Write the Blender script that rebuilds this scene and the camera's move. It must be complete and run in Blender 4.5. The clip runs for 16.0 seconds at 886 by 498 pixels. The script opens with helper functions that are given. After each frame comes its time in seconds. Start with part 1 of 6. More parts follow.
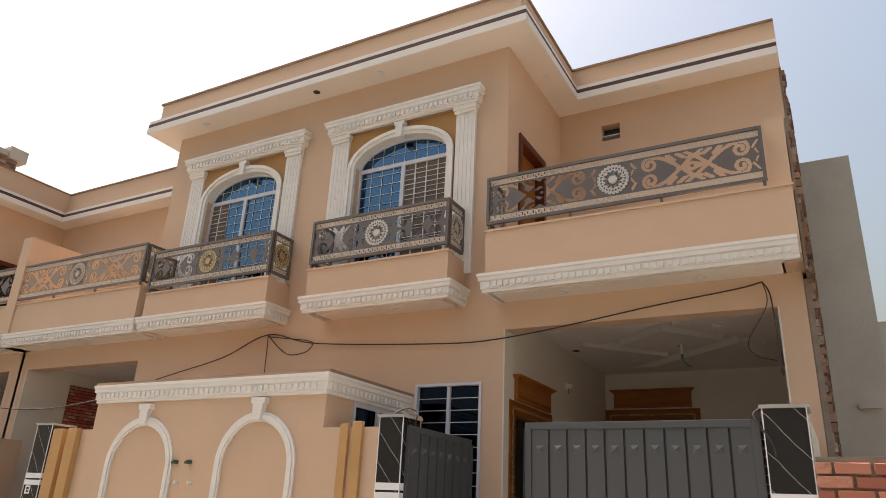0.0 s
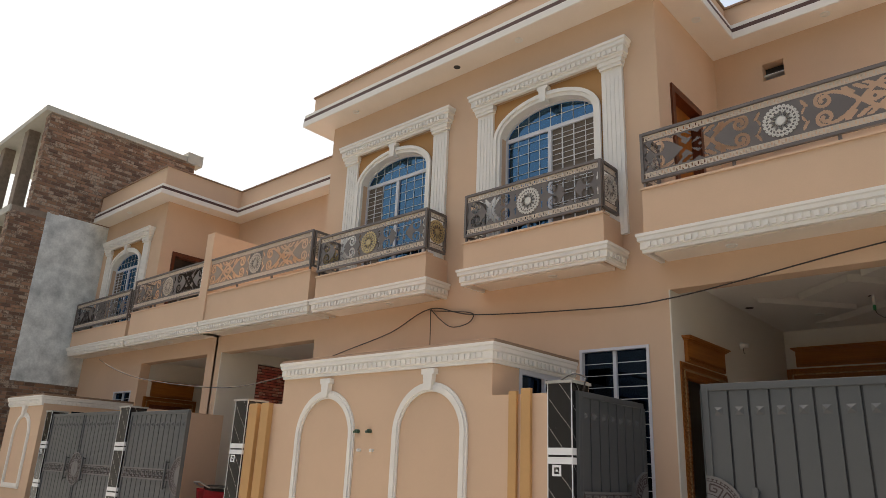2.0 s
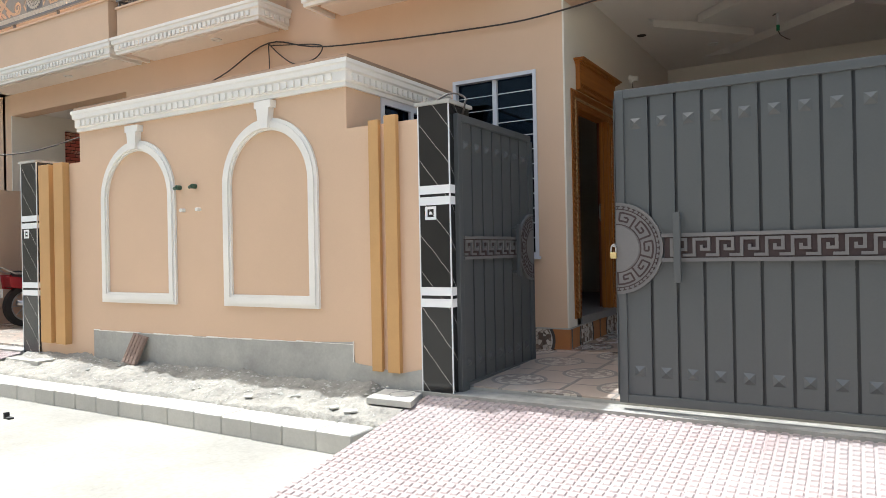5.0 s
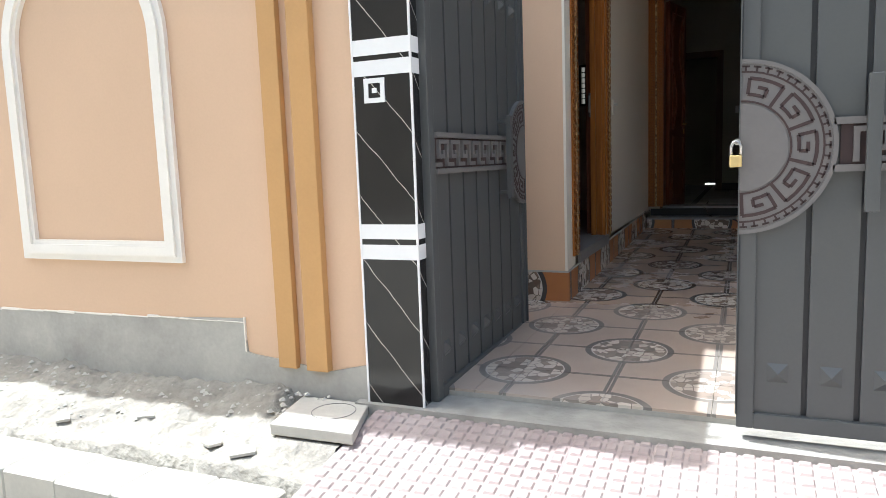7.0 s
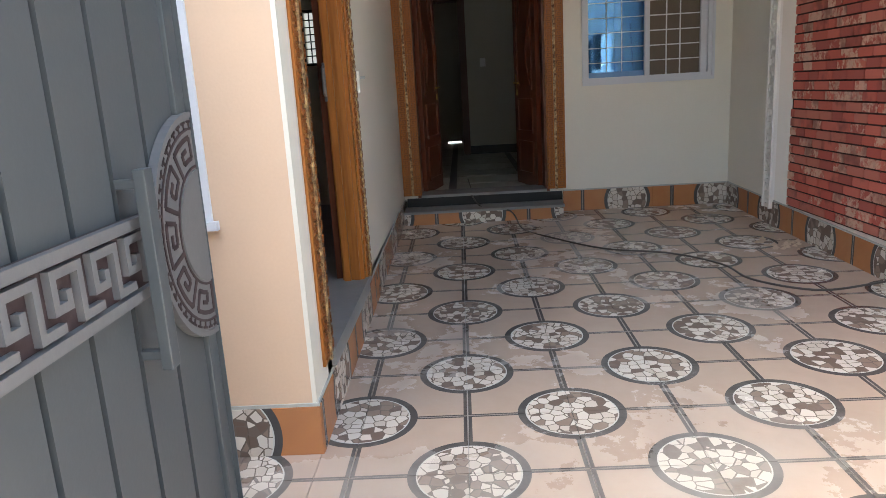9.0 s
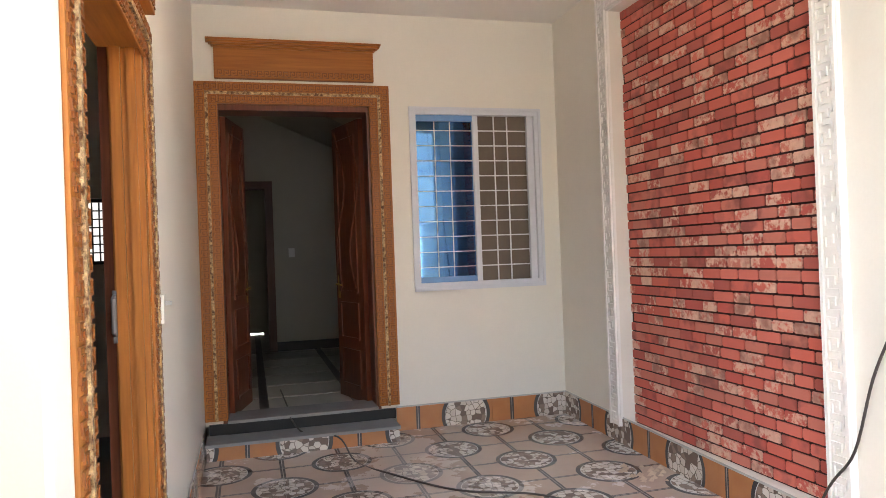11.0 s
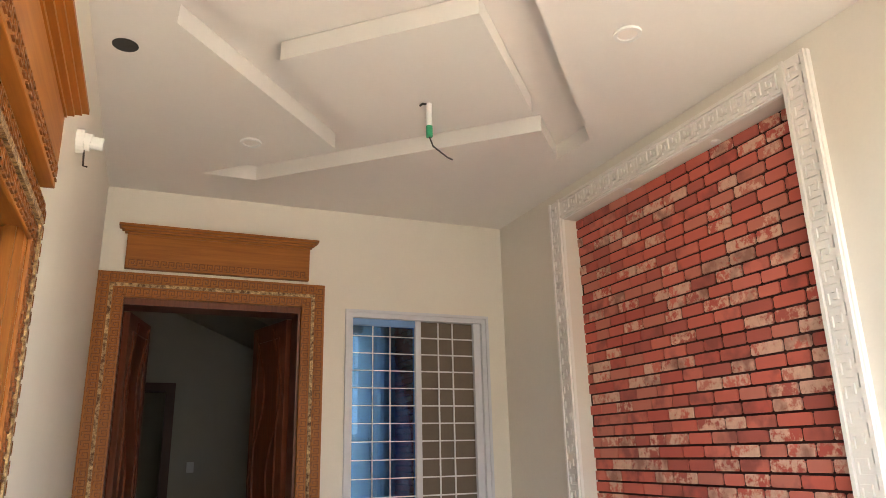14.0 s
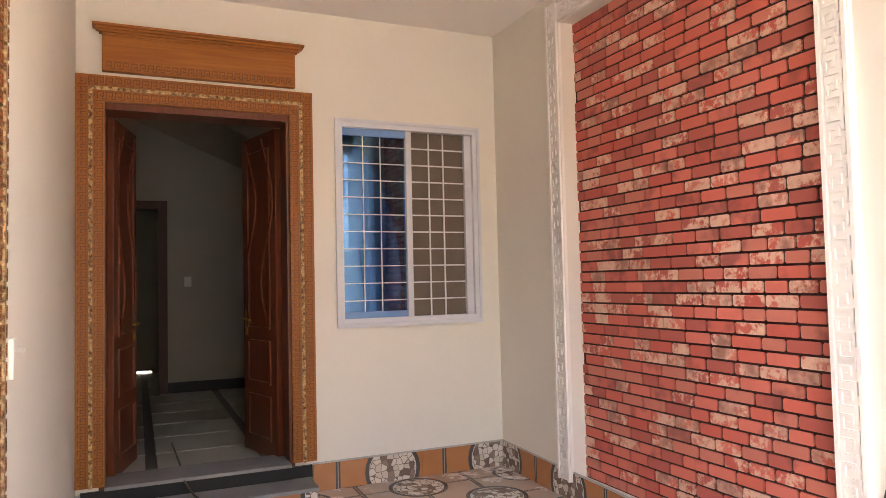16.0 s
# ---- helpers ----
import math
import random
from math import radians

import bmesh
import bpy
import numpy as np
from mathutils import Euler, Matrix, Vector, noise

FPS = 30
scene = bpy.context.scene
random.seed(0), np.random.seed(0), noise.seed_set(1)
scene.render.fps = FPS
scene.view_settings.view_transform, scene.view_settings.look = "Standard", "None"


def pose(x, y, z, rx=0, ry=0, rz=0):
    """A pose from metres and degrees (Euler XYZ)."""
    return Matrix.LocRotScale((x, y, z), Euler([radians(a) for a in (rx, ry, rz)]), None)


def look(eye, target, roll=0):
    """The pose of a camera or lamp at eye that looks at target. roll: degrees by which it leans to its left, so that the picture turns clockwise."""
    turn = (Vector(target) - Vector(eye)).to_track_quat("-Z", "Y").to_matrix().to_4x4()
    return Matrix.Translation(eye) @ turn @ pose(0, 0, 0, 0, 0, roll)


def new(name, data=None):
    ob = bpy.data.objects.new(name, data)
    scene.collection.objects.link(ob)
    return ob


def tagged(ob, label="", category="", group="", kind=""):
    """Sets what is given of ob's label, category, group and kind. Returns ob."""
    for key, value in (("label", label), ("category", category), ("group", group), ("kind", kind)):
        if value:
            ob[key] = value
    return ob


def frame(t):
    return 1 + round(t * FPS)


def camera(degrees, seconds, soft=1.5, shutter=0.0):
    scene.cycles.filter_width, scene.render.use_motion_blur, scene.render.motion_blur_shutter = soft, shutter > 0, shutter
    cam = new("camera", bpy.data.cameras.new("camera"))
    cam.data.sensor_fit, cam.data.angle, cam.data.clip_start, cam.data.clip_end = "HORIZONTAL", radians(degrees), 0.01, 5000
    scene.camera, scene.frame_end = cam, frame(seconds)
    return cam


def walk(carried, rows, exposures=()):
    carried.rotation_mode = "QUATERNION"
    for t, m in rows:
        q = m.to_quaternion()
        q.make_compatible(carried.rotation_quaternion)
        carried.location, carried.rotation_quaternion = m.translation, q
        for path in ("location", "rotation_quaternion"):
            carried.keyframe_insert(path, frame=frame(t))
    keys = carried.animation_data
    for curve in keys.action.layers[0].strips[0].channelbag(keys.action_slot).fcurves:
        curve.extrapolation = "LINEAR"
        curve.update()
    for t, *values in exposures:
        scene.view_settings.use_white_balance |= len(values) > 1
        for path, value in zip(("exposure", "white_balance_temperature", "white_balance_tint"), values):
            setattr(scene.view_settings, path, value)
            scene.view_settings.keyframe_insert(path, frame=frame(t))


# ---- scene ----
cam = camera(64.6, 16.0, soft=0.3)
PATH = [
    (0, (3.326, -7.451, 1.233), (2.402, -5.822, 1.935), 2.8),
    (0.5, (3.321, -7.442, 1.23), (2.318, -5.854, 1.917), 2.8),
    (1, (3.32, -7.47, 1.229), (2.21, -5.949, 1.902), 2.9),
    (1.5, (3.309, -7.469, 1.228), (2.105, -6.009, 1.876), 2.8),
    (2, (3.283, -7.483, 1.211), (1.999, -6.073, 1.815), 2.5),
    (2.5, (3.285, -7.481, 1.174), (1.957, -6.077, 1.691), 2.8),
    (3, (3.229, -7.366, 1.149), (1.919, -5.894, 1.493), 2.5),
    (3.5, (3.039, -7.152, 1.072), (1.799, -5.61, 1.363), 2.0),
    (4, (2.868, -6.857, 1.06), (1.686, -5.246, 1.15), -1.4),
    (4.5, (2.63, -6.505, 1.011), (1.519, -4.842, 1.036), -0.2),
    (5, (2.328, -6.169, 0.987), (1.304, -4.45, 0.992), -1.1),
    (5.2, (2.197, -5.998, 0.996), (1.225, -4.252, 0.938), -1.8),
    (7.3, (0.878, -4.084, 0.971), (0.175, -2.242, 0.636), -2.2),
    (7.5, (0.784, -3.876, 0.984), (0.163, -2.016, 0.593), -2.2),
    (8, (0.629, -3.377, 0.999), (0.233, -1.448, 0.65), -2.0),
    (8.2, (0.604, -3.131, 1.054), (0.284, -1.208, 0.604), -3.3),
    (10.3, (0.42, -1.529, 1.523), (0.929, 0.382, 1.225), -2.6),
    (10.4, (0.372, -1.496, 1.526), (0.938, 0.407, 1.284), -3.0),
    (10.5, (0.385, -1.475, 1.529), (0.968, 0.429, 1.342), -2.7),
    (11, (0.364, -1.454, 1.561), (0.896, 0.474, 1.572), -2.1),
    (11.5, (0.345, -1.397, 1.592), (0.873, 0.518, 1.817), -1.1),
    (12, (0.378, -1.329, 1.655), (0.926, 0.557, 2.035), -1.0),
    (12.5, (0.434, -1.187, 1.69), (0.938, 0.649, 2.305), -0.4),
    (13, (0.427, -1.045, 1.748), (1.004, 0.718, 2.495), 0.2),
    (13.5, (0.373, -0.879, 1.764), (1.064, 0.857, 2.476), -1.8),
    (14, (0.345, -0.815, 1.734), (1.095, 0.953, 2.293), -1.3),
    (14.5, (0.376, -0.797, 1.669), (1.15, 1.012, 2.028), -0.3),
    (15, (0.366, -0.768, 1.601), (1.134, 1.062, 1.846), -0.8),
    (15.5, (0.348, -0.748, 1.598), (1.126, 1.086, 1.77), -1.2),
    (16, (0.349, -0.761, 1.569), (1.15, 1.07, 1.662), -1.3),
]
EXPOSURE = [
    (0.0, 0.3, 6700, 15), (1.5, 0.26, 6500, 13), (2.5, 0.2, 6000, 8), (3.0, 0.32, 5500, 5), (3.5, 0.38, 5600, 6), (4.5, 0.53, 5700, 6), (5.0, 0.84, 5750, 6), (7.5, 1.36, 5650, 6), (8.2, 1.93, 5600, 5),
    (10.4, 3.46, 5750, 8), (11.5, 3.58, 6100, 12), (12.5, 3.36, 6250, 9), (13.5, 2.95, 6100, 6), (14.2, 3.55, 6400, 11), (15.0, 3.64, 6650, 18), (16.0, 3.68, 6600, 19)]
walk(cam, [(t, look(eye, target, roll)) for t, eye, target, roll in PATH], EXPOSURE)

# ---- light ----
world = bpy.data.worlds.new("world")
scene.world = world
world.use_nodes = True
wn = world.node_tree
sky = wn.nodes.new("ShaderNodeTexSky")
sky.sky_type, sky.sun_disc = "NISHITA", False
sky.sun_elevation, sky.sun_rotation = radians(62.8), radians(-83)
sky.air_density, sky.dust_density, sky.ozone_density = 2.0, 9.0, 1.6
wn.links.new(sky.outputs[0], wn.nodes["Background"].inputs[0])
wn.nodes["Background"].inputs[1].default_value = 0.15
sun = new("sun", bpy.data.lights.new("sun", "SUN"))
sun.data.energy, sun.data.angle, sun.data.color = 4.2, radians(0.6), (1.0, 0.97, 0.92)
sun.matrix_world = look((-0.51 * 20, 0.062 * 20, 20), (0, 0, 0))


# ---- materials ----
def mat(name, colour, rough=0.7, metal=0.0, vary=0.12, scale=3.0, fine=60.0, bump=0.15, dist=0.004, random_amount=0.0, second=None, spec=0.5):
    """A painted or mineral surface: base colour, blotches, fine grain, relief, and a shift from piece to piece."""
    m = bpy.data.materials.new(name)
    m.use_nodes = True
    n, l = m.node_tree.nodes, m.node_tree.links
    bsdf = n["Principled BSDF"]
    bsdf.inputs["Roughness"].default_value, bsdf.inputs["Metallic"].default_value = rough, metal
    bsdf.inputs["Specular IOR Level"].default_value = spec
    geo = n.new("ShaderNodeNewGeometry")
    blot = n.new("ShaderNodeTexNoise")
    blot.inputs["Scale"].default_value, blot.inputs["Detail"].default_value, blot.inputs["Roughness"].default_value = scale, 6, 0.65
    grain = n.new("ShaderNodeTexNoise")
    grain.inputs["Scale"].default_value, grain.inputs["Detail"].default_value = fine, 4
    for t in (blot, grain):
        l.new(geo.outputs["Position"], t.inputs["Vector"])
    mix = n.new("ShaderNodeMix")
    mix.data_type = "RGBA"
    other = second or tuple(c * (1 - 2 * vary) for c in colour)
    mix.inputs[6].default_value, mix.inputs[7].default_value = (*colour, 1), (*other, 1)
    ramp = n.new("ShaderNodeMapRange")
    ramp.inputs[1].default_value, ramp.inputs[2].default_value = 0.38, 0.72
    l.new(blot.outputs[0], ramp.inputs[0])
    l.new(ramp.outputs[0], mix.inputs[0])
    hsv = n.new("ShaderNodeHueSaturation")
    val = n.new("ShaderNodeMapRange")
    val.inputs[3].default_value, val.inputs[4].default_value = 1 - vary, 1 + vary
    l.new(grain.outputs[0], val.inputs[0])
    out = val.outputs[0]
    if random_amount:
        info = n.new("ShaderNodeObjectInfo")
        rr = n.new("ShaderNodeMapRange")
        rr.inputs[3].default_value, rr.inputs[4].default_value = 1 - random_amount, 1 + random_amount
        mul = n.new("ShaderNodeMath")
        mul.operation = "MULTIPLY"
        l.new(info.outputs["Random"], rr.inputs[0])
        l.new(rr.outputs[0], mul.inputs[0])
        l.new(out, mul.inputs[1])
        out = mul.outputs[0]
    l.new(out, hsv.inputs["Value"])
    l.new(mix.outputs[2], hsv.inputs["Color"])
    l.new(hsv.outputs[0], bsdf.inputs["Base Color"])
    if bump:
        b = n.new("ShaderNodeBump")
        b.inputs["Strength"].default_value, b.inputs["Distance"].default_value = bump, dist
        l.new(grain.outputs[0], b.inputs["Height"])
        l.new(b.outputs[0], bsdf.inputs["Normal"])
    return m


def maths(m, op, a, b=None, c=None):
    """A maths node in material m; a, b, c are numbers or sockets."""
    node = m.node_tree.nodes.new("ShaderNodeMath")
    node.operation = op
    for k, v in enumerate((a, b, c)):
        if v is None:
            continue
        if isinstance(v, (int, float)):
            node.inputs[k].default_value = v
        else:
            m.node_tree.links.new(v, node.inputs[k])
    return node.outputs[0]


def blend(m, factor, a, b):
    """A colour mix in material m; a, b are colours or sockets."""
    node = m.node_tree.nodes.new("ShaderNodeMix")
    node.data_type = "RGBA"
    m.node_tree.links.new(factor, node.inputs[0])
    for k, v in ((6, a), (7, b)):
        if isinstance(v, tuple):
            node.inputs[k].default_value = (*v, 1)
        else:
            m.node_tree.links.new(v, node.inputs[k])
    return node.outputs[2]


G, GX, GY = 0.406, 0.53, -0.985      # porch tile, and the centre of one of its roundels


def tile_material(name, flat):
    """Printed porcelain: tan field, dark joints' bands, pebble roundels at every other crossing. flat: on the floor, else on upright skirting."""
    m = bpy.data.materials.new(name)
    m.use_nodes = True
    n, l = m.node_tree.nodes, m.node_tree.links
    bsdf = n["Principled BSDF"]
    geo = n.new("ShaderNodeNewGeometry")
    sep = n.new("ShaderNodeSeparateXYZ")
    l.new(geo.outputs["Position"], sep.inputs[0])
    if flat:
        u = maths(m, "DIVIDE", maths(m, "SUBTRACT", sep.outputs[0], GX), G)
        v = maths(m, "DIVIDE", maths(m, "SUBTRACT", sep.outputs[1], GY), G)
    else:
        u = maths(m, "DIVIDE", maths(m, "ADD", maths(m, "SUBTRACT", sep.outputs[0], GX), maths(m, "SUBTRACT", sep.outputs[1], GY + 0.1)), G)
        v = maths(m, "DIVIDE", maths(m, "SUBTRACT", sep.outputs[2], maths(m, "MULTIPLY_ADD", sep.outputs[1], 0.0225, 0.128)), G)
    iu, iv = maths(m, "ROUND", u), maths(m, "ROUND", v)
    fu, fv = maths(m, "SUBTRACT", u, iu), maths(m, "SUBTRACT", v, iv)
    # the nearest roundel centre: every other crossing of the joints
    rs = maths(m, "ROUND", maths(m, "MULTIPLY", maths(m, "ADD", u, v), 0.5))
    rd = maths(m, "ROUND", maths(m, "MULTIPLY", maths(m, "SUBTRACT", u, v), 0.5))
    ru, rv = maths(m, "SUBTRACT", u, maths(m, "ADD", rs, rd)), maths(m, "SUBTRACT", v, maths(m, "SUBTRACT", rs, rd))
    r = maths(m, "SQRT", maths(m, "ADD", maths(m, "MULTIPLY", ru, ru), maths(m, "MULTIPLY", rv, rv)))
    line_u = maths(m, "LESS_THAN", maths(m, "ABSOLUTE", fu), 0.04)
    line_v = maths(m, "LESS_THAN", maths(m, "ABSOLUTE", fv), 0.028)
    line = maths(m, "MAXIMUM", line_u, line_v) if flat else line_u
    ring = maths(m, "LESS_THAN", r, 0.515)
    disc = maths(m, "LESS_THAN", r, 0.43)
    vor = n.new("ShaderNodeTexVoronoi")
    vor.inputs["Scale"].default_value = 23
    edge = n.new("ShaderNodeTexVoronoi")
    edge.feature = "DISTANCE_TO_EDGE"
    edge.inputs["Scale"].default_value = 23
    for t in (vor, edge):
        t.inputs["Randomness"].default_value = 0.75
        l.new(geo.outputs["Position"], t.inputs["Vector"])
    cell = n.new("ShaderNodeSeparateColor")
    l.new(vor.outputs["Color"], cell.inputs[0])
    ramp = n.new("ShaderNodeValToRGB")
    ramp.color_ramp.interpolation = "CONSTANT"
    e = ramp.color_ramp.elements
    e[0].color, e[1].position, e[1].color = (0.62, 0.55, 0.47, 1), 0.46, (0.15, 0.105, 0.08, 1)
    for p, c in ((0.64, (0.54, 0.46, 0.38, 1)), (0.80, (0.24, 0.17, 0.13, 1))):
        k = e.new(p)
        k.color = c
    l.new(cell.outputs[0], ramp.inputs[0])
    stones = blend(m, maths(m, "GREATER_THAN", edge.outputs["Distance"], 0.045), (0.15, 0.115, 0.09), ramp.outputs[0])
    noise_t = n.new("ShaderNodeTexNoise")
    noise_t.inputs["Scale"].default_value, noise_t.inputs["Detail"].default_value = 9, 8
    l.new(geo.outputs["Position"], noise_t.inputs["Vector"])
    field = blend(m, noise_t.outputs[0], (0.46, 0.345, 0.265), (0.38, 0.28, 0.215)) if flat else blend(m, noise_t.outputs[0], (0.46, 0.20, 0.075), (0.36, 0.14, 0.05))
    c = blend(m, line, field, (0.07, 0.06, 0.055))
    thin = maths(m, "MINIMUM", maths(m, "ABSOLUTE", fu), maths(m, "ABSOLUTE", fv)) if flat else maths(m, "ABSOLUTE", fu)
    c = blend(m, maths(m, "LESS_THAN", thin, 0.007), c, (0.34, 0.29, 0.25))
    c = blend(m, ring, c, (0.07, 0.062, 0.058))
    c = blend(m, maths(m, "LESS_THAN", r, 0.443), c, (0.55, 0.52, 0.47))
    c = blend(m, disc, c, stones)
    dust = n.new("ShaderNodeTexNoise")
    dust.inputs["Scale"].default_value, dust.inputs["Detail"].default_value, dust.inputs["Roughness"].default_value = 1.1, 9, 0.7
    l.new(geo.outputs["Position"], dust.inputs["Vector"])
    dr = n.new("ShaderNodeMapRange")
    dr.inputs[1].default_value, dr.inputs[2].default_value, dr.inputs[3].default_value, dr.inputs[4].default_value = 0.46, 0.8, 0.03 if flat else 0.0, 0.5 if flat else 0.10
    l.new(dust.outputs[0], dr.inputs[0])
    near = n.new("ShaderNodeMapRange")      # street dust trodden in from the gate
    near.inputs[1].default_value, near.inputs[2].default_value, near.inputs[3].default_value, near.inputs[4].default_value = -1.7, 0.3, 0.22, 0.0
    l.new(sep.outputs[1], near.inputs[0])
    l.new(maths(m, "ADD", dust.outputs[0], near.outputs[0]), dr.inputs[0])
    c = blend(m, dr.outputs[0], c, (0.50, 0.46, 0.41))
    l.new(c, bsdf.inputs["Base Color"])
    bsdf.inputs["Roughness"].default_value = 0.33
    rm = n.new("ShaderNodeMapRange")
    rm.inputs[3].default_value, rm.inputs[4].default_value = 0.22, 0.6
    l.new(dr.outputs[0], rm.inputs[0])
    l.new(rm.outputs[0], bsdf.inputs["Roughness"])
    return m


def wood_material(name, colour, dark, rough, axis):
    """Varnished wood whose grain runs along the given axis."""
    m = bpy.data.materials.new(name)
    m.use_nodes = True
    n, l = m.node_tree.nodes, m.node_tree.links
    bsdf = n["Principled BSDF"]
    geo = n.new("ShaderNodeNewGeometry")
    mp = n.new("ShaderNodeMapping")
    mp.inputs["Scale"].default_value = [1.2 if k == axis else 28 for k in range(3)]
    l.new(geo.outputs["Position"], mp.inputs[0])
    t = n.new("ShaderNodeTexNoise")
    t.inputs["Scale"].default_value, t.inputs["Detail"].default_value, t.inputs["Roughness"].default_value = 2.0, 8, 0.6
    l.new(mp.outputs[0], t.inputs["Vector"])
    r = n.new("ShaderNodeMapRange")
    r.inputs[1].default_value, r.inputs[2].default_value = 0.3, 0.7
    l.new(t.outputs[0], r.inputs[0])
    l.new(blend(m, r.outputs[0], colour, dark), bsdf.inputs["Base Color"])
    bsdf.inputs["Roughness"].default_value = rough
    bsdf.inputs["Specular IOR Level"].default_value = 0.3
    b = n.new("ShaderNodeBump")
    b.inputs["Strength"].default_value, b.inputs["Distance"].default_value = 0.12, 0.002
    l.new(t.outputs[0], b.inputs["Height"])
    l.new(b.outputs[0], bsdf.inputs["Normal"])
    return m


def granite_material():
    """Polished black stone crossed by thin pale veins."""
    m = bpy.data.materials.new("black_marble")
    m.use_nodes = True
    n, l = m.node_tree.nodes, m.node_tree.links
    bsdf = n["Principled BSDF"]
    geo = n.new("ShaderNodeNewGeometry")
    sep = n.new("ShaderNodeSeparateXYZ")
    l.new(geo.outputs["Position"], sep.inputs[0])
    wob = n.new("ShaderNodeTexNoise")
    wob.inputs["Scale"].default_value, wob.inputs["Detail"].default_value = 5, 4
    l.new(geo.outputs["Position"], wob.inputs["Vector"])
    s = maths(m, "ADD", maths(m, "MULTIPLY", maths(m, "ADD", sep.outputs[0], sep.outputs[1]), 0.85), maths(m, "MULTIPLY", sep.outputs[2], 0.72))
    s = maths(m, "ADD", s, maths(m, "MULTIPLY", wob.outputs[0], 0.04))
    f = maths(m, "FLOORED_MODULO", s, 0.19)
    vein = maths(m, "LESS_THAN", f, 0.0035)
    blot = maths(m, "GREATER_THAN", wob.outputs[0], 0.27)
    vein = maths(m, "MULTIPLY", vein, blot)
    base = blend(m, wob.outputs[0], (0.012, 0.012, 0.013), (0.022, 0.021, 0.02))
    l.new(blend(m, vein, base, (0.5, 0.47, 0.42)), bsdf.inputs["Base Color"])
    bsdf.inputs["Roughness"].default_value = 0.12
    return m


def glass_material(name, colour, rough=0.03, alpha=0.55, ior=2.6, gloss=(0.5, 0.75, 1.0)):
    """Tinted reflective window glass."""
    m = bpy.data.materials.new(name)
    m.use_nodes = True
    n, l = m.node_tree.nodes, m.node_tree.links
    n.remove(n["Principled BSDF"])
    gl, tr, mx, fr = n.new("ShaderNodeBsdfGlossy"), n.new("ShaderNodeBsdfTransparent"), n.new("ShaderNodeMixShader"), n.new("ShaderNodeFresnel")
    gl.inputs["Roughness"].default_value = rough
    gl.inputs["Color"].default_value = (*gloss, 1)
    tr.inputs["Color"].default_value = (*[c * alpha for c in colour], 1)
    fr.inputs["IOR"].default_value = ior
    l.new(fr.outputs[0], mx.inputs[0])
    l.new(tr.outputs[0], mx.inputs[1])
    l.new(gl.outputs[0], mx.inputs[2])
    l.new(mx.outputs[0], n["Material Output"].inputs[0])
    return m


def brick_material(name, tones, stain):
    """Bricks that differ one by one, with pale worn patches."""
    m = bpy.data.materials.new(name)
    m.use_nodes = True
    n, l = m.node_tree.nodes, m.node_tree.links
    bsdf = n["Principled BSDF"]
    info, geo = n.new("ShaderNodeObjectInfo"), n.new("ShaderNodeNewGeometry")
    add = maths(m, "FRACT", maths(m, "ADD", info.outputs["Random"], geo.outputs["Random Per Island"]))
    ramp = n.new("ShaderNodeValToRGB")
    ramp.color_ramp.interpolation = "CONSTANT"
    e = ramp.color_ramp.elements
    e[0].color = (*tones[0], 1)
    e[1].position, e[1].color = 1 / len(tones), (*tones[1], 1)
    for k, c in enumerate(tones[2:], 2):
        q = e.new(k / len(tones))
        q.color = (*c, 1)
    l.new(add, ramp.inputs[0])
    t = n.new("ShaderNodeTexNoise")
    t.inputs["Scale"].default_value, t.inputs["Detail"].default_value, t.inputs["Roughness"].default_value = 30, 8, 0.7
    l.new(geo.outputs["Position"], t.inputs["Vector"])
    big = n.new("ShaderNodeTexNoise")
    big.inputs["Scale"].default_value, big.inputs["Detail"].default_value = 9, 3
    l.new(geo.outputs["Position"], big.inputs["Vector"])
    worn = maths(m, "FRACT", maths(m, "MULTIPLY", add, 7.31))
    patchy = maths(m, "MULTIPLY", maths(m, "GREATER_THAN", worn, 0.64), maths(m, "MULTIPLY_ADD", big.outputs[0], 0.6, -0.06))
    limit = maths(m, "SUBTRACT", 0.72, maths(m, "MULTIPLY", patchy, 1.25))
    soft = maths(m, "MULTIPLY", maths(m, "SUBTRACT", t.outputs[0], limit), 9.0)
    soft.node.use_clamp = True
    pale = blend(m, t.outputs[0], tuple(v * 0.62 for v in stain), tuple(min(v * 1.3, 1) for v in stain))
    c = blend(m, soft, ramp.outputs[0], pale)
    # burnt ends on some bricks
    sh = n.new("ShaderNodeMapRange")
    sh.inputs[1].default_value, sh.inputs[2].default_value, sh.inputs[3].default_value, sh.inputs[4].default_value = 0.46, 0.66, 0.0, 0.7
    l.new(big.outputs[0], sh.inputs[0])
    burnt = maths(m, "MULTIPLY", maths(m, "GREATER_THAN", maths(m, "FRACT", maths(m, "MULTIPLY", add, 13.7)), 0.62), sh.outputs[0])
    c = blend(m, burnt, c, tuple(v * 0.36 + 0.02 for v in tones[0]))
    l.new(c, bsdf.inputs["Base Color"])
    bsdf.inputs["Roughness"].default_value = 0.75
    b = n.new("ShaderNodeBump")
    b.inputs["Strength"].default_value, b.inputs["Distance"].default_value = 0.2, 0.004
    l.new(t.outputs[0], b.inputs["Height"])
    l.new(b.outputs[0], bsdf.inputs["Normal"])
    return m


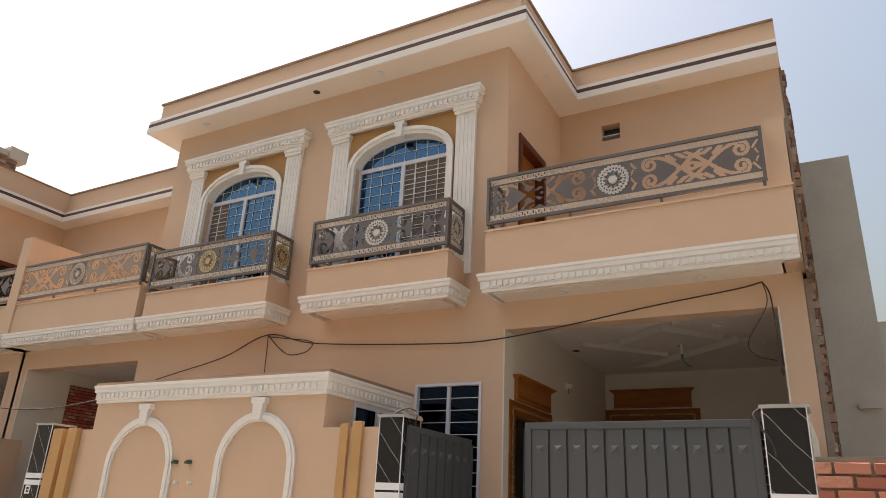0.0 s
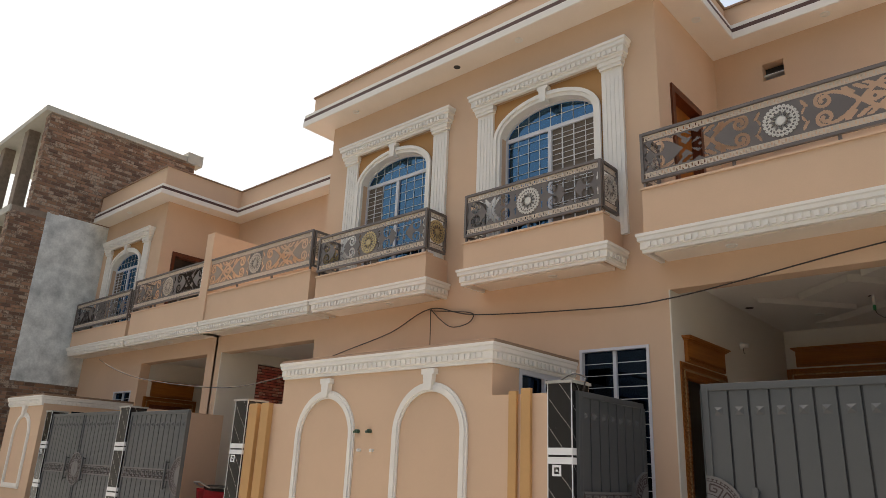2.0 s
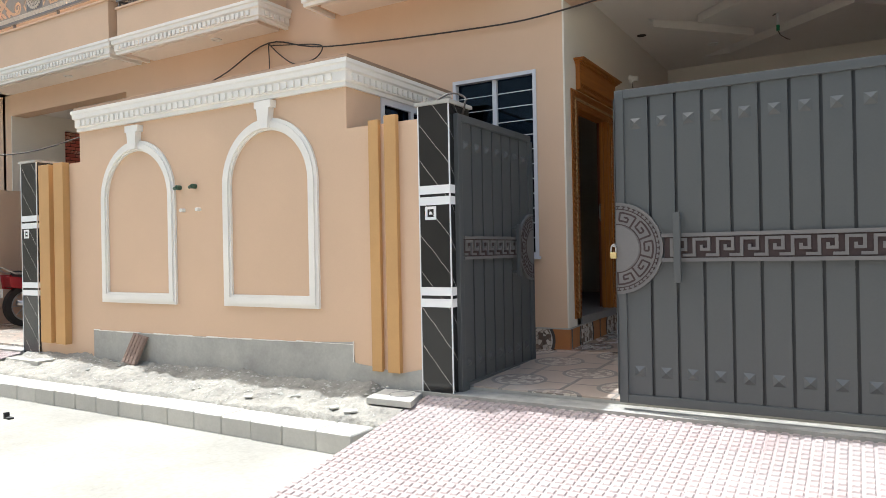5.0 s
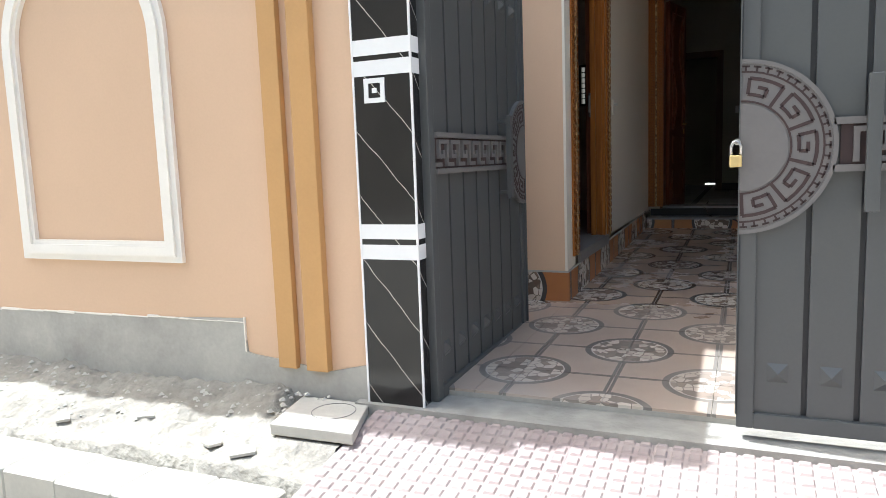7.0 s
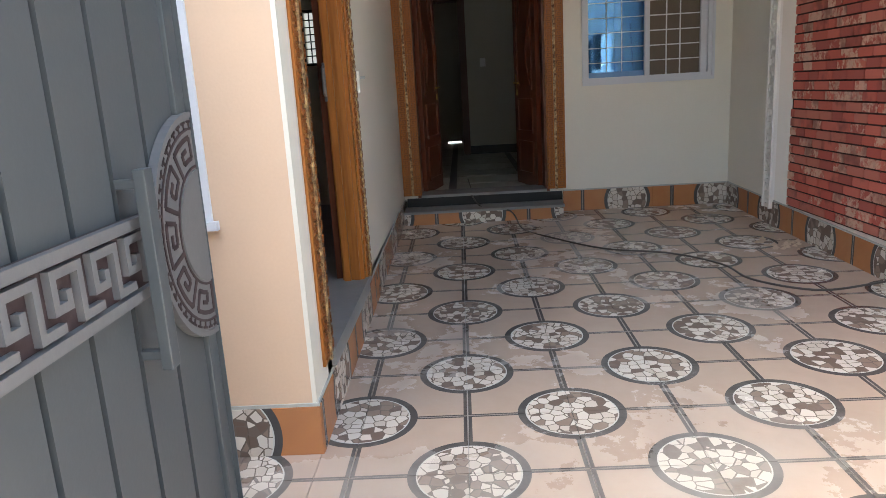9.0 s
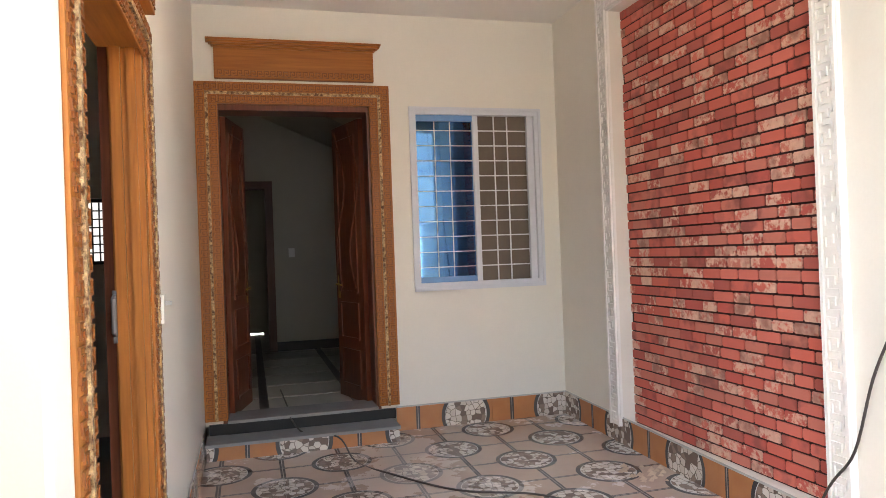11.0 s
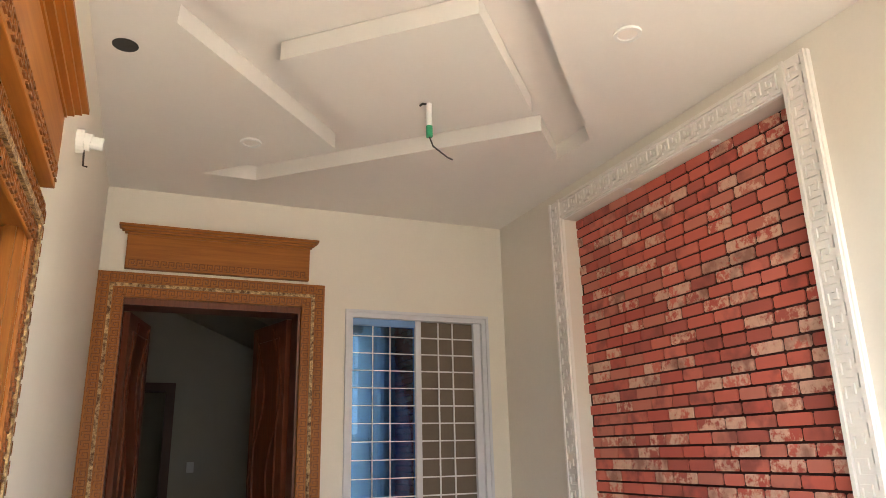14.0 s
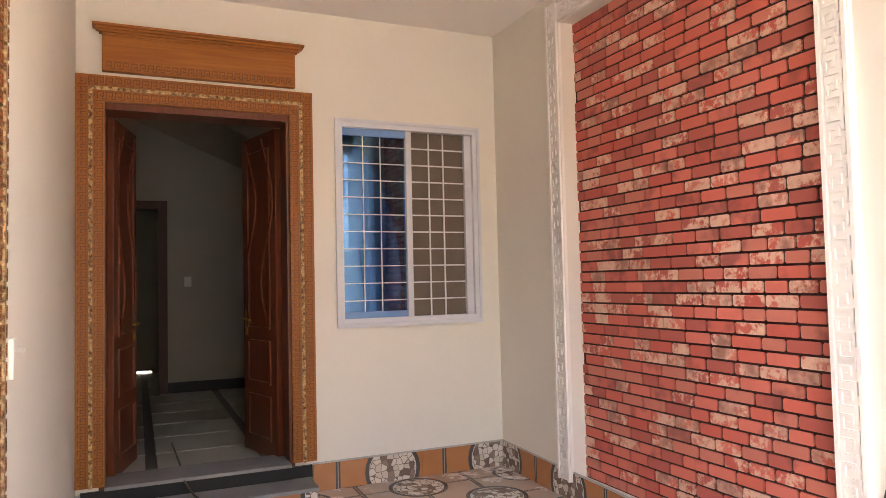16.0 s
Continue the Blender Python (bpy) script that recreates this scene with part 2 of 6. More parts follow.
PEACH = mat("peach_paint", (0.632, 0.441, 0.298), 0.75, vary=0.035, scale=0.9, fine=90, bump=0.12)
OCHRE = mat("ochre_paint", (0.52, 0.30, 0.115), 0.7, vary=0.05, scale=2, fine=80)
TAN = mat("tan_niche_paint", (0.45, 0.24, 0.085), 0.75, vary=0.05, scale=2, fine=80)
SOFFIT = mat("pale_soffit_paint", (0.80, 0.72, 0.63), 0.75, vary=0.03, scale=1.2, fine=80)
WHITE = mat("white_moulding_paint", (0.80, 0.76, 0.70), 0.55, vary=0.03, scale=4, fine=70)
CREAM = mat("cream_wall_paint", (0.72, 0.67, 0.58), 0.5, vary=0.025, scale=0.8, fine=70, bump=0.08)
CEIL = mat("ceiling_paint", (0.76, 0.72, 0.66), 0.7, vary=0.02, scale=1.2, fine=60, bump=0.05)
BROWN = mat("brown_band_paint", (0.085, 0.036, 0.026), 0.6, vary=0.1)
COPING = mat("brown_coping", (0.30, 0.19, 0.12), 0.7, vary=0.1)
CEMENT = mat("raw_cement_render", (0.44, 0.425, 0.38), 0.9, vary=0.1, scale=2.5, fine=45, bump=0.4, second=(0.30, 0.285, 0.26))
DIRTYCEM = mat("dirty_cement_screed", (0.36, 0.345, 0.31), 0.95, vary=0.16, scale=5, fine=40, bump=0.6, dist=0.01, second=(0.20, 0.19, 0.175))
# for the unseen walls only; its tone sets their bounce onto the fronts
OPPOSITE = mat("unseen_front_plaster", (0.46, 0.42, 0.36), 0.9, vary=0.1, scale=0.6, fine=20, bump=0.3, second=(0.36, 0.33, 0.28))
GREYWALL = mat("grey_plastered_wall", (0.52, 0.49, 0.42), 0.9, vary=0.08, scale=0.7, fine=30, bump=0.3, second=(0.40, 0.38, 0.33))
LIMEWASH = mat("patchy_pale_plaster", (0.74, 0.76, 0.74), 0.9, vary=0.16, scale=2.4, fine=20, bump=0.4, second=(0.36, 0.38, 0.38))
ROADM = mat("dusty_concrete", (0.30, 0.287, 0.25), 0.9, vary=0.2, scale=0.9, fine=30, bump=0.7, second=(0.215, 0.205, 0.18))
DIRT = mat("loose_sandy_soil", (0.33, 0.31, 0.265), 1.0, vary=0.26, scale=4, fine=28, bump=0.9, dist=0.02, second=(0.21, 0.195, 0.17))
KERBM = mat("concrete_kerb", (0.50, 0.48, 0.43), 0.9, vary=0.08, scale=3, fine=50, bump=0.35, random_amount=0.08)
PAVER = mat("pink_paver", (0.315, 0.25, 0.238), 0.85, vary=0.07, scale=1.5, fine=60, bump=0.3, random_amount=0.08, second=(0.40, 0.355, 0.335))
GATE = mat("grey_gate_enamel", (0.078, 0.083, 0.085), 0.42, vary=0.05, scale=1.2, fine=90, bump=0.06, second=(0.078, 0.082, 0.084))
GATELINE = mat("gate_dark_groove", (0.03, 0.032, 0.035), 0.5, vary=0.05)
KEYMETAL = mat("gate_key_band", (0.15, 0.143, 0.14), 0.45, vary=0.05, scale=3)
KEYBACK = mat("gate_key_backing", (0.045, 0.025, 0.025), 0.6, vary=0.1)
RAILM = mat("charcoal_rail_enamel", (0.135, 0.112, 0.10), 0.42, vary=0.08, scale=3)
BEIGE = mat("beige_cut_pattern", (0.58, 0.48, 0.38), 0.5, vary=0.05, scale=5)
BROWNRAIL = mat("brown_rail_enamel", (0.30, 0.225, 0.17), 0.45, vary=0.06, scale=4)
DAYLIGHT = mat("plain_daylight", (0.5, 0.5, 0.5), 1.0)
DAYLIGHT.node_tree.nodes["Principled BSDF"].inputs["Emission Color"].default_value = (1.0, 0.93, 0.80, 1)
DAYLIGHT.node_tree.nodes["Principled BSDF"].inputs["Emission Strength"].default_value = 0.10
SILVER = mat("pale_rosette_metal", (0.62, 0.58, 0.52), 0.4, metal=0.2, vary=0.05)
GOLD = mat("golden_rosette_metal", (0.55, 0.43, 0.22), 0.4, metal=0.3, vary=0.05)
BRASS = mat("brass", (0.55, 0.38, 0.08), 0.3, metal=0.9, vary=0.05)
PALEBRASS = mat("pale_brass", (0.60, 0.46, 0.20), 0.4, metal=0.3, vary=0.05)
STEEL = mat("steel", (0.5, 0.5, 0.5), 0.3, metal=1.0, vary=0.05)
FILM = mat("blue_film", (0.16, 0.30, 0.55), 0.4, vary=0.05)
ALU = mat("white_window_frame", (0.60, 0.60, 0.63), 0.4, vary=0.02, scale=5)
SCREEN = mat("brown_fly_screen", (0.15, 0.115, 0.085), 0.85, vary=0.06, scale=8, fine=260, bump=0.3)
GRILLE = mat("white_grille_paint", (0.70, 0.70, 0.70), 0.45, vary=0.03)
# dark colour that paints in the shade of unlit openings
DARK = mat("interior_shade", (0.05, 0.045, 0.04), 0.9, vary=0.1)
GRANITE = granite_material()
WHTILE = mat("white_glazed_tile", (0.80, 0.80, 0.80), 0.15, vary=0.02, bump=0)
FLOORT = tile_material("roundel_floor_tile", True)
SKIRT = tile_material("roundel_skirting_tile", False)
WOODV = wood_material("honey_wood_upright", (0.36, 0.130, 0.020), (0.25, 0.080, 0.012), 0.46, 2)
WOODX = wood_material("honey_wood_level", (0.36, 0.130, 0.020), (0.25, 0.080, 0.012), 0.46, 0)
WOODY = wood_material("honey_wood_level_deep", (0.36, 0.130, 0.020), (0.25, 0.080, 0.012), 0.46, 1)
WOODD = wood_material("carved_dark_wood", (0.225, 0.075, 0.013), (0.15, 0.048, 0.009), 0.46, 2)
MAHOG = wood_material("mahogany_varnish", (0.155, 0.043, 0.017), (0.08, 0.022, 0.010), 0.3, 2)
GILT = mat("gilded_carving", (0.11, 0.04, 0.010), 0.36, metal=0.25, vary=0.4, scale=42, fine=150, bump=1.0, dist=0.008, second=(0.80, 0.56, 0.26))
BRICKP = brick_material("printed_red_brick", [(0.56, 0.125, 0.085), (0.50, 0.10, 0.07), (0.60, 0.155, 0.11), (0.42, 0.10, 0.072), (0.53, 0.17, 0.12)], (0.66, 0.40, 0.29))
MORTAR = mat("dark_joint", (0.05, 0.012, 0.009), 0.85, vary=0.2, scale=10)
BRICKO = brick_material("weathered_brick", [(0.26, 0.145, 0.085), (0.21, 0.115, 0.07), (0.33, 0.19, 0.12), (0.15, 0.085, 0.055)], (0.40, 0.31, 0.23))
BRICKR = brick_material("new_red_brick", [(0.42, 0.15, 0.09), (0.36, 0.12, 0.075), (0.48, 0.19, 0.12)], (0.50, 0.24, 0.16))
JOINT = mat("old_mortar", (0.27, 0.21, 0.16), 0.95, vary=0.15, scale=8, bump=0.5)
BLACKST = mat("black_step_stone", (0.012, 0.012, 0.012), 0.4, vary=0.1, spec=0.3)
GREYST = mat("grey_step_stone", (0.22, 0.21, 0.20), 0.5, vary=0.08, scale=6)
STRIP = mat("dark_stone_strip", (0.085, 0.072, 0.06), 0.4, vary=0.15, scale=6)
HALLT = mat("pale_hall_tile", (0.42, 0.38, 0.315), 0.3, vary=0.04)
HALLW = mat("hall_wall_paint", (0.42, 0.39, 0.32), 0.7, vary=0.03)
CABLE = mat("black_cable", (0.045, 0.034, 0.029), 0.6, vary=0.1)
PLASTIC = mat("white_plastic", (0.75, 0.74, 0.70), 0.35, vary=0.02)
STUB = mat("dull_green_pipe", (0.05, 0.10, 0.065), 0.5, vary=0.1)
GREEN = mat("green_plastic", (0.03, 0.28, 0.12), 0.4, vary=0.05)
TYRE = mat("black_rubber", (0.02, 0.02, 0.02), 0.7, vary=0.1)
REDP = mat("red_lacquer", (0.35, 0.02, 0.03), 0.25, vary=0.05)
BLUEG = glass_material("blue_tinted_glass", (0.20, 0.45, 0.78), alpha=1.1, ior=2.9, gloss=(0.28, 0.56, 0.88))
DARKG = glass_material("dark_blue_glass", (0.05, 0.10, 0.20), alpha=0.5, ior=1.6, gloss=(0.30, 0.5, 0.85))


# ---- building blocks ----
BASE = {}
LEVEL = [0.0]                        # height on which the next things are built
RISE = 0.118                         # the house floor over the gate sill


def raised(on):
    """Builds what follows on the raised house floor, or back on the street's datum."""
    LEVEL[0] = RISE if on else 0.0




def thing(name, at, label, category, group="", kind=""):
    """An empty at the base of a thing that its parts hang on."""
    ob = new(name)
    ob.location = Vector(at) + Vector((0, 0, LEVEL[0]))
    ob.empty_display_size = 0.1
    BASE[ob] = Vector(at)
    return tagged(ob, label, category, group, kind)


def part(name, bm, material, parent=None, label="", bevel=0.0, smooth=False):
    """Links a bmesh, given in world metres, as one mesh under its thing."""
    base = BASE[parent] if parent else Vector((0, 0, 0))
    bmesh.ops.translate(bm, verts=bm.verts, vec=-base)
    if bevel:
        bmesh.ops.bevel(bm, geom=[e for e in bm.edges if len(e.link_faces) == 2 and e.calc_face_angle(0) > 0.6], offset=bevel, segments=2, affect="EDGES", profile=0.6)
    bmesh.ops.recalc_face_normals(bm, faces=bm.faces)
    if smooth:
        for f in bm.faces:
            f.smooth = True
    me = bpy.data.meshes.new(name)
    bm.to_mesh(me)
    bm.free()
    me.materials.append(material)
    ob = new(name, me)
    if parent:
        ob.parent = parent
        BASE[ob] = base
    else:
        BASE[ob] = base
        ob.location.z = LEVEL[0]
    if label:
        ob["label"] = label
    return ob


def slab(name, bm, material, label, category="", bevel=0.0):
    """A piece of the setting."""
    return tagged(part(name, bm, material, None, "", bevel), label, category or name.split("_")[0], "", "structure")


def box(bm, x0, x1, y0, y1, z0, z1):
    v = [bm.verts.new((x, y, z)) for z in (z0, z1) for y in (y0, y1) for x in (x0, x1)]
    for q in ((0, 2, 3, 1), (4, 5, 7, 6), (0, 1, 5, 4), (1, 3, 7, 5), (3, 2, 6, 7), (2, 0, 4, 6)):
        bm.faces.new([v[k] for k in q])
    return v


def boxes(*some):
    bm = bmesh.new()
    for b in some:
        box(bm, *b)
    return bm


def prism(bm, poly, axis, a, b):
    """A polygon, in the other two axes' order, drawn out from a to b along the axis."""
    def at(p, s):
        q = list(p)
        q.insert(axis, s)
        return bm.verts.new(q)
    lo, hi = [at(p, a) for p in poly], [at(p, b) for p in poly]
    bm.faces.new(lo[::-1])
    bm.faces.new(hi)
    n = len(poly)
    for k in range(n):
        bm.faces.new((lo[k], lo[(k + 1) % n], hi[(k + 1) % n], hi[k]))


def prisms(*some):
    bm = bmesh.new()
    for s in some:
        prism(bm, *s)
    return bm


def sheet_with_holes(bm, axis, w0, w1, u0, u1, v0, v1, holes):
    """A wall of thickness w0..w1 across the axis, spanning u and z, cut by upright holes (ua, ub, va, vb)."""
    us = sorted({u0, u1, *[h[0] for h in holes], *[h[1] for h in holes]})
    vs = sorted({v0, v1, *[h[2] for h in holes], *[h[3] for h in holes]})
    us, vs = [u for u in us if u0 <= u <= u1], [v for v in vs if v0 <= v <= v1]
    for a, b in zip(us, us[1:]):
        run = None
        for c, d in [*zip(vs, vs[1:]), (None, None)]:
            solid = c is not None and not any(h[0] <= (a + b) / 2 <= h[1] and h[2] <= (c + d) / 2 <= h[3] for h in holes)
            if solid:
                run = (run[0], d) if run else (c, d)
            elif run:
                if axis == 1:
                    box(bm, a, b, w0, w1, *run)
                else:
                    box(bm, w0, w1, a, b, *run)
                run = None
    return bm


def tube(bm, pts, r, sides=6):
    """A round bar along points."""
    pts = [Vector(p) for p in pts]
    rings = []
    for k, p in enumerate(pts):
        d = (pts[min(k + 1, len(pts) - 1)] - pts[max(k - 1, 0)]).normalized()
        a = d.orthogonal().normalized() if not rings else (ref - d * ref.dot(d)).normalized()
        ref = a
        b = d.cross(a)
        rings.append([bm.verts.new(p + r * (math.cos(2 * math.pi * s / sides) * a + math.sin(2 * math.pi * s / sides) * b)) for s in range(sides)])
    for g, h in zip(rings, rings[1:]):
        for s in range(sides):
            bm.faces.new((g[s], g[(s + 1) % sides], h[(s + 1) % sides], h[s]))
    bm.faces.new(rings[0][::-1])
    bm.faces.new(rings[-1])


def ribbon(bm, pts, w, y0, y1, place):
    """A flat strip of width w along points (u, v), from depth y0 to y1; place maps (u, depth, v) into the world."""
    rows = []
    for k, p in enumerate(pts):
        a, b = pts[max(k - 1, 0)], pts[min(k + 1, len(pts) - 1)]
        dx, dy = b[0] - a[0], b[1] - a[1]
        n = math.hypot(dx, dy) or 1
        ox, oy = -dy / n * w / 2, dx / n * w / 2
        rows.append([bm.verts.new(place(p[0] + s * ox, y, p[1] + s * oy)) for s, y in ((1, y0), (-1, y0), (-1, y1), (1, y1))])
    for g, h in zip(rows, rows[1:]):
        for s in range(4):
            bm.faces.new((g[s], g[(s + 1) % 4], h[(s + 1) % 4], h[s]))
    bm.faces.new(rows[0][::-1])
    bm.faces.new(rows[-1])


def disc(bm, c, r, y0, y1, place, inner=0.0, seg=32, start=0.0, stop=2 * math.pi):
    """A disc or ring in the (u, v) plane."""
    closed = stop - start > 6.2
    count = seg if closed else seg + 1
    rows = []
    for k in range(count):
        a = start + (stop - start) * k / seg
        u, v = math.cos(a), math.sin(a)
        rows.append([bm.verts.new(place(c[0] + q * u, y, c[1] + q * v)) for q, y in ((r, y0), (inner, y0), (inner, y1), (r, y1))])
    for k in range(seg):
        g, h = rows[k], rows[(k + 1) % count]
        for s in range(4):
            try:
                bm.faces.new((g[s], g[(s + 1) % 4], h[(s + 1) % 4], h[s]))
            except ValueError:
                pass
    if not closed:
        bm.faces.new(rows[0][::-1])
        bm.faces.new(rows[-1])


def key_strip(bm, u0, u1, v0, v1, bar, y0, y1, place, pitch=None):
    """A running Greek key between two borders."""
    h = v1 - v0
    pitch = pitch or h * 1.05
    count = max(1, round((u1 - u0) / pitch))
    p = (u1 - u0) / count

    def bit(a, b, c, d):
        vs = [bm.verts.new(place(u, y, v)) for y in (y0, y1) for v in (c, d) for u in (a, b)]
        for q in ((0, 2, 3, 1), (4, 5, 7, 6), (0, 1, 5, 4), (1, 3, 7, 5), (3, 2, 6, 7), (2, 0, 4, 6)):
            bm.faces.new([vs[k] for k in q])

    for k in range(count):
        u = u0 + k * p
        bit(u + 0.04 * p, u + 0.04 * p + bar, v0, v1)
        bit(u + 0.04 * p + bar, u + 0.80 * p, v1 - bar, v1)
        bit(u + 0.80 * p - bar, u + 0.80 * p, v0 + 0.30 * h, v1 - bar)
        bit(u + 0.36 * p, u + 0.80 * p - bar, v0 + 0.30 * h, v0 + 0.30 * h + bar)
        bit(u + 0.36 * p, u + 0.36 * p + bar, v0 + 0.30 * h + bar, v0 + 0.62 * h)
        bit(u + 0.60 * p, u + 1.04 * p, v0, v0 + bar)


flatxz = lambda y: (lambda u, d, v: (u, y + d, v))        # a panel that faces -y
flatyz = lambda x: (lambda u, d, v: (x + d, u, v))        # a panel that faces along x

YB, XR, ZC = 4.11, 2.95, 3.39       # back and right-hand walls of the porch, its ceiling
SOF, ROOF = 7.33, 7.98              # soffit and parapet top
LINT, SLAB = 3.295, 3.63             # porch lintel, underside of the balcony slabs
YF = -0.47                          # face of the balconies


def floor_z(y):
    """The porch floor falls towards the gate."""
    return 0.0225 * (y + 2.15)



def ell(cx, cz, a, b, n=20):
    """Upper half of an ellipse, from right to left."""
    return [(cx + a * math.cos(math.pi * k / n), cz + b * math.sin(math.pi * k / n)) for k in range(n + 1)]


# ---- ground ----
bm = bmesh.new()
bmesh.ops.create_grid(bm, x_segments=2, y_segments=2, size=900)
bmesh.ops.translate(bm, verts=bm.verts, vec=(0, 0, -0.30))
slab("road", bm, ROADM, "pale dusty concrete street in full sun", "road")


def soil_strip(x0, x1, y0, y1):
    bm = bmesh.new()
    nx, ny = int((x1 - x0) / 0.025), int((y1 - y0) / 0.025)
    rows = []
    for j in range(ny + 1):
        y = y0 + (y1 - y0) * j / ny
        row = []
        for i in range(nx + 1):
            x = x0 + (x1 - x0) * i / nx
            h = 0.030 * noise.noise((x * 3, y * 3, 1)) + 0.022 * noise.noise((x * 11, y * 11, 5)) + 0.020 * noise.noise((x * 27, y * 27, 9))
            z = -0.145 + 0.135 * (j / ny) + h
            row.append(bm.verts.new((x, y, max(min(z, -0.068), -0.085) if -0.80 < x and y > -2.26 else z)))
        rows.append(row)
    for a, b in zip(rows, rows[1:]):
        for i in range(nx):
            bm.faces.new((a[i], a[i + 1], b[i + 1], b[i]))
    for row in (rows[0], rows[-1]):
        low = [bm.verts.new((v.co.x, v.co.y, -0.30)) for v in row]
        for i in range(nx):
            bm.faces.new((row[i], row[i + 1], low[i + 1], low[i]))
    for f in bm.faces:
        f.smooth = True
    return bm


slab("ground_verge", soil_strip(-5.5, -0.36, -2.425, -1.86), DIRT, "rough sandy soil strip between wall and kerb", "ground")

kerb = thing("kerb", (-3, -2.48, -0.3), "row of pale concrete kerb stones edging the street", "kerb", kind="structure")
bm = boxes((-0.1485, 0.1485, -0.12, 0.12, -0.12, 0.135))
bmesh.ops.bevel(bm, geom=bm.edges[:], offset=0.010, segments=1, affect="EDGES")
kerb_mesh = bpy.data.meshes.new("kerb_stone")
bm.to_mesh(kerb_mesh)
bm.free()
kerb_mesh.materials.append(KERBM)
for k in range(17):
    st = new("kerb_stone", kerb_mesh)
    st.parent = kerb
    st.location = (-5.39 + 0.30 * k + 3, -0.06 + 0.003 * math.sin(k * 2.1) - 0.006 * max(0, k - 11), 0.003 * math.sin(k * 1.3))
    st.rotation_euler = (0, 0.005 * math.sin(k * 3.7), 0.004 * math.cos(k * 2.9))


def drive(name, x0, x1, label):
    """A sloping drive of studded pavers from the gate down to the street."""
    d = thing(name, (x0, -1.90, 0), label, "driveway", kind="structure")
    top, low = Vector((x0, -1.90, -0.045)), Vector((x0, -3.62, -0.305))
    bed = prisms(([(-1.90, -0.06), (-3.66, -0.325), (-3.66, -0.40), (-1.90, -0.40)], 0, x0, x1))
    part("bed", bed, ROADM, d)
    run = (low - top).length
    ny = round(run / 0.27)
    nx = round((x1 - x0) / 0.27)
    sx, sy = (x1 - x0) / nx, run / ny
    tilt = math.atan2(top.z - low.z, top.y - low.y)
    for i in range(nx):
        for j in range(ny):
            st = new("paver", paver_mesh)
            st.parent = d
            c = top + (low - top) * ((j + 0.5) / ny)
            st.location = (sx * (i + 0.5), c.y + 1.90, c.z)
            st.rotation_euler = (tilt, 0, 0)
            st.scale = (sx / 0.27, sy / 0.27, 1)
    return d


bm = boxes((-0.1345, 0.1345, -0.1345, 0.1345, -0.012, 0.001))
for i in range(5):
    for j in range(5):
        cx, cy, q, h = -0.108 + 0.054 * i, -0.108 + 0.054 * j, 0.0205, 0.008
        lo = [bm.verts.new((cx + a * q, cy + b * q, 0.001)) for a, b in ((-1, -1), (1, -1), (1, 1), (-1, 1))]
        hi = [bm.verts.new((cx + a * q * 0.72, cy + b * q * 0.72, h)) for a, b in ((-1, -1), (1, -1), (1, 1), (-1, 1))]
        bm.faces.new(hi)
        for k in range(4):
            bm.faces.new((lo[k], lo[(k + 1) % 4], hi[(k + 1) % 4], hi[k]))
paver_mesh = bpy.data.meshes.new("paver")
bm.to_mesh(paver_mesh)
bm.free()
paver_mesh.materials.append(PAVER)
drive("driveway_main", -0.36, 3.55, "pinkish studded paver driveway sloping to the street")
drive("driveway_far", -9.75, -5.62, "pinkish studded paver driveway of the next house")
slab("pavement_threshold", boxes((-0.46, 3.15, -1.93, -1.722, -0.2, -0.022)), DIRTYCEM, "rough cement strip under the gate", "threshold")
slab("pavement_threshold_far", boxes((-9.75, -5.62, -1.93, -1.742, -0.2, -0.022)), DIRTYCEM, "rough cement strip under the next gate", "threshold")
slab("pavement_far", prisms(([(-1.74, -0.04), (-3.4, -0.292), (-3.4, -0.4), (-1.74, -0.4)], 0, -16, -9.76)), ROADM, "dusty concrete apron before the far gate", "pavement")

# street's far side: unseen walls added behind the camera to block low sky
slab("wall_opposite", boxes((-40, 30, -13.6, -13.2, -0.3, 6.6)), OPPOSITE, "unseen plain grey plastered house fronts added across the street", "wall")
slab("wall_street_end", boxes((16.0, 16.4, -13.2, 9.0, -0.3, 6.0)), OPPOSITE, "unseen plain grey wall added at the end of the street", "wall")

# ---- house walls ----
# ground storey and upper storey of the middle block
bm = bmesh.new()
sheet_with_holes(bm, 1, 0.0, 0.23, -6.45, -0.016, -0.1, SOF, [(-1.19, -0.285, 0.92, 2.69), (-2.44, -0.90, 4.2, 6.29), (-5.48, -3.94, 4.2, 6.29)])
slab("wall_front", bm, PEACH, "peach-painted front wall of two joined houses", "wall")
slab("wall_front_corner", boxes((-0.016, 0.0, 0.0, 0.23, LINT, SOF)), PEACH, "peach corner of the front wall", "wall")
slab("wall_porch_corner", boxes((-0.016, 0.0, 0.0, 0.23, -0.1, LINT)), CREAM, "cream return of the porch wall", "wall")
slab("wall_block_side", sheet_with_holes(bmesh.new(), 0, -0.23, 0.0, 0.23, 2.05, ZC + 0.12, SOF, [(0.36, 1.33, 3.95, 6.15)]), PEACH, "peach side wall beside the balcony, with door opening", "wall")
slab("wall_block_side_far", boxes((-6.45, -6.22, 0.23, 2.05, ZC, SOF)), PEACH, "peach side wall of the joined house", "wall")
slab("wall_upper_back", sheet_with_holes(bmesh.new(), 1, 2.05, 2.28, 0.0, 3.24, 3.72, SOF, [(0.675, 0.965, 6.73, 7.0)]), PEACH, "peach wall set back behind the balcony", "wall")
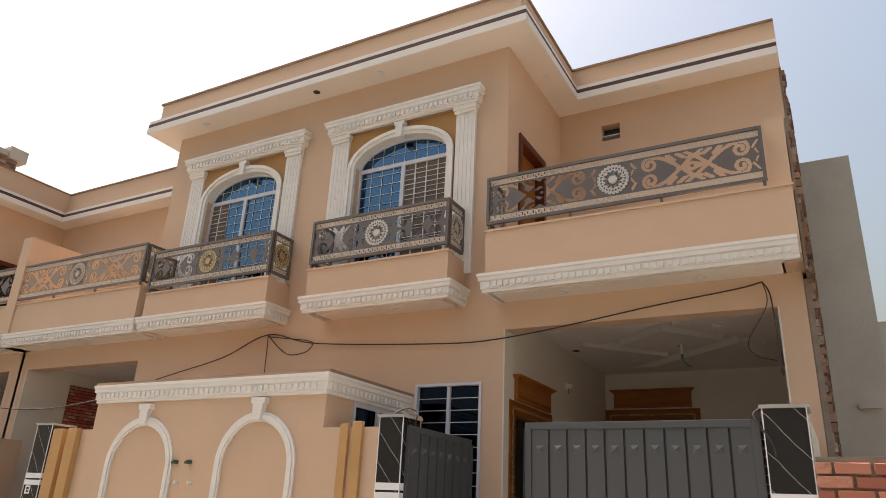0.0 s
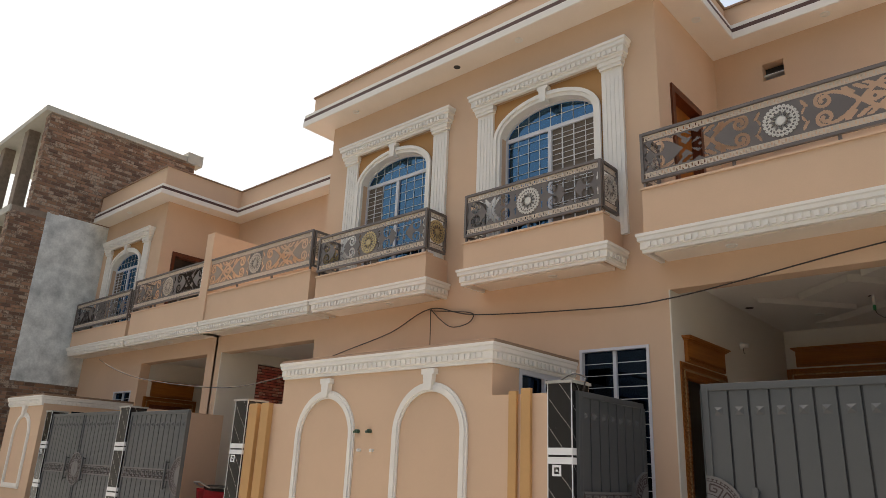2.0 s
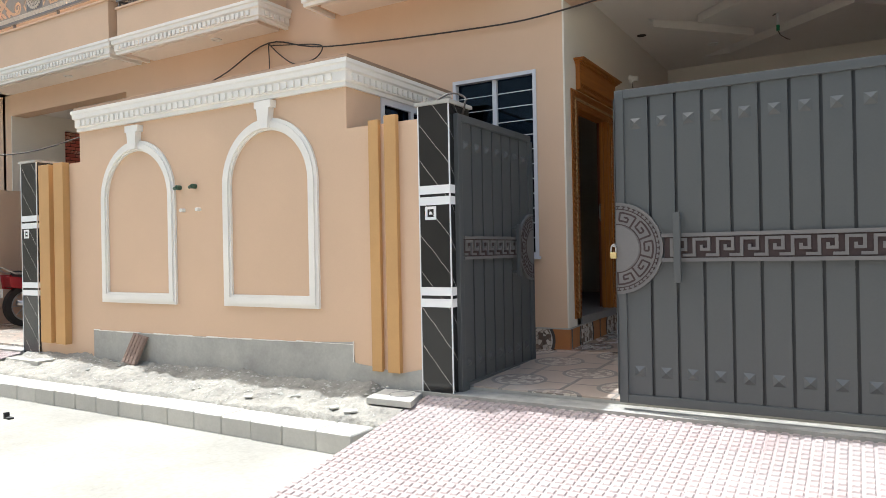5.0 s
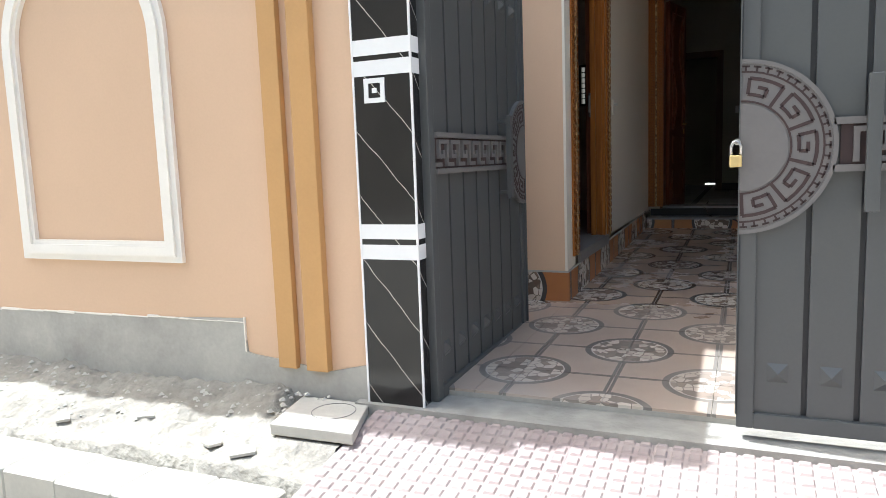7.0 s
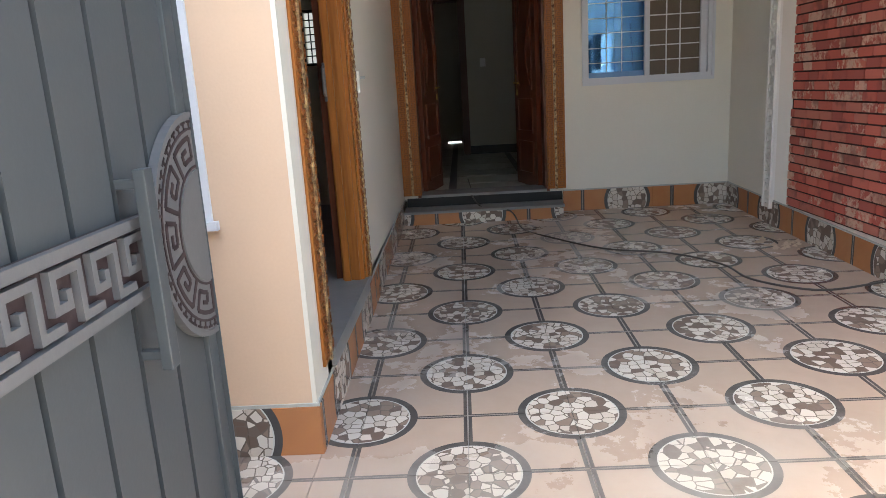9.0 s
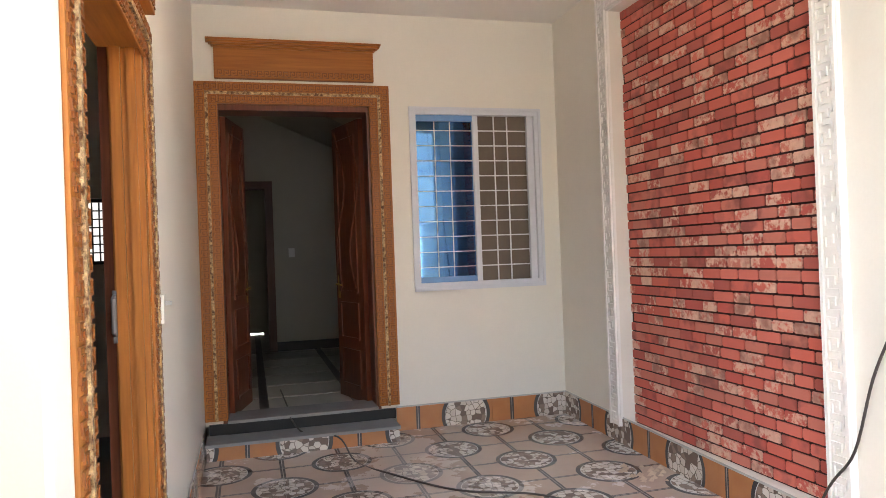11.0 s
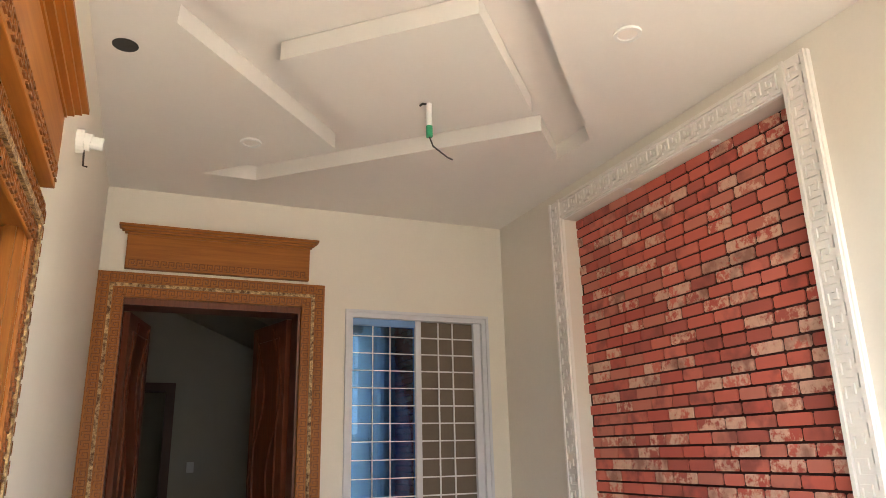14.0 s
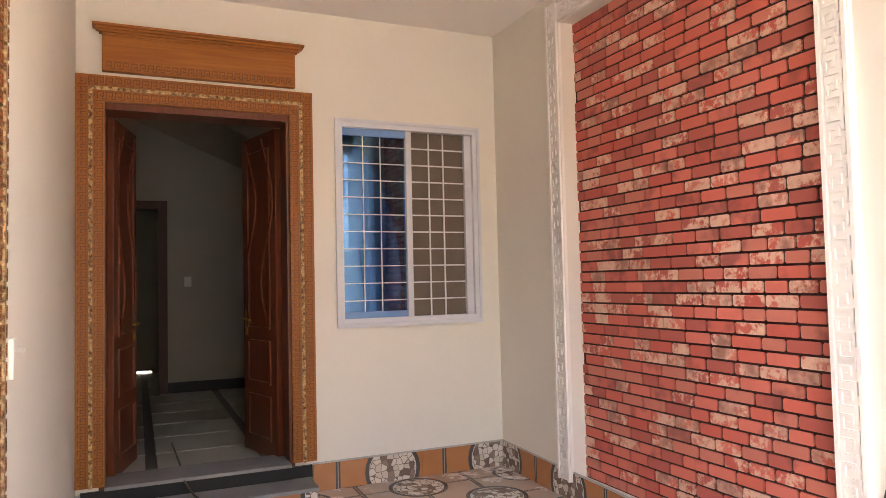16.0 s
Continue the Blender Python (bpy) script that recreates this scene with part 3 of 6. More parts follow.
slab("wall_upper_back_far", sheet_with_holes(bmesh.new(), 1, 2.05, 2.28, -12.82, -6.45, 3.72, SOF, [(-7.43, -7.14, 6.73, 7.0)]), PEACH, "peach wall set back behind the far balconies", "wall")
slab("wall_block_rear", boxes((-6.45, 0, 5.0, 5.2, 0, SOF)), CREAM, "plain rear wall", "wall")

# last house along the row
bm = bmesh.new()
sheet_with_holes(bm, 1, 0.0, 0.23, -16.2, -12.82, -0.1, SOF, [(-15.39, -13.85, 4.2, 6.29), (-14.0, -13.1, 0.92, 2.69)])
slab("wall_front_far", bm, PEACH, "peach front wall of the last house in the row", "wall")
slab("wall_side_far", sheet_with_holes(bmesh.new(), 0, -13.05, -12.82, 0.23, 2.05, ZC + 0.12, SOF, [(0.30, 1.35, 3.95, 6.1)]), PEACH, "peach side wall with a dark door opening", "wall")


def eaves(name, x0, x1, left, right, top_z):
    """The overhanging roof edge of a block, stepping back at the named ends: soffit, banded fascia, parapet, coping."""
    top = thing(name, ((x0 + x1) / 2, 0, SOF), "peach flat roof edge with white and brown bands", "roof", kind="structure")
    o, back = 0.43, 1.67
    outline = [(x0 - o, back), (x0 - o, -o), (x1 + o, -o), (x1 + o, back)]
    if left is not None:
        outline = [(left, back)] + outline
    if right is not None:
        outline = outline + [(right, back)]

    def run(inset, z0, z1):
        bm = bmesh.new()
        pts = [(outline[0][0], back + inset)]
        for k, (x, y) in enumerate(outline):
            if k in (0, len(outline) - 1):
                continue
            sx = inset if x < (x0 + x1) / 2 else -inset
            pts.append((x + sx, y + inset))
        pts.append((outline[-1][0], back + inset))
        if left is None:
            pts[0] = (x0 - o + inset, 6)
        if right is None:
            pts[-1] = (x1 + o - inset, 6)
        poly = pts + [(pts[-1][0], 6.0 + inset), (pts[0][0], 6.0 + inset)]
        prism(bm, poly, 2, z0, z1)
        return bm

    part("soffit", run(0.02, SOF, SOF + 0.05), SOFFIT, top)
    part("lower_band", run(0.0, SOF + 0.004, SOF + 0.115), WHITE, top)
    part("brown_band", run(0.008, SOF + 0.115, SOF + 0.185), BROWN, top, "dark brown painted band")
    part("upper_band", run(0.015, SOF + 0.185, SOF + 0.25), WHITE, top)
    part("parapet", run(0.13, SOF + 0.25, top_z - 0.03), PEACH, top)
    part("coping", run(0.10, top_z - 0.03, top_z), COPING, top)
    return top


eaves("roof_main", -6.45, 0.0, -6.9, 3.26, ROOF)
eaves("roof_far", -16.2, -12.82, None, -6.9, ROOF + 0.14)

# ---- porch shells ----
def porch(tag, x0, x1, niche_at_low, rise):
    """Structure of one porch: beam, side walls, back wall; niche_at_low: the side wall with the brick niche is at x0."""
    nx = x0 if niche_at_low else x1
    s = -1 if niche_at_low else 1
    slab("beam" + tag, boxes((x0, x1, 0.0, 0.23, LINT, SLAB)), PEACH, "peach beam over the porch opening", "beam")
    raised(rise)
    lo, hi = sorted((nx + s * 0.12, nx + s * 0.26))
    slab("wall_niche_back" + tag, boxes((lo, hi, 0.23, YB + 0.23, -0.2, 3.56)), CREAM, "cream wall behind the brick niche", "wall")
    lo, hi = sorted((nx, nx + s * 0.12))
    bm = bmesh.new()
    sheet_with_holes(bm, 0, lo, hi, 0.23, YB, -0.2, ZC + 0.1, [(0.88, 3.07, 0.16, 3.18) if niche_at_low else (NY0, NY1, NZ0, NZ)])
    slab("wall_niche" + tag, bm, CREAM, "cream porch wall with a tall recess", "wall")
    raised(False)
    lo, hi = sorted((nx, nx + s * 0.016))
    slab("wall_pier_inner" + tag, boxes((lo, hi, 0.0, 0.23, -0.1, LINT)), CREAM, "cream return of the porch pier", "wall")
    slab("wall_pier_head" + tag, boxes((lo, hi, 0.0, 0.23, LINT, SLAB)), PEACH, "peach head of the porch pier", "wall")
    lo, hi = sorted((nx + s * 0.016, nx + s * 0.26))
    slab("wall_pier" + tag, boxes((lo, hi, 0.0, 0.23, -0.1, SLAB)), PEACH, "peach end pier of the porch wall", "wall")


NY0, NY1, NZ0, NZ = 1.235, 3.14, 0.15, 3.165     # the brick niche
porch("", 0.0, XR, False, True)
porch("_next", -9.40, -6.45, True, False)
slab("wall_far_porch", boxes((-9.95, -9.59, 0.0, 4.3, -0.1, SLAB)), PEACH, "peach wall between the two far porches", "wall")
slab("beam_far", boxes((-12.82, -9.95, 0, 0.23, LINT, SLAB)), PEACH, "peach beam over the far porch opening", "beam")
slab("wall_far_porch_back", boxes((-12.82, -6.45, YB, YB + 0.2, 0, 3.56)), CREAM, "cream back wall of the far porches", "wall")
slab("wall_far_porch_side", boxes((-13.05, -12.82, 0.23, YB, 0, 3.5)), CREAM, "cream side wall of the far porch", "wall")
slab("ceiling_far", boxes((-12.82, -6.45, 0.23, YB, ZC, ZC + 0.1)), CEIL, "plain white porch ceiling", "ceiling")
slab("floor_far", boxes((-16.0, -5.6, -1.74, YB, -0.12, 0.0)), FLOORT, "tiled floor of the far porches with round pebble motifs", "floor")
slab("wall_next_side", boxes((-6.45, -6.22, 0.23, 5.0, 0, ZC)), CREAM, "cream side wall of the next porch", "wall")

raised(True)
# porch of the main house: side wall with door, back wall with door and window
DY0, DY1 = 0.31, 1.38
slab("wall_left", sheet_with_holes(bmesh.new(), 0, -0.15, 0.0, 0.23, YB, -0.2, ZC + 0.12, [(DY0, DY1, 0.21, 2.30)]), CREAM, "cream porch wall with the side door", "wall")
slab("wall_back", sheet_with_holes(bmesh.new(), 1, YB, YB + 0.23, -3.3, XR + 0.26, -0.2, ZC + 0.11, [(-0.81, -0.57, 1.45, 1.93), (0.16, 1.31, 0.21, 2.62), (1.67, 2.775, 1.165, 2.62)]), CREAM, "cream back wall of the porch", "wall")

# ceiling with sunk pinwheel channels
cu, cv = Vector((0.734, -0.679)), Vector((0.679, 0.734))
cc = Vector((1.477, 2.1555))
ca, cw = 0.485, 0.24


def uv(u, v, z):
    p = cc + u * cu + v * cv
    return (p.x, p.y, z)


star = [(-ca - cw, -0.90), (-ca, -1.13), (-ca, -ca - cw), (1.43, -ca - cw), (1.68, -ca), (ca + cw, -ca), (ca + cw, 0.95), (ca, 1.18), (ca, ca + cw), (-1.45, ca + cw), (-1.70, ca), (-ca - cw, ca)]
bm = bmesh.new()
outer = [bm.verts.new(p) for p in ((0, 0.23, ZC), (XR, 0.23, ZC), (XR, YB, ZC), (0, YB, ZC))]
inner = [bm.verts.new(uv(u, v, ZC)) for u, v in star]
edges = [bm.edges.new((g[k], g[(k + 1) % len(g)])) for g in (outer, inner) for k in range(len(g))]
bmesh.ops.triangle_fill(bm, use_beauty=True, edges=edges)
up = [bm.verts.new(uv(u, v, ZC + 0.10)) for u, v in star]
for k in range(len(star)):
    bm.faces.new((inner[k], inner[(k + 1) % len(star)], up[(k + 1) % len(star)], up[k]))
bm.faces.new(up)
sq = [(-ca, -ca), (ca, -ca), (ca, ca), (-ca, ca)]
a, b = [bm.verts.new(uv(u, v, ZC)) for u, v in sq], [bm.verts.new(uv(u, v, ZC + 0.096)) for u, v in sq]
bm.faces.new(a)
for k in range(4):
    bm.faces.new((a[k], a[(k + 1) % 4], b[(k + 1) % 4], b[k]))
slab("ceiling", bm, CEIL, "white gypsum ceiling with sunk pinwheel channels", "ceiling")
raised(False)
slab("terrace", boxes((0.0, 3.07, YF + 0.12, 2.05, SLAB, 3.79), (0.0, 3.24, 2.05, YB, SLAB, 3.73)), SOFFIT, "slab over the porch that carries the balcony", "terrace")
slab("terrace_far", boxes((-12.82, -6.2, YF + 0.12, 2.05, SLAB, 3.79)), SOFFIT, "slab over the far porches", "terrace")

# hall behind the main door
raised(True)
slab("floor_hall", boxes((-3.0, 3.2, YB + 0.0, 10.6, 0.06, 0.20)), STRIP, "dark stone strips between the hall tiles", "floor")
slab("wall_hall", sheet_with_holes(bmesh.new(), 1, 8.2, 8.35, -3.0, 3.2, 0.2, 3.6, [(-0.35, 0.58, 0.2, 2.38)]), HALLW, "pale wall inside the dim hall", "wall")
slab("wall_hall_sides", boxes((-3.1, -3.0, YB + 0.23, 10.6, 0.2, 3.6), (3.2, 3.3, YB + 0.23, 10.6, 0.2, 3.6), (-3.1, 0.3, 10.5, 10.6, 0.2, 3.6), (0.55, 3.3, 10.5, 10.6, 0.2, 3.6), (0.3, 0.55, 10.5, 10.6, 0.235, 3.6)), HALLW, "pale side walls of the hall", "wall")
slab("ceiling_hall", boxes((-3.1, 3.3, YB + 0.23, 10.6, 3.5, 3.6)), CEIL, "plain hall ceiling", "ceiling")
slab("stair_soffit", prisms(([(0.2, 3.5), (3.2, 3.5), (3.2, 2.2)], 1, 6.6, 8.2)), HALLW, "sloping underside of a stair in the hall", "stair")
slab("baseboard_hall", boxes((0.68, 3.2, 8.17, 8.2, 0.205, 0.33), (-3.0, -0.4, 8.17, 8.2, 0.205, 0.33)), BLACKST, "dark skirting in the hall", "baseboard")
slab("door_trim_hall", boxes((0.58, 0.68, 8.14, 8.36, 0.205, 2.48), (-0.4, 0.58, 8.14, 8.36, 2.38, 2.48)), BROWN, "dark wooden lining of the inner doorway", "trim")
# drawing room behind the side door
slab("floor_drawing_room", boxes((-3.2, -0.0, 0.23, YB, 0.06, 0.20)), GREYST, "grey floor of the drawing room", "floor")
slab("wall_drawing_room", boxes((-3.3, -3.2, 0.23, YB, 0, 3.5)), HALLW, "plain wall of the drawing room", "wall")
slab("ceiling_drawing_room", boxes((-3.3, -0.23, 0.23, YB, 3.45, 3.5)), CEIL, "plain drawing room ceiling", "ceiling")

raised(False)
# side wall of the terrace, end walls
slab("wall_terrace_end", prisms(([(YF + 0.13, SLAB), (2.05, SLAB), (2.05, 5.38), (-0.26, 5.26), (YF + 0.13, 5.22)], 0, 3.05, 3.238)), PEACH, "peach end wall of the balcony", "wall")
slab("wall_terrace_middle", prisms(([(YF - 0.035, 3.84), (YF + 0.13, 3.84), (YF + 0.13, SLAB), (2.05, SLAB), (2.05, 5.7), (YF - 0.035, 5.7)], 0, -9.70, -9.43)), PEACH, "peach wall between the far balconies", "wall")
slab("wall_divider", boxes((-9.2, -9.02, -1.6, 0.0, -0.05, 2.05)), PEACH, "low peach wall between the neighbouring yards", "wall")
slab("wall_yard_right", boxes((XR, 3.15, -1.72, 0.0, -0.1, 2.0)), CREAM, "cream yard wall inside the gate", "wall")

# ---- facade trim ----
def cornice(top, x0, x1, y0, z0, z1, proj, ends=(True, True), back=0.0, name="cornice"):
    """A moulded white cornice along x whose face stands at y0 - proj, with dentils, returning along its ends to y = back."""
    h = z1 - z0
    prof = [(0.0, 0.0), (0.45, 0.0), (0.45, 0.16), (0.62, 0.20), (0.62, 0.56), (0.86, 0.62), (0.86, 0.80), (1.0, 0.86), (1.0, 1.0), (0.0, 1.0)]
    bm = bmesh.new()
    rings = []
    for e in (0, 1):
        x = (x0, x1)[e]
        sgn = (-1, 1)[e]
        corner = [bm.verts.new((x + sgn * (p * proj if ends[e] else 0), y0 - p * proj, z0 + q * h)) for p, q in prof]
        far = [bm.verts.new((x + sgn * p * proj, back, z0 + q * h)) for p, q in prof] if ends[e] else None
        rings.append((corner, far))
    seq = ([rings[0][1]] if ends[0] else []) + [rings[0][0], rings[1][0]] + ([rings[1][1]] if ends[1] else [])
    n = len(prof)
    for g, k in zip(seq, seq[1:]):
        for s in range(n):
            bm.faces.new((g[s], g[(s + 1) % n], k[(s + 1) % n], k[s]))
    bm.faces.new(seq[0][::-1])
    bm.faces.new(seq[-1])
    part(name, bm, WHITE, top, "white moulded cornice")
    bm = bmesh.new()
    pitch = 0.078
    for k in range(int((x1 - x0) / pitch)):
        x = x0 + (k + 0.3) * pitch
        box(bm, x, x + 0.044, y0 - 0.84 * proj, y0 - 0.5 * proj, z0 + 0.25 * h, z0 + 0.51 * h)
    for e in (0, 1):
        if ends[e]:
            for k in range(int((back - y0) / pitch)):
                y = y0 + (k + 0.3) * pitch
                xa, xb = sorted(((x0, x1)[e] + (-1, 1)[e] * 0.5 * proj, (x0, x1)[e] + (-1, 1)[e] * 0.84 * proj))
                box(bm, xa, xb, y, y + 0.045, z0 + 0.25 * h, z0 + 0.51 * h)
    tagged(part("dentil_moulding", bm, WHITE, top), kind="stuff")


def near_line(px, py, pts):
    """Distance of grid points from a line through points."""
    best = np.full(px.shape, 9.0)
    for (ax, ay), (bx, by) in zip(pts, pts[1:]):
        dx, dy = bx - ax, by - ay
        t = np.clip(((px - ax) * dx + (py - ay) * dy) / (dx * dx + dy * dy + 1e-12), 0, 1)
        best = np.minimum(best, np.hypot(px - ax - t * dx, py - ay - t * dy))
    return best


def cut_sheet(top, ua, side, L, mid, hh, place, material, cell=0.0085):
    """Half a panel of dark sheet steel with curls and leaves cut out; p runs out from the rosette, q up."""
    nx, ny = int(L / cell), int(2 * hh / cell)
    px, py = np.meshgrid((np.arange(nx) + 0.5) * L / nx, (np.arange(ny) + 0.5) * 2 * hh / ny - hh)
    n_ = max(1, round(L / (7.5 * hh)))
    M = L / n_
    long_ = M > 4.4 * hh
    hole = np.zeros(px.shape, bool)
    steps = [i / 30 for i in range(31)]
    for k in range(n_):
        o = k * M
        R_ = min(0.46 * hh, 0.17 * M)
        e = 1.15 * hh if long_ else 0.24 * M
        for s in (-1, 1):
            for cx_, way in ((o + e, 1), (o + M - 0.8 * e, -1)):
                # a volute, and its stem that crosses the axis to a leaf
                curl = [(cx_ - way * R_ * (1 - 0.74 * t) * math.cos(2.2 - 9.0 * t), s * 0.48 * hh + s * R_ * (1 - 0.74 * t) * math.sin(2.2 - 9.0 * t)) for t in steps]
                hole |= near_line(px, py, curl) < 0.10 * hh
                run = (0.40 * M - 0.3 * e) if long_ else 0.34 * M
                stem = [(cx_ + way * (0.15 * hh + run * t), s * hh * 0.86 * math.cos(2.5 * t)) for t in steps]
                hole |= near_line(px, py, stem) < 0.11 * hh
                for q, f0, f1, w in ((0.40, 0.88, 0.52, 0.13), (0.62, 0.86, 0.62, 0.115), (0.80, 0.90, 0.66, 0.10)) if long_ else ((0.55, 0.86, 0.50, 0.09),):
                    x_ = cx_ + way * run * q
                    hole |= near_line(px, py, [(x_, s * f0 * hh), (x_ + way * 0.34 * hh, s * f1 * hh)]) < w * hh
            # leaves beside the rosette and at the post
            for x_, x2, f0, f1, w in ((0.10, 0.34, 0.80, 0.46, 0.09), (0.22, 0.10, 0.34, 0.10, 0.07)) if long_ else ((0.06, 0.12, 0.70, 0.30, 0.08),):
                hole |= near_line(px, py, [(o + x_ * hh, s * f0 * hh), (o + x2 * hh, s * f1 * hh)]) < w * hh
                hole |= near_line(px, py, [(o + M - x_ * hh, s * f0 * hh), (o + M - x2 * hh, s * f1 * hh)]) < w * 0.7 * hh
        # pointed heart in the middle with a solid bud
        wide, tall = (0.13 * M, 0.30 * hh) if long_ else (0.09 * M, 0.24 * hh)
        heart = np.abs(px - o - 0.5 * M) / wide + np.abs(py) / tall
        hole |= (heart < 1) & ~(np.hypot(px - o - 0.5 * M, py) < 0.09 * hh)
        for s in (-1, 1):
            hole |= near_line(px, py, [(o + 0.5 * M - 0.5 * hh, s * 0.62 * hh), (o + 0.5 * M, s * 0.48 * hh), (o + 0.5 * M + 0.5 * hh, s * 0.62 * hh)]) < 0.075 * hh
    hole &= (np.abs(py) < 0.93 * hh) & (px > 0.02) & (px < L - 0.01)
    verts, faces, at = [], [], {}

    def corner(i, j, d):
        if (i, j, d) not in at:
            at[i, j, d] = len(verts)
            verts.append(Vector(place(ua + side * i * L / nx, d, mid - hh + j * 2 * hh / ny)) - BASE[top])
        return at[i, j, d]

    solid = np.pad(~hole, 1)
    for j in range(ny):
        for i in range(nx):
            if not solid[j + 1, i + 1]:
                continue
            for d in (-0.003, 0.003):
                faces.append([corner(i + a, j + b, d) for a, b in ((0, 0), (1, 0), (1, 1), (0, 1))])
            for open_, (a, b), (e, g) in ((not solid[j + 1, i], (0, 0), (0, 1)), (not solid[j + 1, i + 2], (1, 0), (1, 1)), (not solid[j, i + 1], (0, 0), (1, 0)), (not solid[j + 2, i + 1], (0, 1), (1, 1))):
                if open_:
                    faces.append([corner(i + a, j + b, -0.003), corner(i + e, j + g, -0.003), corner(i + e, j + g, 0.003), corner(i + a, j + b, 0.003)])
    me = bpy.data.meshes.new("scrollwork")
    me.from_pydata(verts, [], faces)
    me.materials.append(material)
    ob = new("scrollwork", me)
    ob.parent = top
    ob["label"] = "dark sheet steel cut with curls and leaves"


def rail_panel(top, u0, u1, z0, z1, place, bright, rose):
    """One framed panel of cut sheet metal: frame bars, two key borders, scrollwork and a rosette."""
    f = 0.035
    bm = bmesh.new()

    def bar(a, b, c, d, e0=-0.02, e1=0.02):
        vs = [bm.verts.new(place(u, y, v)) for y in (e0, e1) for v in (c, d) for u in (a, b)]
        for q in ((0, 2, 3, 1), (4, 5, 7, 6), (0, 1, 5, 4), (1, 3, 7, 5), (3, 2, 6, 7), (2, 0, 4, 6)):
            bm.faces.new([vs[k] for k in q])

    bar(u0, u0 + f, z0, z1)
    bar(u1 - f, u1, z0, z1)
    bar(u0 + f, u1 - f, z1 - f, z1, -0.025, 0.025)
    bar(u0 + f, u1 - f, z0, z0 + f)
    part("panel_frame", bm, RAILM, top)
    h = z1 - z0
    kb = 0.068
    for v0 in (z0 + f + 0.004, z1 - f - kb - 0.004):
        bm = bmesh.new()
        key_strip(bm, u0 + f + 0.01, u1 - f - 0.01, v0 + 0.008, v0 + kb - 0.008, 0.0155, -0.004, 0.004, place, 0.07)
        bar(u0 + f, u1 - f, v0, v0 + 0.008, -0.006, 0.004)
        bar(u0 + f, u1 - f, v0 + kb - 0.008, v0 + kb, -0.006, 0.004)
        part("key_border", bm, BEIGE, top, "beige key-pattern border")
    bm = bmesh.new()
    a, b = z0 + f + kb + 0.006, z1 - f - kb - 0.006
    bar(u0 + f, u1 - f, a, a + 0.012, -0.004, 0.004)
    part("border_bar", bm, bright, top)
    bm = bmesh.new()
    bar(u0 + f, u1 - f, b - 0.012, b, -0.004, 0.004)
    part("border_bar", bm, bright, top)
    mid, hh = (a + b) / 2, (b - a) / 2
    cu_ = (u0 + u1) / 2
    start = hh * 0.9
    L = (u1 - u0) / 2 - f - start
    for side in (-1, 1):
        if L < hh:
            continue
        cut_sheet(top, cu_ + side * start, side, L, mid, hh, place, bright)
    if rose:
        bm = bmesh.new()
        R = hh * 0.88
        disc(bm, (cu_, mid), R * 0.93, -0.012, 0.014, place, R * 0.87, 32)
        disc(bm, (cu_, mid), R * 0.70, -0.012, 0.014, place, R * 0.65, 28)
        disc(bm, (cu_, mid), R * 0.24, -0.012, 0.014, place, 0.0, 14)
        at = lambda r, t: (cu_ + R * r * math.cos(t), mid + R * r * math.sin(t))
        for k in range(24):
            t = k * math.pi / 12
            disc(bm, at(0.93, t), R * 0.105, -0.011, 0.013, place, R * 0.035, 8)
            ribbon(bm, [at(0.66, t), at(0.88, t + 0.13)], R * 0.07, -0.010, 0.012, place)
        for k in range(12):
            t = k * math.pi / 6
            for w in (-1, 1):
                ribbon(bm, [at(0.18, t), at(0.45, t + w * 0.30), at(0.67, t + w * 0.14)], R * 0.085, -0.011, 0.013, place)
        part("rosette", bm, rose, top, "pale round cut-metal rosette")
        bm = bmesh.new()
        disc(bm, (cu_, mid), R, -0.0055, 0.0065, place, 0.0, 24)
        if u1 - u0 > 1:
            bar(cu_ - R * 1.04, cu_ + R * 1.04, a, b, -0.0015, 0.0035)
        part("rosette_backing", bm, RAILM, top)


def balcony(name, x0, x1, ztop, rtop, bright, rose, left_side, right_side, back=0.0, ends=(True, True), rx1=None):
    """A cantilevered balcony: slab and parapet, cornice, iron railing with side returns."""
    rx1 = rx1 or x1
    b = thing(name, ((x0 + x1) / 2, 0.0, 3.55), "peach balcony with white dentil cornice and cut-metal railing", "balcony", "front balconies")
    bm = boxes((x0, x1, YF, YF + 0.12, SLAB + 0.04, ztop))
    if left_side:
        box(bm, x0, x0 + 0.12, YF + 0.12, back, SLAB + 0.04, ztop)
    if right_side:
        box(bm, x1 - 0.12, x1, YF + 0.12, back, SLAB + 0.04, ztop)
    part("parapet", bm, PEACH, b)
    if back == 0.0 and left_side and right_side:
        part("slab", boxes((x0 + 0.12, x1 - 0.12, YF + 0.12, 0.0, SLAB, 3.79)), SOFFIT, b)
    cornice(b, x0 + 0.02, x1 - 0.02, YF + 0.04, SLAB - 0.01, 3.84, 0.10, ends)
    part("capping", boxes((x0 - 0.015, x1 + 0.015, YF - 0.02, YF + 0.14, ztop, ztop + 0.025)), PEACH, b)
    z0 = ztop + 0.09
    n = max(2, round((x1 - x0) / 1.1))
    for k in range(n + 1):
        x = x0 + 0.04 + (rx1 - x0 - 0.08) * k / n
        part("foot", boxes((x - 0.015, x + 0.015, YF, YF + 0.03, ztop + 0.02, z0 + 0.01)), RAILM, b)
    rail_panel(b, x0 + 0.01, rx1 - 0.01, z0, rtop, flatxz(YF), bright, rose)
    for on, x in ((left_side, x0 + 0.03), (right_side, x1 - 0.03)):
        if on and back == 0.0:
            rail_panel(b, YF + 0.04, -0.04, z0, rtop, flatyz(x), bright, rose)
    return b


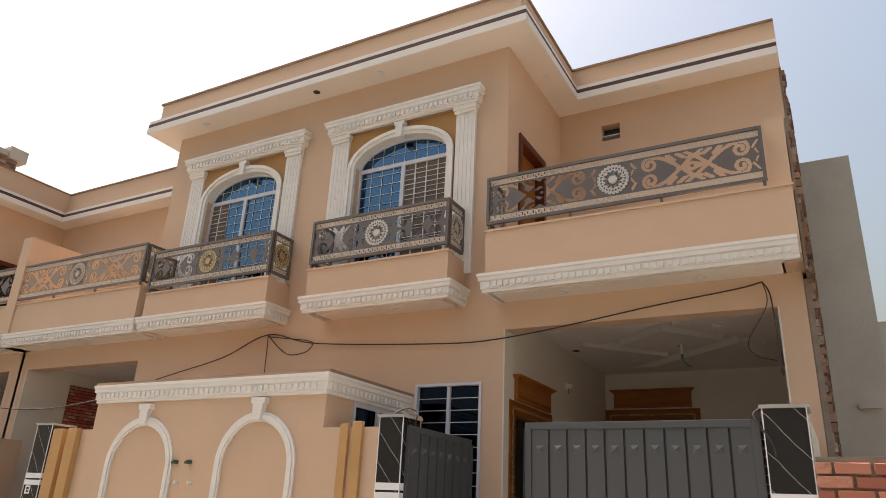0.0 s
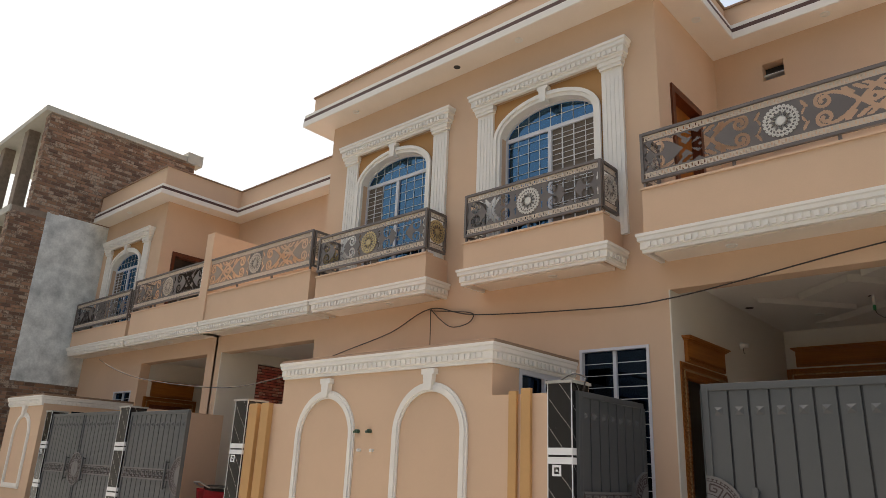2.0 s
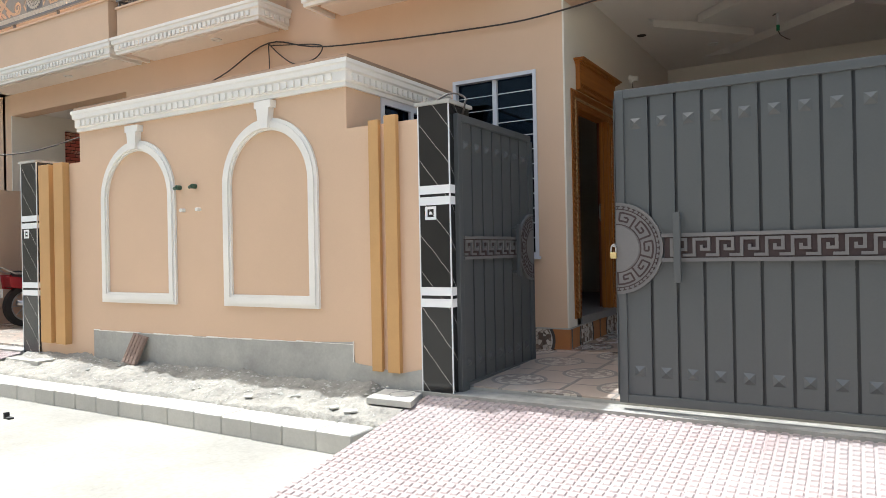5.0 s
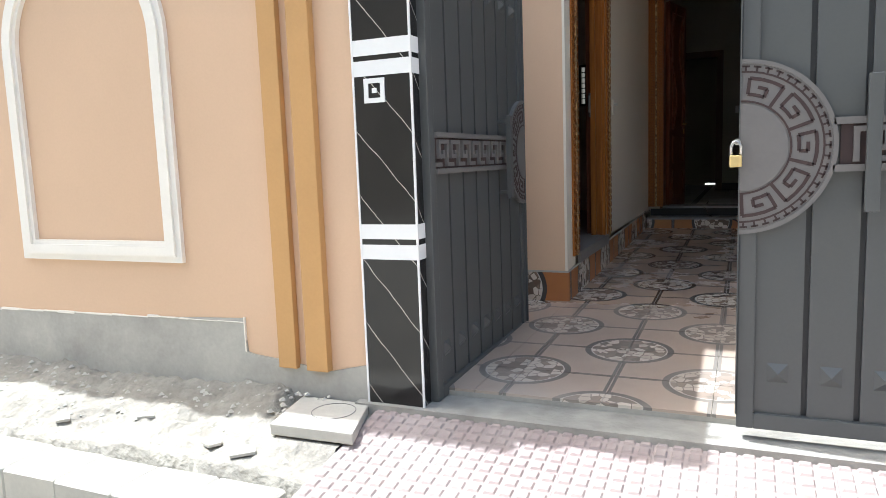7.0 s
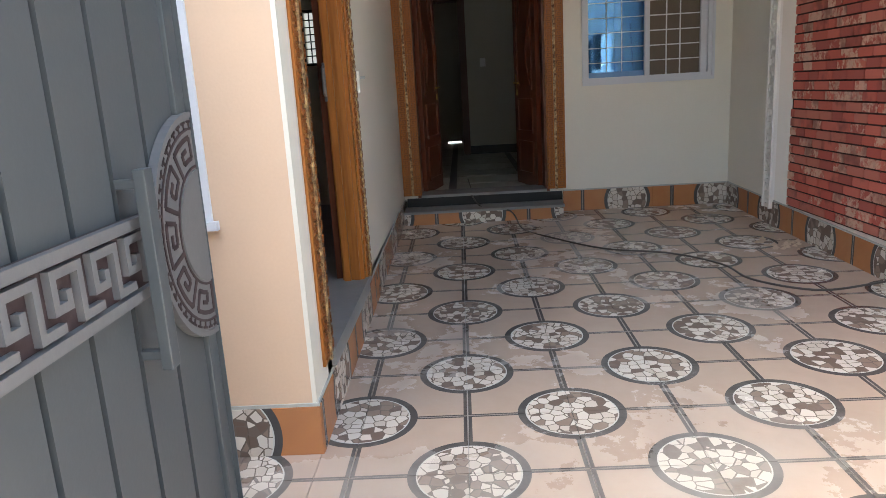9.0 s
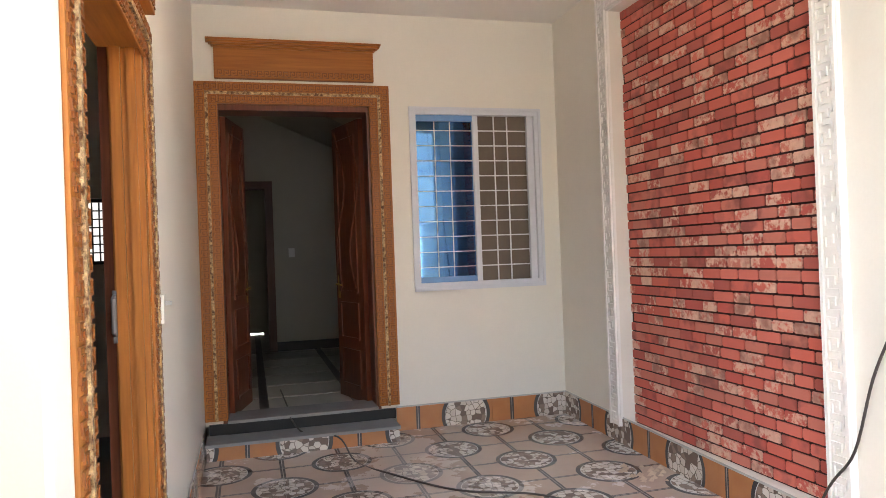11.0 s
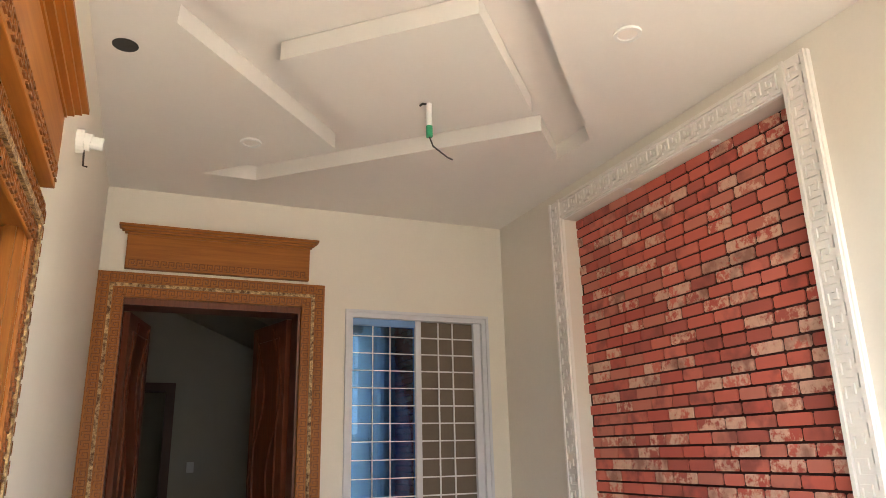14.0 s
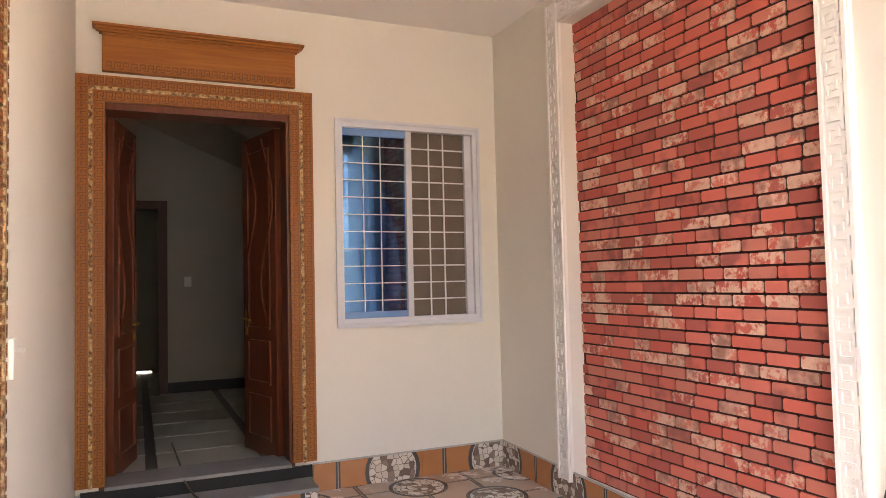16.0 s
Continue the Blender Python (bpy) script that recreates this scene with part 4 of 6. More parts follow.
balcony("balcony", -2.72, -0.56, 4.21, 4.92, RAILM, SILVER, True, True)
balcony("balcony", -5.95, -3.43, 4.21, 4.92, RAILM, GOLD, True, True)
balcony("balcony", -0.06, 3.238, 4.37, 5.075, RAILM, SILVER, True, False, back=0.0, ends=(True, False), rx1=3.04)
balcony("balcony", -9.565, -6.13, 4.37, 5.12, BROWNRAIL, BEIGE, False, True, ends=(False, True))
balcony("balcony", -12.74, -9.567, 4.37, 5.14, RAILM, BEIGE, True, False, ends=(True, False))
balcony("balcony", -16.0, -12.9, 4.21, 4.98, RAILM, RAILM, True, True)


def grille(bm, x0, x1, y, z0, z1, nv, nh, r=0.006):
    for k in range(nv):
        x = x0 + (x1 - x0) * (k + 1) / (nv + 1)
        box(bm, x - r, x + r, y - r, y + r, z0, z1)
    for k in range(nh):
        z = z0 + (z1 - z0) * (k + 1) / (nh + 1)
        box(bm, x0, x1, y - 2 * r, y, z - r, z + r)


def arched_window(name, cx, flip):
    """The framed upper window: fluted pilasters, cornice, tan niche, arched surround, sliding sashes and grille."""
    w = thing(name, (cx, 0, 4.1), "arched blue-glazed window between white fluted pilasters", "window", "arched windows", "structure")
    za, ab = 5.90, 0.48                      # springing height and rise of the outer arch
    part("niche", _niche(cx, za, ab), TAN, w, "tan painted niche")
    bm = bmesh.new()
    outer_, inner_ = ell(cx, za, 0.865, ab), ell(cx, za, 0.775, ab - 0.09)
    ring = [(cx + 0.865, 4.06), *outer_, (cx - 0.865, 4.06)], [(cx + 0.775, 4.06), *inner_, (cx - 0.775, 4.06)]
    for y0, y1, shift in ((-0.05, 0.10, 0.0),):
        rows = [[bm.verts.new((p[0], y, p[1])) for p, y in ((o, y0), (i, y0), (i, y1), (o, y1))] for o, i in zip(*ring)]
        for g, h in zip(rows, rows[1:]):
            for s in range(4):
                bm.faces.new((g[s], g[(s + 1) % 4], h[(s + 1) % 4], h[s]))
        bm.faces.new(rows[0][::-1])
        bm.faces.new(rows[-1])
    part("arch_surround", bm, WHITE, w)
    bm = bmesh.new()
    o2, i2 = [(cx + 0.885, 4.06), *ell(cx, za, 0.885, ab + 0.02), (cx - 0.885, 4.06)], [(cx + 0.83, 4.06), *ell(cx, za, 0.83, ab - 0.035), (cx - 0.83, 4.06)]
    rows = [[bm.verts.new((p[0], y, p[1])) for p, y in ((o, -0.075), (i, -0.075), (i, -0.04), (o, -0.04))] for o, i in zip(o2, i2)]
    for g, h in zip(rows, rows[1:]):
        for s in range(4):
            bm.faces.new((g[s], g[(s + 1) % 4], h[(s + 1) % 4], h[s]))
    part("arch_bead", bm, WHITE, w)
    part("keystone", prisms(([(cx - 0.05, za + ab - 0.14), (cx + 0.05, za + ab - 0.14), (cx + 0.06, za + ab + 0.06), (cx + 0.085, za + ab + 0.06), (cx + 0.085, za + ab + 0.11), (cx - 0.085, za + ab + 0.11), (cx - 0.085, za + ab + 0.06), (cx - 0.06, za + ab + 0.06)], 1, -0.11, 0.0)), WHITE, w)
    for s in (-1, 1):
        x0, x1 = sorted((cx + s * 0.91, cx + s * 1.205))
        bm = boxes((x0, x1, -0.05, 0.0, 4.06, 6.44))
        for k in range(4):
            q = x0 + 0.035 + k * 0.06
            box(bm, q, q + 0.033, -0.057, -0.05, 4.12, 6.34)
        part("pilaster", bm, WHITE, w, "white fluted pilaster")
        part("capital", boxes((x0 - 0.015, x1 + 0.015, -0.085, 0.0, 6.39, 6.435), (x0 - 0.03, x1 + 0.03, -0.10, 0.0, 6.435, 6.50)), WHITE, w)
    cornice(w, cx - 1.21, cx + 1.21, -0.06, 6.50, 6.745, 0.12)
    # sashes
    part("window_frame", _sash_frame(cx, za, ab), ALU, w)
    g = bmesh.new()
    half = ell(cx, za + 0.02, 0.765, ab - 0.10)
    prism(g, [(p, q) for p, q in half], 1, 0.115, 0.120)
    pane = part("pane", g, BLUEG, w)
    split = [(-0.76, 0.0, "glass"), (0.0, 0.76, "screen")] if not flip else [(-0.76, -0.38, "screen"), (-0.38, 0.0, "glass"), (0.0, 0.76, "glass")]
    for a, b, what in split:
        pane.visible_shadow = False
        pane = part("pane" if what == "glass" else "fly_screen", boxes((cx + a + 0.02, cx + b - 0.02, 0.118, 0.123, 4.10, 5.87)), BLUEG if what == "glass" else SCREEN, w)
    bm = bmesh.new()
    grille(bm, cx - 0.745, cx + 0.745, 0.111, 4.10, 6.24, 7, 13, 0.003)
    part("grille", bm, GRILLE, w)
    bm = bmesh.new()
    a, b = (-0.745, -0.38) if flip else (0.02, 0.745)
    grille(bm, cx + a, cx + b, 0.108, 4.10, 5.87, 1 if flip else 3, 10, 0.005)
    part("grille", bm, GRILLE, w)
    pane.visible_shadow = False
    # pale board added behind the panes so the blue glass looks brighter
    part("room_shade", boxes((cx - 0.85, cx + 0.85, 0.45, 0.48, 4.0, 6.4)), GREYWALL, w)


def _niche(cx, za, ab):
    bm = bmesh.new()
    arch = [(cx + 0.865, 4.06), *ell(cx, za, 0.865, ab), (cx - 0.865, 4.06)]
    poly = [(cx - 0.91, 4.06), (cx - 0.91, 6.50), (cx + 0.91, 6.50), (cx + 0.91, 4.06)]
    # two halves keep the outline simple
    left = [(cx - 0.91, 4.06), (cx - 0.91, 6.50), (cx, 6.50)] + [p for p in arch if p[0] <= cx + 1e-6]
    right = [p for p in arch if p[0] >= cx - 1e-6] + [(cx, 6.50), (cx + 0.91, 6.50), (cx + 0.91, 4.06)]
    for poly in (left, right):
        vs = [bm.verts.new((x, -0.012, z)) for x, z in poly]
        es = [bm.edges.new((vs[k], vs[(k + 1) % len(vs)])) for k in range(len(vs))]
        bmesh.ops.triangle_fill(bm, use_beauty=True, edges=es)
    ext = bmesh.ops.extrude_face_region(bm, geom=bm.faces[:])
    bmesh.ops.translate(bm, verts=[v for v in ext["geom"] if isinstance(v, bmesh.types.BMVert)], vec=(0, 0.011, 0))
    return bm


def _sash_frame(cx, za, ab):
    bm = boxes((cx - 0.785, cx + 0.785, 0.09, 0.15, za - 0.03, za + 0.03), (cx - 0.03, cx + 0.03, 0.085, 0.145, 4.08, za - 0.03), (cx - 0.785, cx - 0.735, 0.09, 0.15, 4.08, za - 0.03), (cx + 0.735, cx + 0.785, 0.09, 0.15, 4.08, za - 0.03), (cx - 0.785, cx + 0.785, 0.09, 0.15, 4.03, 4.08))
    o, i = ell(cx, za, 0.785, ab - 0.08), ell(cx, za + 0.02, 0.74, ab - 0.135)
    rows = [[bm.verts.new((p[0], y, p[1])) for p, y in ((a, 0.09), (b, 0.09), (b, 0.15), (a, 0.15))] for a, b in zip(o, i)]
    for g, h in zip(rows, rows[1:]):
        for s in range(4):
            bm.faces.new((g[s], g[(s + 1) % 4], h[(s + 1) % 4], h[s]))
    return bm


arched_window("window_1", -1.67, False)
arched_window("window_2", -4.71, True)
arched_window("window_3", -14.62, True)


def plain_window(name, x0, x1, y, z0, z1, label, blue_from, screen_from, nv, nh, film=False):
    """A sliding window in a wall that faces -y: white frame, one glazed sash, one screen, grille in front."""
    w = thing(name, ((x0 + x1) / 2, y, z0), label, "window", kind="structure")
    f, m_ = 0.034, (x0 + x1) / 2
    part("window_frame", boxes((x0, x1, y - 0.012, y + 0.10, z0, z0 + f), (x0, x1, y - 0.012, y + 0.10, z1 - f, z1), (x0, x0 + f, y - 0.012, y + 0.10, z0 + f, z1 - f), (x1 - f, x1, y - 0.012, y + 0.10, z0 + f, z1 - f), (m_ - 0.022, m_ + 0.022, y + 0.02, y + 0.07, z0 + f, z1 - f)), ALU, w)
    part("window_sill", boxes((x0 - 0.02, x1 + 0.02, y - 0.03, y - 0.004, z0 - 0.03, z0)), ALU, w)
    part("pane", boxes((x0 + f, m_ - 0.022, y + 0.055, y + 0.06, z0 + f, z1 - f)), blue_from, w)
    part("fly_screen" if screen_from is SCREEN else "pane", boxes((m_ + 0.022, x1 - f, y + 0.055, y + 0.06, z0 + f, z1 - f)), screen_from, w)
    bm = bmesh.new()
    if film:
        # outer frame, sash rails under blue film, uneven uprights
        part("outer_frame", boxes((x0 - 0.022, x1 + 0.022, y - 0.024, y + 0.02, z1, z1 + 0.022), (x0 - 0.022, x0, y - 0.024, y + 0.02, z0, z1), (x1, x1 + 0.022, y - 0.024, y + 0.02, z0, z1)), ALU, w)
        for c, d in ((z0 + f, z0 + f + 0.045), (z1 - f - 0.05, z1 - f)):
            part("sash_rail", boxes((x0 + f, m_ - 0.022, y + 0.03, y + 0.056, c, d)), FILM, w, "blue protective film on the sash rail")
        part("sash_stile", boxes((x1 - f - 0.055, x1 - f, y + 0.02, y + 0.056, z0 + f, z1 - f)), ALU, w)
        for a, b, r, yy in ((x0 + f, m_ - 0.022, 0.0035, y + 0.049), (m_ + 0.022, x1 - f - 0.055, 0.0048, y + 0.045)):
            grille(bm, a, b, yy, z0 + f, z1 - f, 0, nh, r)
            for q in (0.34, 0.61):
                x = a + (b - a) * q
                box(bm, x - r, x + r, yy - r, yy + r, z0 + f, z1 - f)
    else:
        grille(bm, x0 + f, m_ - 0.022, y + 0.049, z0 + f, z1 - f, nv, nh, 0.003)
        grille(bm, m_ + 0.022, x1 - f, y + 0.045, z0 + f, z1 - f, nv, nh, 0.0042)
    part("grille", bm, GRILLE, w, "white square-mesh security grille")
    return w


raised(True)
plain_window("window_4", 1.67, 2.775, YB, 1.165, 2.62, "white sliding window, blue glass beside a brown fly screen", BLUEG, SCREEN, 2, 10, True)
raised(False)
plain_window("window_5", -1.19, -0.285, 0.0, 0.92, 2.69, "white-framed dark blue ground floor window with bars", DARKG, DARKG, 0, 11)
plain_window("window_6", -14.0, -13.1, 0.0, 0.92, 2.69, "white-framed dark ground floor window of the far house", DARKG, DARKG, 0, 11)

# wooden doors of the upper terraces, vents
for x, y0, y1, zt in ((0.0, 0.36, 1.33, 6.15),):
    d = thing("balcony_door", (x, (y0 + y1) / 2, 3.95), "brown wooden balcony door in a carved frame", "door")
    part("door_frame", boxes((x - 0.2, x + 0.03, y0, y0 + 0.09, 3.95, zt), (x - 0.2, x + 0.03, y1 - 0.09, y1, 3.95, zt), (x - 0.2, x + 0.03, y0 + 0.09, y1 - 0.09, zt - 0.10, zt)), MAHOG, d)
    part("door_leaf", boxes((x - 0.15, x - 0.11, y0 + 0.09, y1 - 0.09, 3.95, zt - 0.10)), WOODV, d)
d = thing("balcony_door", (-12.82, 0.8, 3.95), "dark open balcony doorway in a brown frame", "door")
part("door_frame", boxes((-13.0, -12.79, 0.30, 0.38, 3.95, 6.1), (-13.0, -12.79, 1.27, 1.35, 3.95, 6.1), (-13.0, -12.79, 0.38, 1.27, 6.0, 6.1)), MAHOG, d)
# dark board painted as the shade of the room behind
part("dark_room", boxes((-13.3, -13.27, 0.30, 1.40, 3.95, 6.1)), DARK, d)
for x0 in (0.675, -7.43):
    v = thing("wall_vent", (x0 + 0.145, 2.05, 6.73), "small square ventilation opening in the peach wall", "vent")
    # the dark back paints in the shade of the recess
    part("back", boxes((x0, x0 + 0.29, 2.22, 2.25, 6.73, 7.0)), DARK, v)
    part("shelf", boxes((x0, x0 + 0.29, 2.10, 2.24, 6.83, 6.845)), ALU, v)


def spot(x, y, z):
    """A small recessed ceiling light, unlit."""
    s = thing("ceiling_spotlight", (x, y, z), "small round recessed ceiling light, switched off", "light", "recessed lights")
    pl = lambda u, d, v: (x + u, y + v, z - d)
    bm = bmesh.new()
    disc(bm, (0, 0), 0.062, 0.0, 0.012, pl, 0.045, 24)
    part("rim", bm, PLASTIC, s)
    bm = bmesh.new()
    disc(bm, (0, 0), 0.045, 0.0, 0.004, pl, 0.0, 20)
    part("lens", bm, CEIL, s)


for x, y in ((-5.6, -0.22), (-2.0, -0.22), (0.21, 0.9), (1.6, 1.84), (-8.0, 1.84), (-14.5, -0.22), (-12.6, 0.9)):
    spot(x, y, SOF)
for x in (-1.45, -4.4):
    spot(x, -0.2, SLAB)
for x in (0.8, 2.3, -7.5, -11.2):
    spot(x, -0.2, SLAB)
for x, y in ((2.186, 1.369), (0.79, 3.08)):
    spot(x, y, ZC + RISE)
for x, y, z in ((-3.2, -0.22, SOF), (0.13, 2.243, ZC + RISE)):
    h = thing("light_hole", (x, y, z), "empty round hole cut for a ceiling light, its shade a dark disc", "hole")
    # nothing is cut: a dark disc paints the shade inside the hole
    bm = bmesh.new()
    disc(bm, (0, 0), 0.055, 0.0, 0.003, lambda u, d, v: (x + u, y + v, z - d), 0.0, 20)
    part("opening", bm, DARK, h)

# ---- boundary wall and gate ----
YW = -1.875


def arch_trim(top, x0, x1, z0, z1, t=0.10):
    """A raised white moulding: an upright frame with a round head and a keystone."""
    cx, r = (x0 + x1) / 2, (x1 - x0) / 2
    zc = z1 - r
    o = [(x0, z0), (x1, z0), (x1, zc), *ell(cx, zc, r, r, 24)[1:-1], (x0, zc)]
    i = [(x0 + t, z0 + t), (x1 - t, z0 + t), (x1 - t, zc), *ell(cx, zc, r - t, r - t, 24)[1:-1], (x0 + t, zc)]
    for off, dep, nm in ((0.0, 0.022, "moulding"), (0.03, 0.036, "moulding_bead")):
        bm = bmesh.new()
        n = len(o)
        rows = []
        for a, b in zip(o, i):
            a = (a[0] + (b[0] - a[0]) * off / t, a[1] + (b[1] - a[1]) * off / t)
            b2 = (b[0] + (a[0] - b[0]) * off / t, b[1] + (a[1] - b[1]) * off / t)
            rows.append([bm.verts.new((p[0], y, p[1])) for p, y in ((a, YW - dep), (b2, YW - dep), (b2, YW + 0.01), (a, YW + 0.01))])
        for k in range(n):
            g, h = rows[k], rows[(k + 1) % n]
            for q in range(4):
                bm.faces.new((g[q], g[(q + 1) % 4], h[(q + 1) % 4], h[q]))
        part(nm, bm, WHITE, top, "white arched moulding")
    zk = z1 - 0.09
    part("keystone", prisms(([(cx - 0.05, zk), (cx + 0.05, zk), (cx + 0.07, zk + 0.17), (cx + 0.095, zk + 0.17), (cx + 0.095, zk + 0.23), (cx - 0.095, zk + 0.23), (cx - 0.095, zk + 0.17), (cx - 0.07, zk + 0.17)], 1, YW - 0.065, YW)), WHITE, top)


def pilaster(top, x0, x1, z1, d):
    part("pilaster", boxes((x0, x1, YW - d, YW, 0.09, z1)), OCHRE, top, "ochre painted pilaster strip", bevel=0.004)


room = thing("boundary_wall", (-2.85, YW, -0.1), "peach street wall with two white arched mouldings", "wall")
part("wall", boxes((-4.56, -1.08, YW, YW + 0.23, -0.12, 2.30)), PEACH, room)
part("return_wall", sheet_with_holes(bmesh.new(), 0, -1.31, -1.08, YW + 0.23, 0.0, -0.12, 2.30, [(-1.42, -0.45, 1.25, 2.28)]), PEACH, room)
part("return_wall", boxes((-4.56, -4.33, YW + 0.23, 0.0, -0.12, 2.30)), PEACH, room)
part("roof", boxes((-4.60, -1.03, YW - 0.04, -0.30, 2.478, 2.518)), COPING, room, "brown roof edge")
cornice(room, -4.52, -1.09, YW, 2.275, 2.482, 0.075, (True, True), -0.34)
part("low_wall", boxes((-1.08, -0.41, YW, YW + 0.2, -0.12, 1.95)), PEACH, room)
part("low_wall", boxes((-5.32, -4.56, YW, YW + 0.2, -0.12, 1.97)), PEACH, room)
arch_trim(room, -4.19, -3.08, 0.54, 2.10)
arch_trim(room, -2.45, -1.37, 0.543, 2.12)
for x0, x1, z1, d in ((-0.85, -0.757, 1.98, 0.035), (-0.70, -0.593, 2.0, 0.042), (-4.92, -4.75, 1.98, 0.075), (-5.22, -5.03, 1.98, 0.06)):
    pilaster(room, x0, x1, z1, d)
bm = prisms(([(-4.36, -0.1), (-4.36, 0.25), (-1.75, 0.265), (-1.05, 0.295), (-1.05, 0.27), (-1.04, 0.14), (-1.0, 0.13), (-0.83, 0.115), (-0.6, 0.085), (-0.41, 0.13), (-0.41, -0.1)], 1, YW - 0.009, YW + 0.01))
part("cement_base", bm, CEMENT, room, "raw grey cement patch along the foot")
edge_rng = random.Random(8)
bm = bmesh.new()
x = -4.36
while x < -1.06:
    step = edge_rng.uniform(0.05, 0.22)
    zt = 0.25 + 0.03 * max(0.0, (x + 3.0) / 1.95) + edge_rng.uniform(-0.004, 0.004)
    box(bm, x, min(x + step, -1.05), YW - 0.011 - edge_rng.uniform(0, 0.003), YW, zt, zt + edge_rng.uniform(0.003, 0.012))
    x += step
box(bm, -1.05, -1.044, YW - 0.011, YW, 0.14, 0.30)
part("chipped_paint_edge", bm, WHITE, room, "pale chipped paint edge")
part("side_window_frame", boxes((-1.10, -1.07, -1.42, -1.37, 1.25, 2.28), (-1.10, -1.07, -0.50, -0.45, 1.25, 2.28), (-1.10, -1.07, -1.37, -0.50, 2.22, 2.28), (-1.10, -1.07, -0.97, -0.93, 1.25, 2.22)), ALU, room)
part("side_window_pane", boxes((-1.12, -1.115, -1.40, -0.47, 1.27, 2.26)), DARKG, room)
for x, z, m_, r, nm in ((-3.02, 1.61, STUB, 0.022, "green pipe stub"), (-2.815, 1.61, STUB, 0.022, "green pipe stub"), (-2.97, 1.40, PLASTIC, 0.017, "white pipe plug"), (-2.76, 1.40, PLASTIC, 0.017, "white pipe plug")):
    bm = bmesh.new()
    tube(bm, [(x, YW + 0.01, z), (x, YW - 0.045, z)], r, 10)
    if m_ is STUB:
        tube(bm, [(x - 0.035, YW - 0.04, z - 0.008), (x + 0.005, YW - 0.05, z)], r * 0.7, 8)
    part("pipe_stub", bm, m_, room, nm)

far_room = thing("boundary_wall", (-13.7, YW, -0.1), "peach street wall of the far house with an arched moulding", "wall")
part("wall", boxes((-14.9, -12.9, YW, YW + 0.23, -0.12, 2.22)), PEACH, far_room)
part("return_wall", sheet_with_holes(bmesh.new(), 0, -13.13, -12.9, YW + 0.23, 0.0, -0.12, 2.22, [(-1.3, -0.5, 1.7, 2.1)]), PEACH, far_room)
part("roof", boxes((-14.94, -12.86, YW - 0.04, -0.004, 2.38, 2.42)), COPING, far_room)
cornice(far_room, -14.86, -12.94, YW, 2.18, 2.385, 0.075, (True, True), -0.004)
arch_trim(far_room, -14.35, -13.35, 0.5, 2.05)
part("side_window_pane", boxes((-12.94, -12.935, -1.3, -0.5, 1.7, 2.1)), DARKG, far_room)


def gate_pillar(x0, x1, emblem, depth=0.30):
    """A gate pillar clad in black veined marble with pairs of white tile bands."""
    p = thing("gate_pillar", ((x0 + x1) / 2, YW, -0.05), "black veined marble gate pillar with white tile bands", "pillar", "gate pillars")
    y0, y1 = YW - 0.025, YW - 0.025 + depth
    zs = [(-0.06, 0.585), (0.645, 0.668), (0.728, 1.315), (1.374, 1.394), (1.455, 2.03)]
    for a, b in zs:
        part("marble_panel", boxes((x0, x1, y0, y1, a, b)), GRANITE, p)
    for a, b in ((0.585, 0.645), (0.668, 0.728), (1.315, 1.374), (1.394, 1.455)):
        part("white_band", boxes((x0 - 0.003, x1 + 0.003, y0 - 0.003, y1 + 0.003, a, b)), WHTILE, p, "white glazed tile band")
    for x in (x0, x1):
        part("corner_strip", boxes((x - 0.004, x + 0.004, y0 - 0.004, y0 + 0.004, -0.06, 2.03)), WHTILE, p, "thin white corner strip")
    part("cap", boxes((x0 - 0.02, x1 + 0.02, y0 - 0.02, y1 + 0.02, 2.03, 2.055)), CEMENT, p, "rough cement cap")
    if emblem:
        cx = x0 + 0.094
        part("emblem_frame", boxes((cx - 0.046, cx - 0.027, y0 - 0.005, y0, 1.21, 1.305), (cx + 0.027, cx + 0.046, y0 - 0.005, y0, 1.21, 1.305), (cx - 0.027, cx + 0.027, y0 - 0.005, y0, 1.21, 1.229), (cx - 0.027, cx + 0.027, y0 - 0.005, y0, 1.286, 1.305), (cx - 0.01, cx + 0.01, y0 - 0.005, y0, 1.248, 1.267)), WHTILE, p, "white square emblem")
    return p


gate_pillar(-0.405, -0.15, True)
gate_pillar(2.86, 3.145, False)
gate_pillar(-5.62, -5.32, True)
gate_pillar(-9.20, -8.86, False)
gate_pillar(-12.55, -12.27, True)


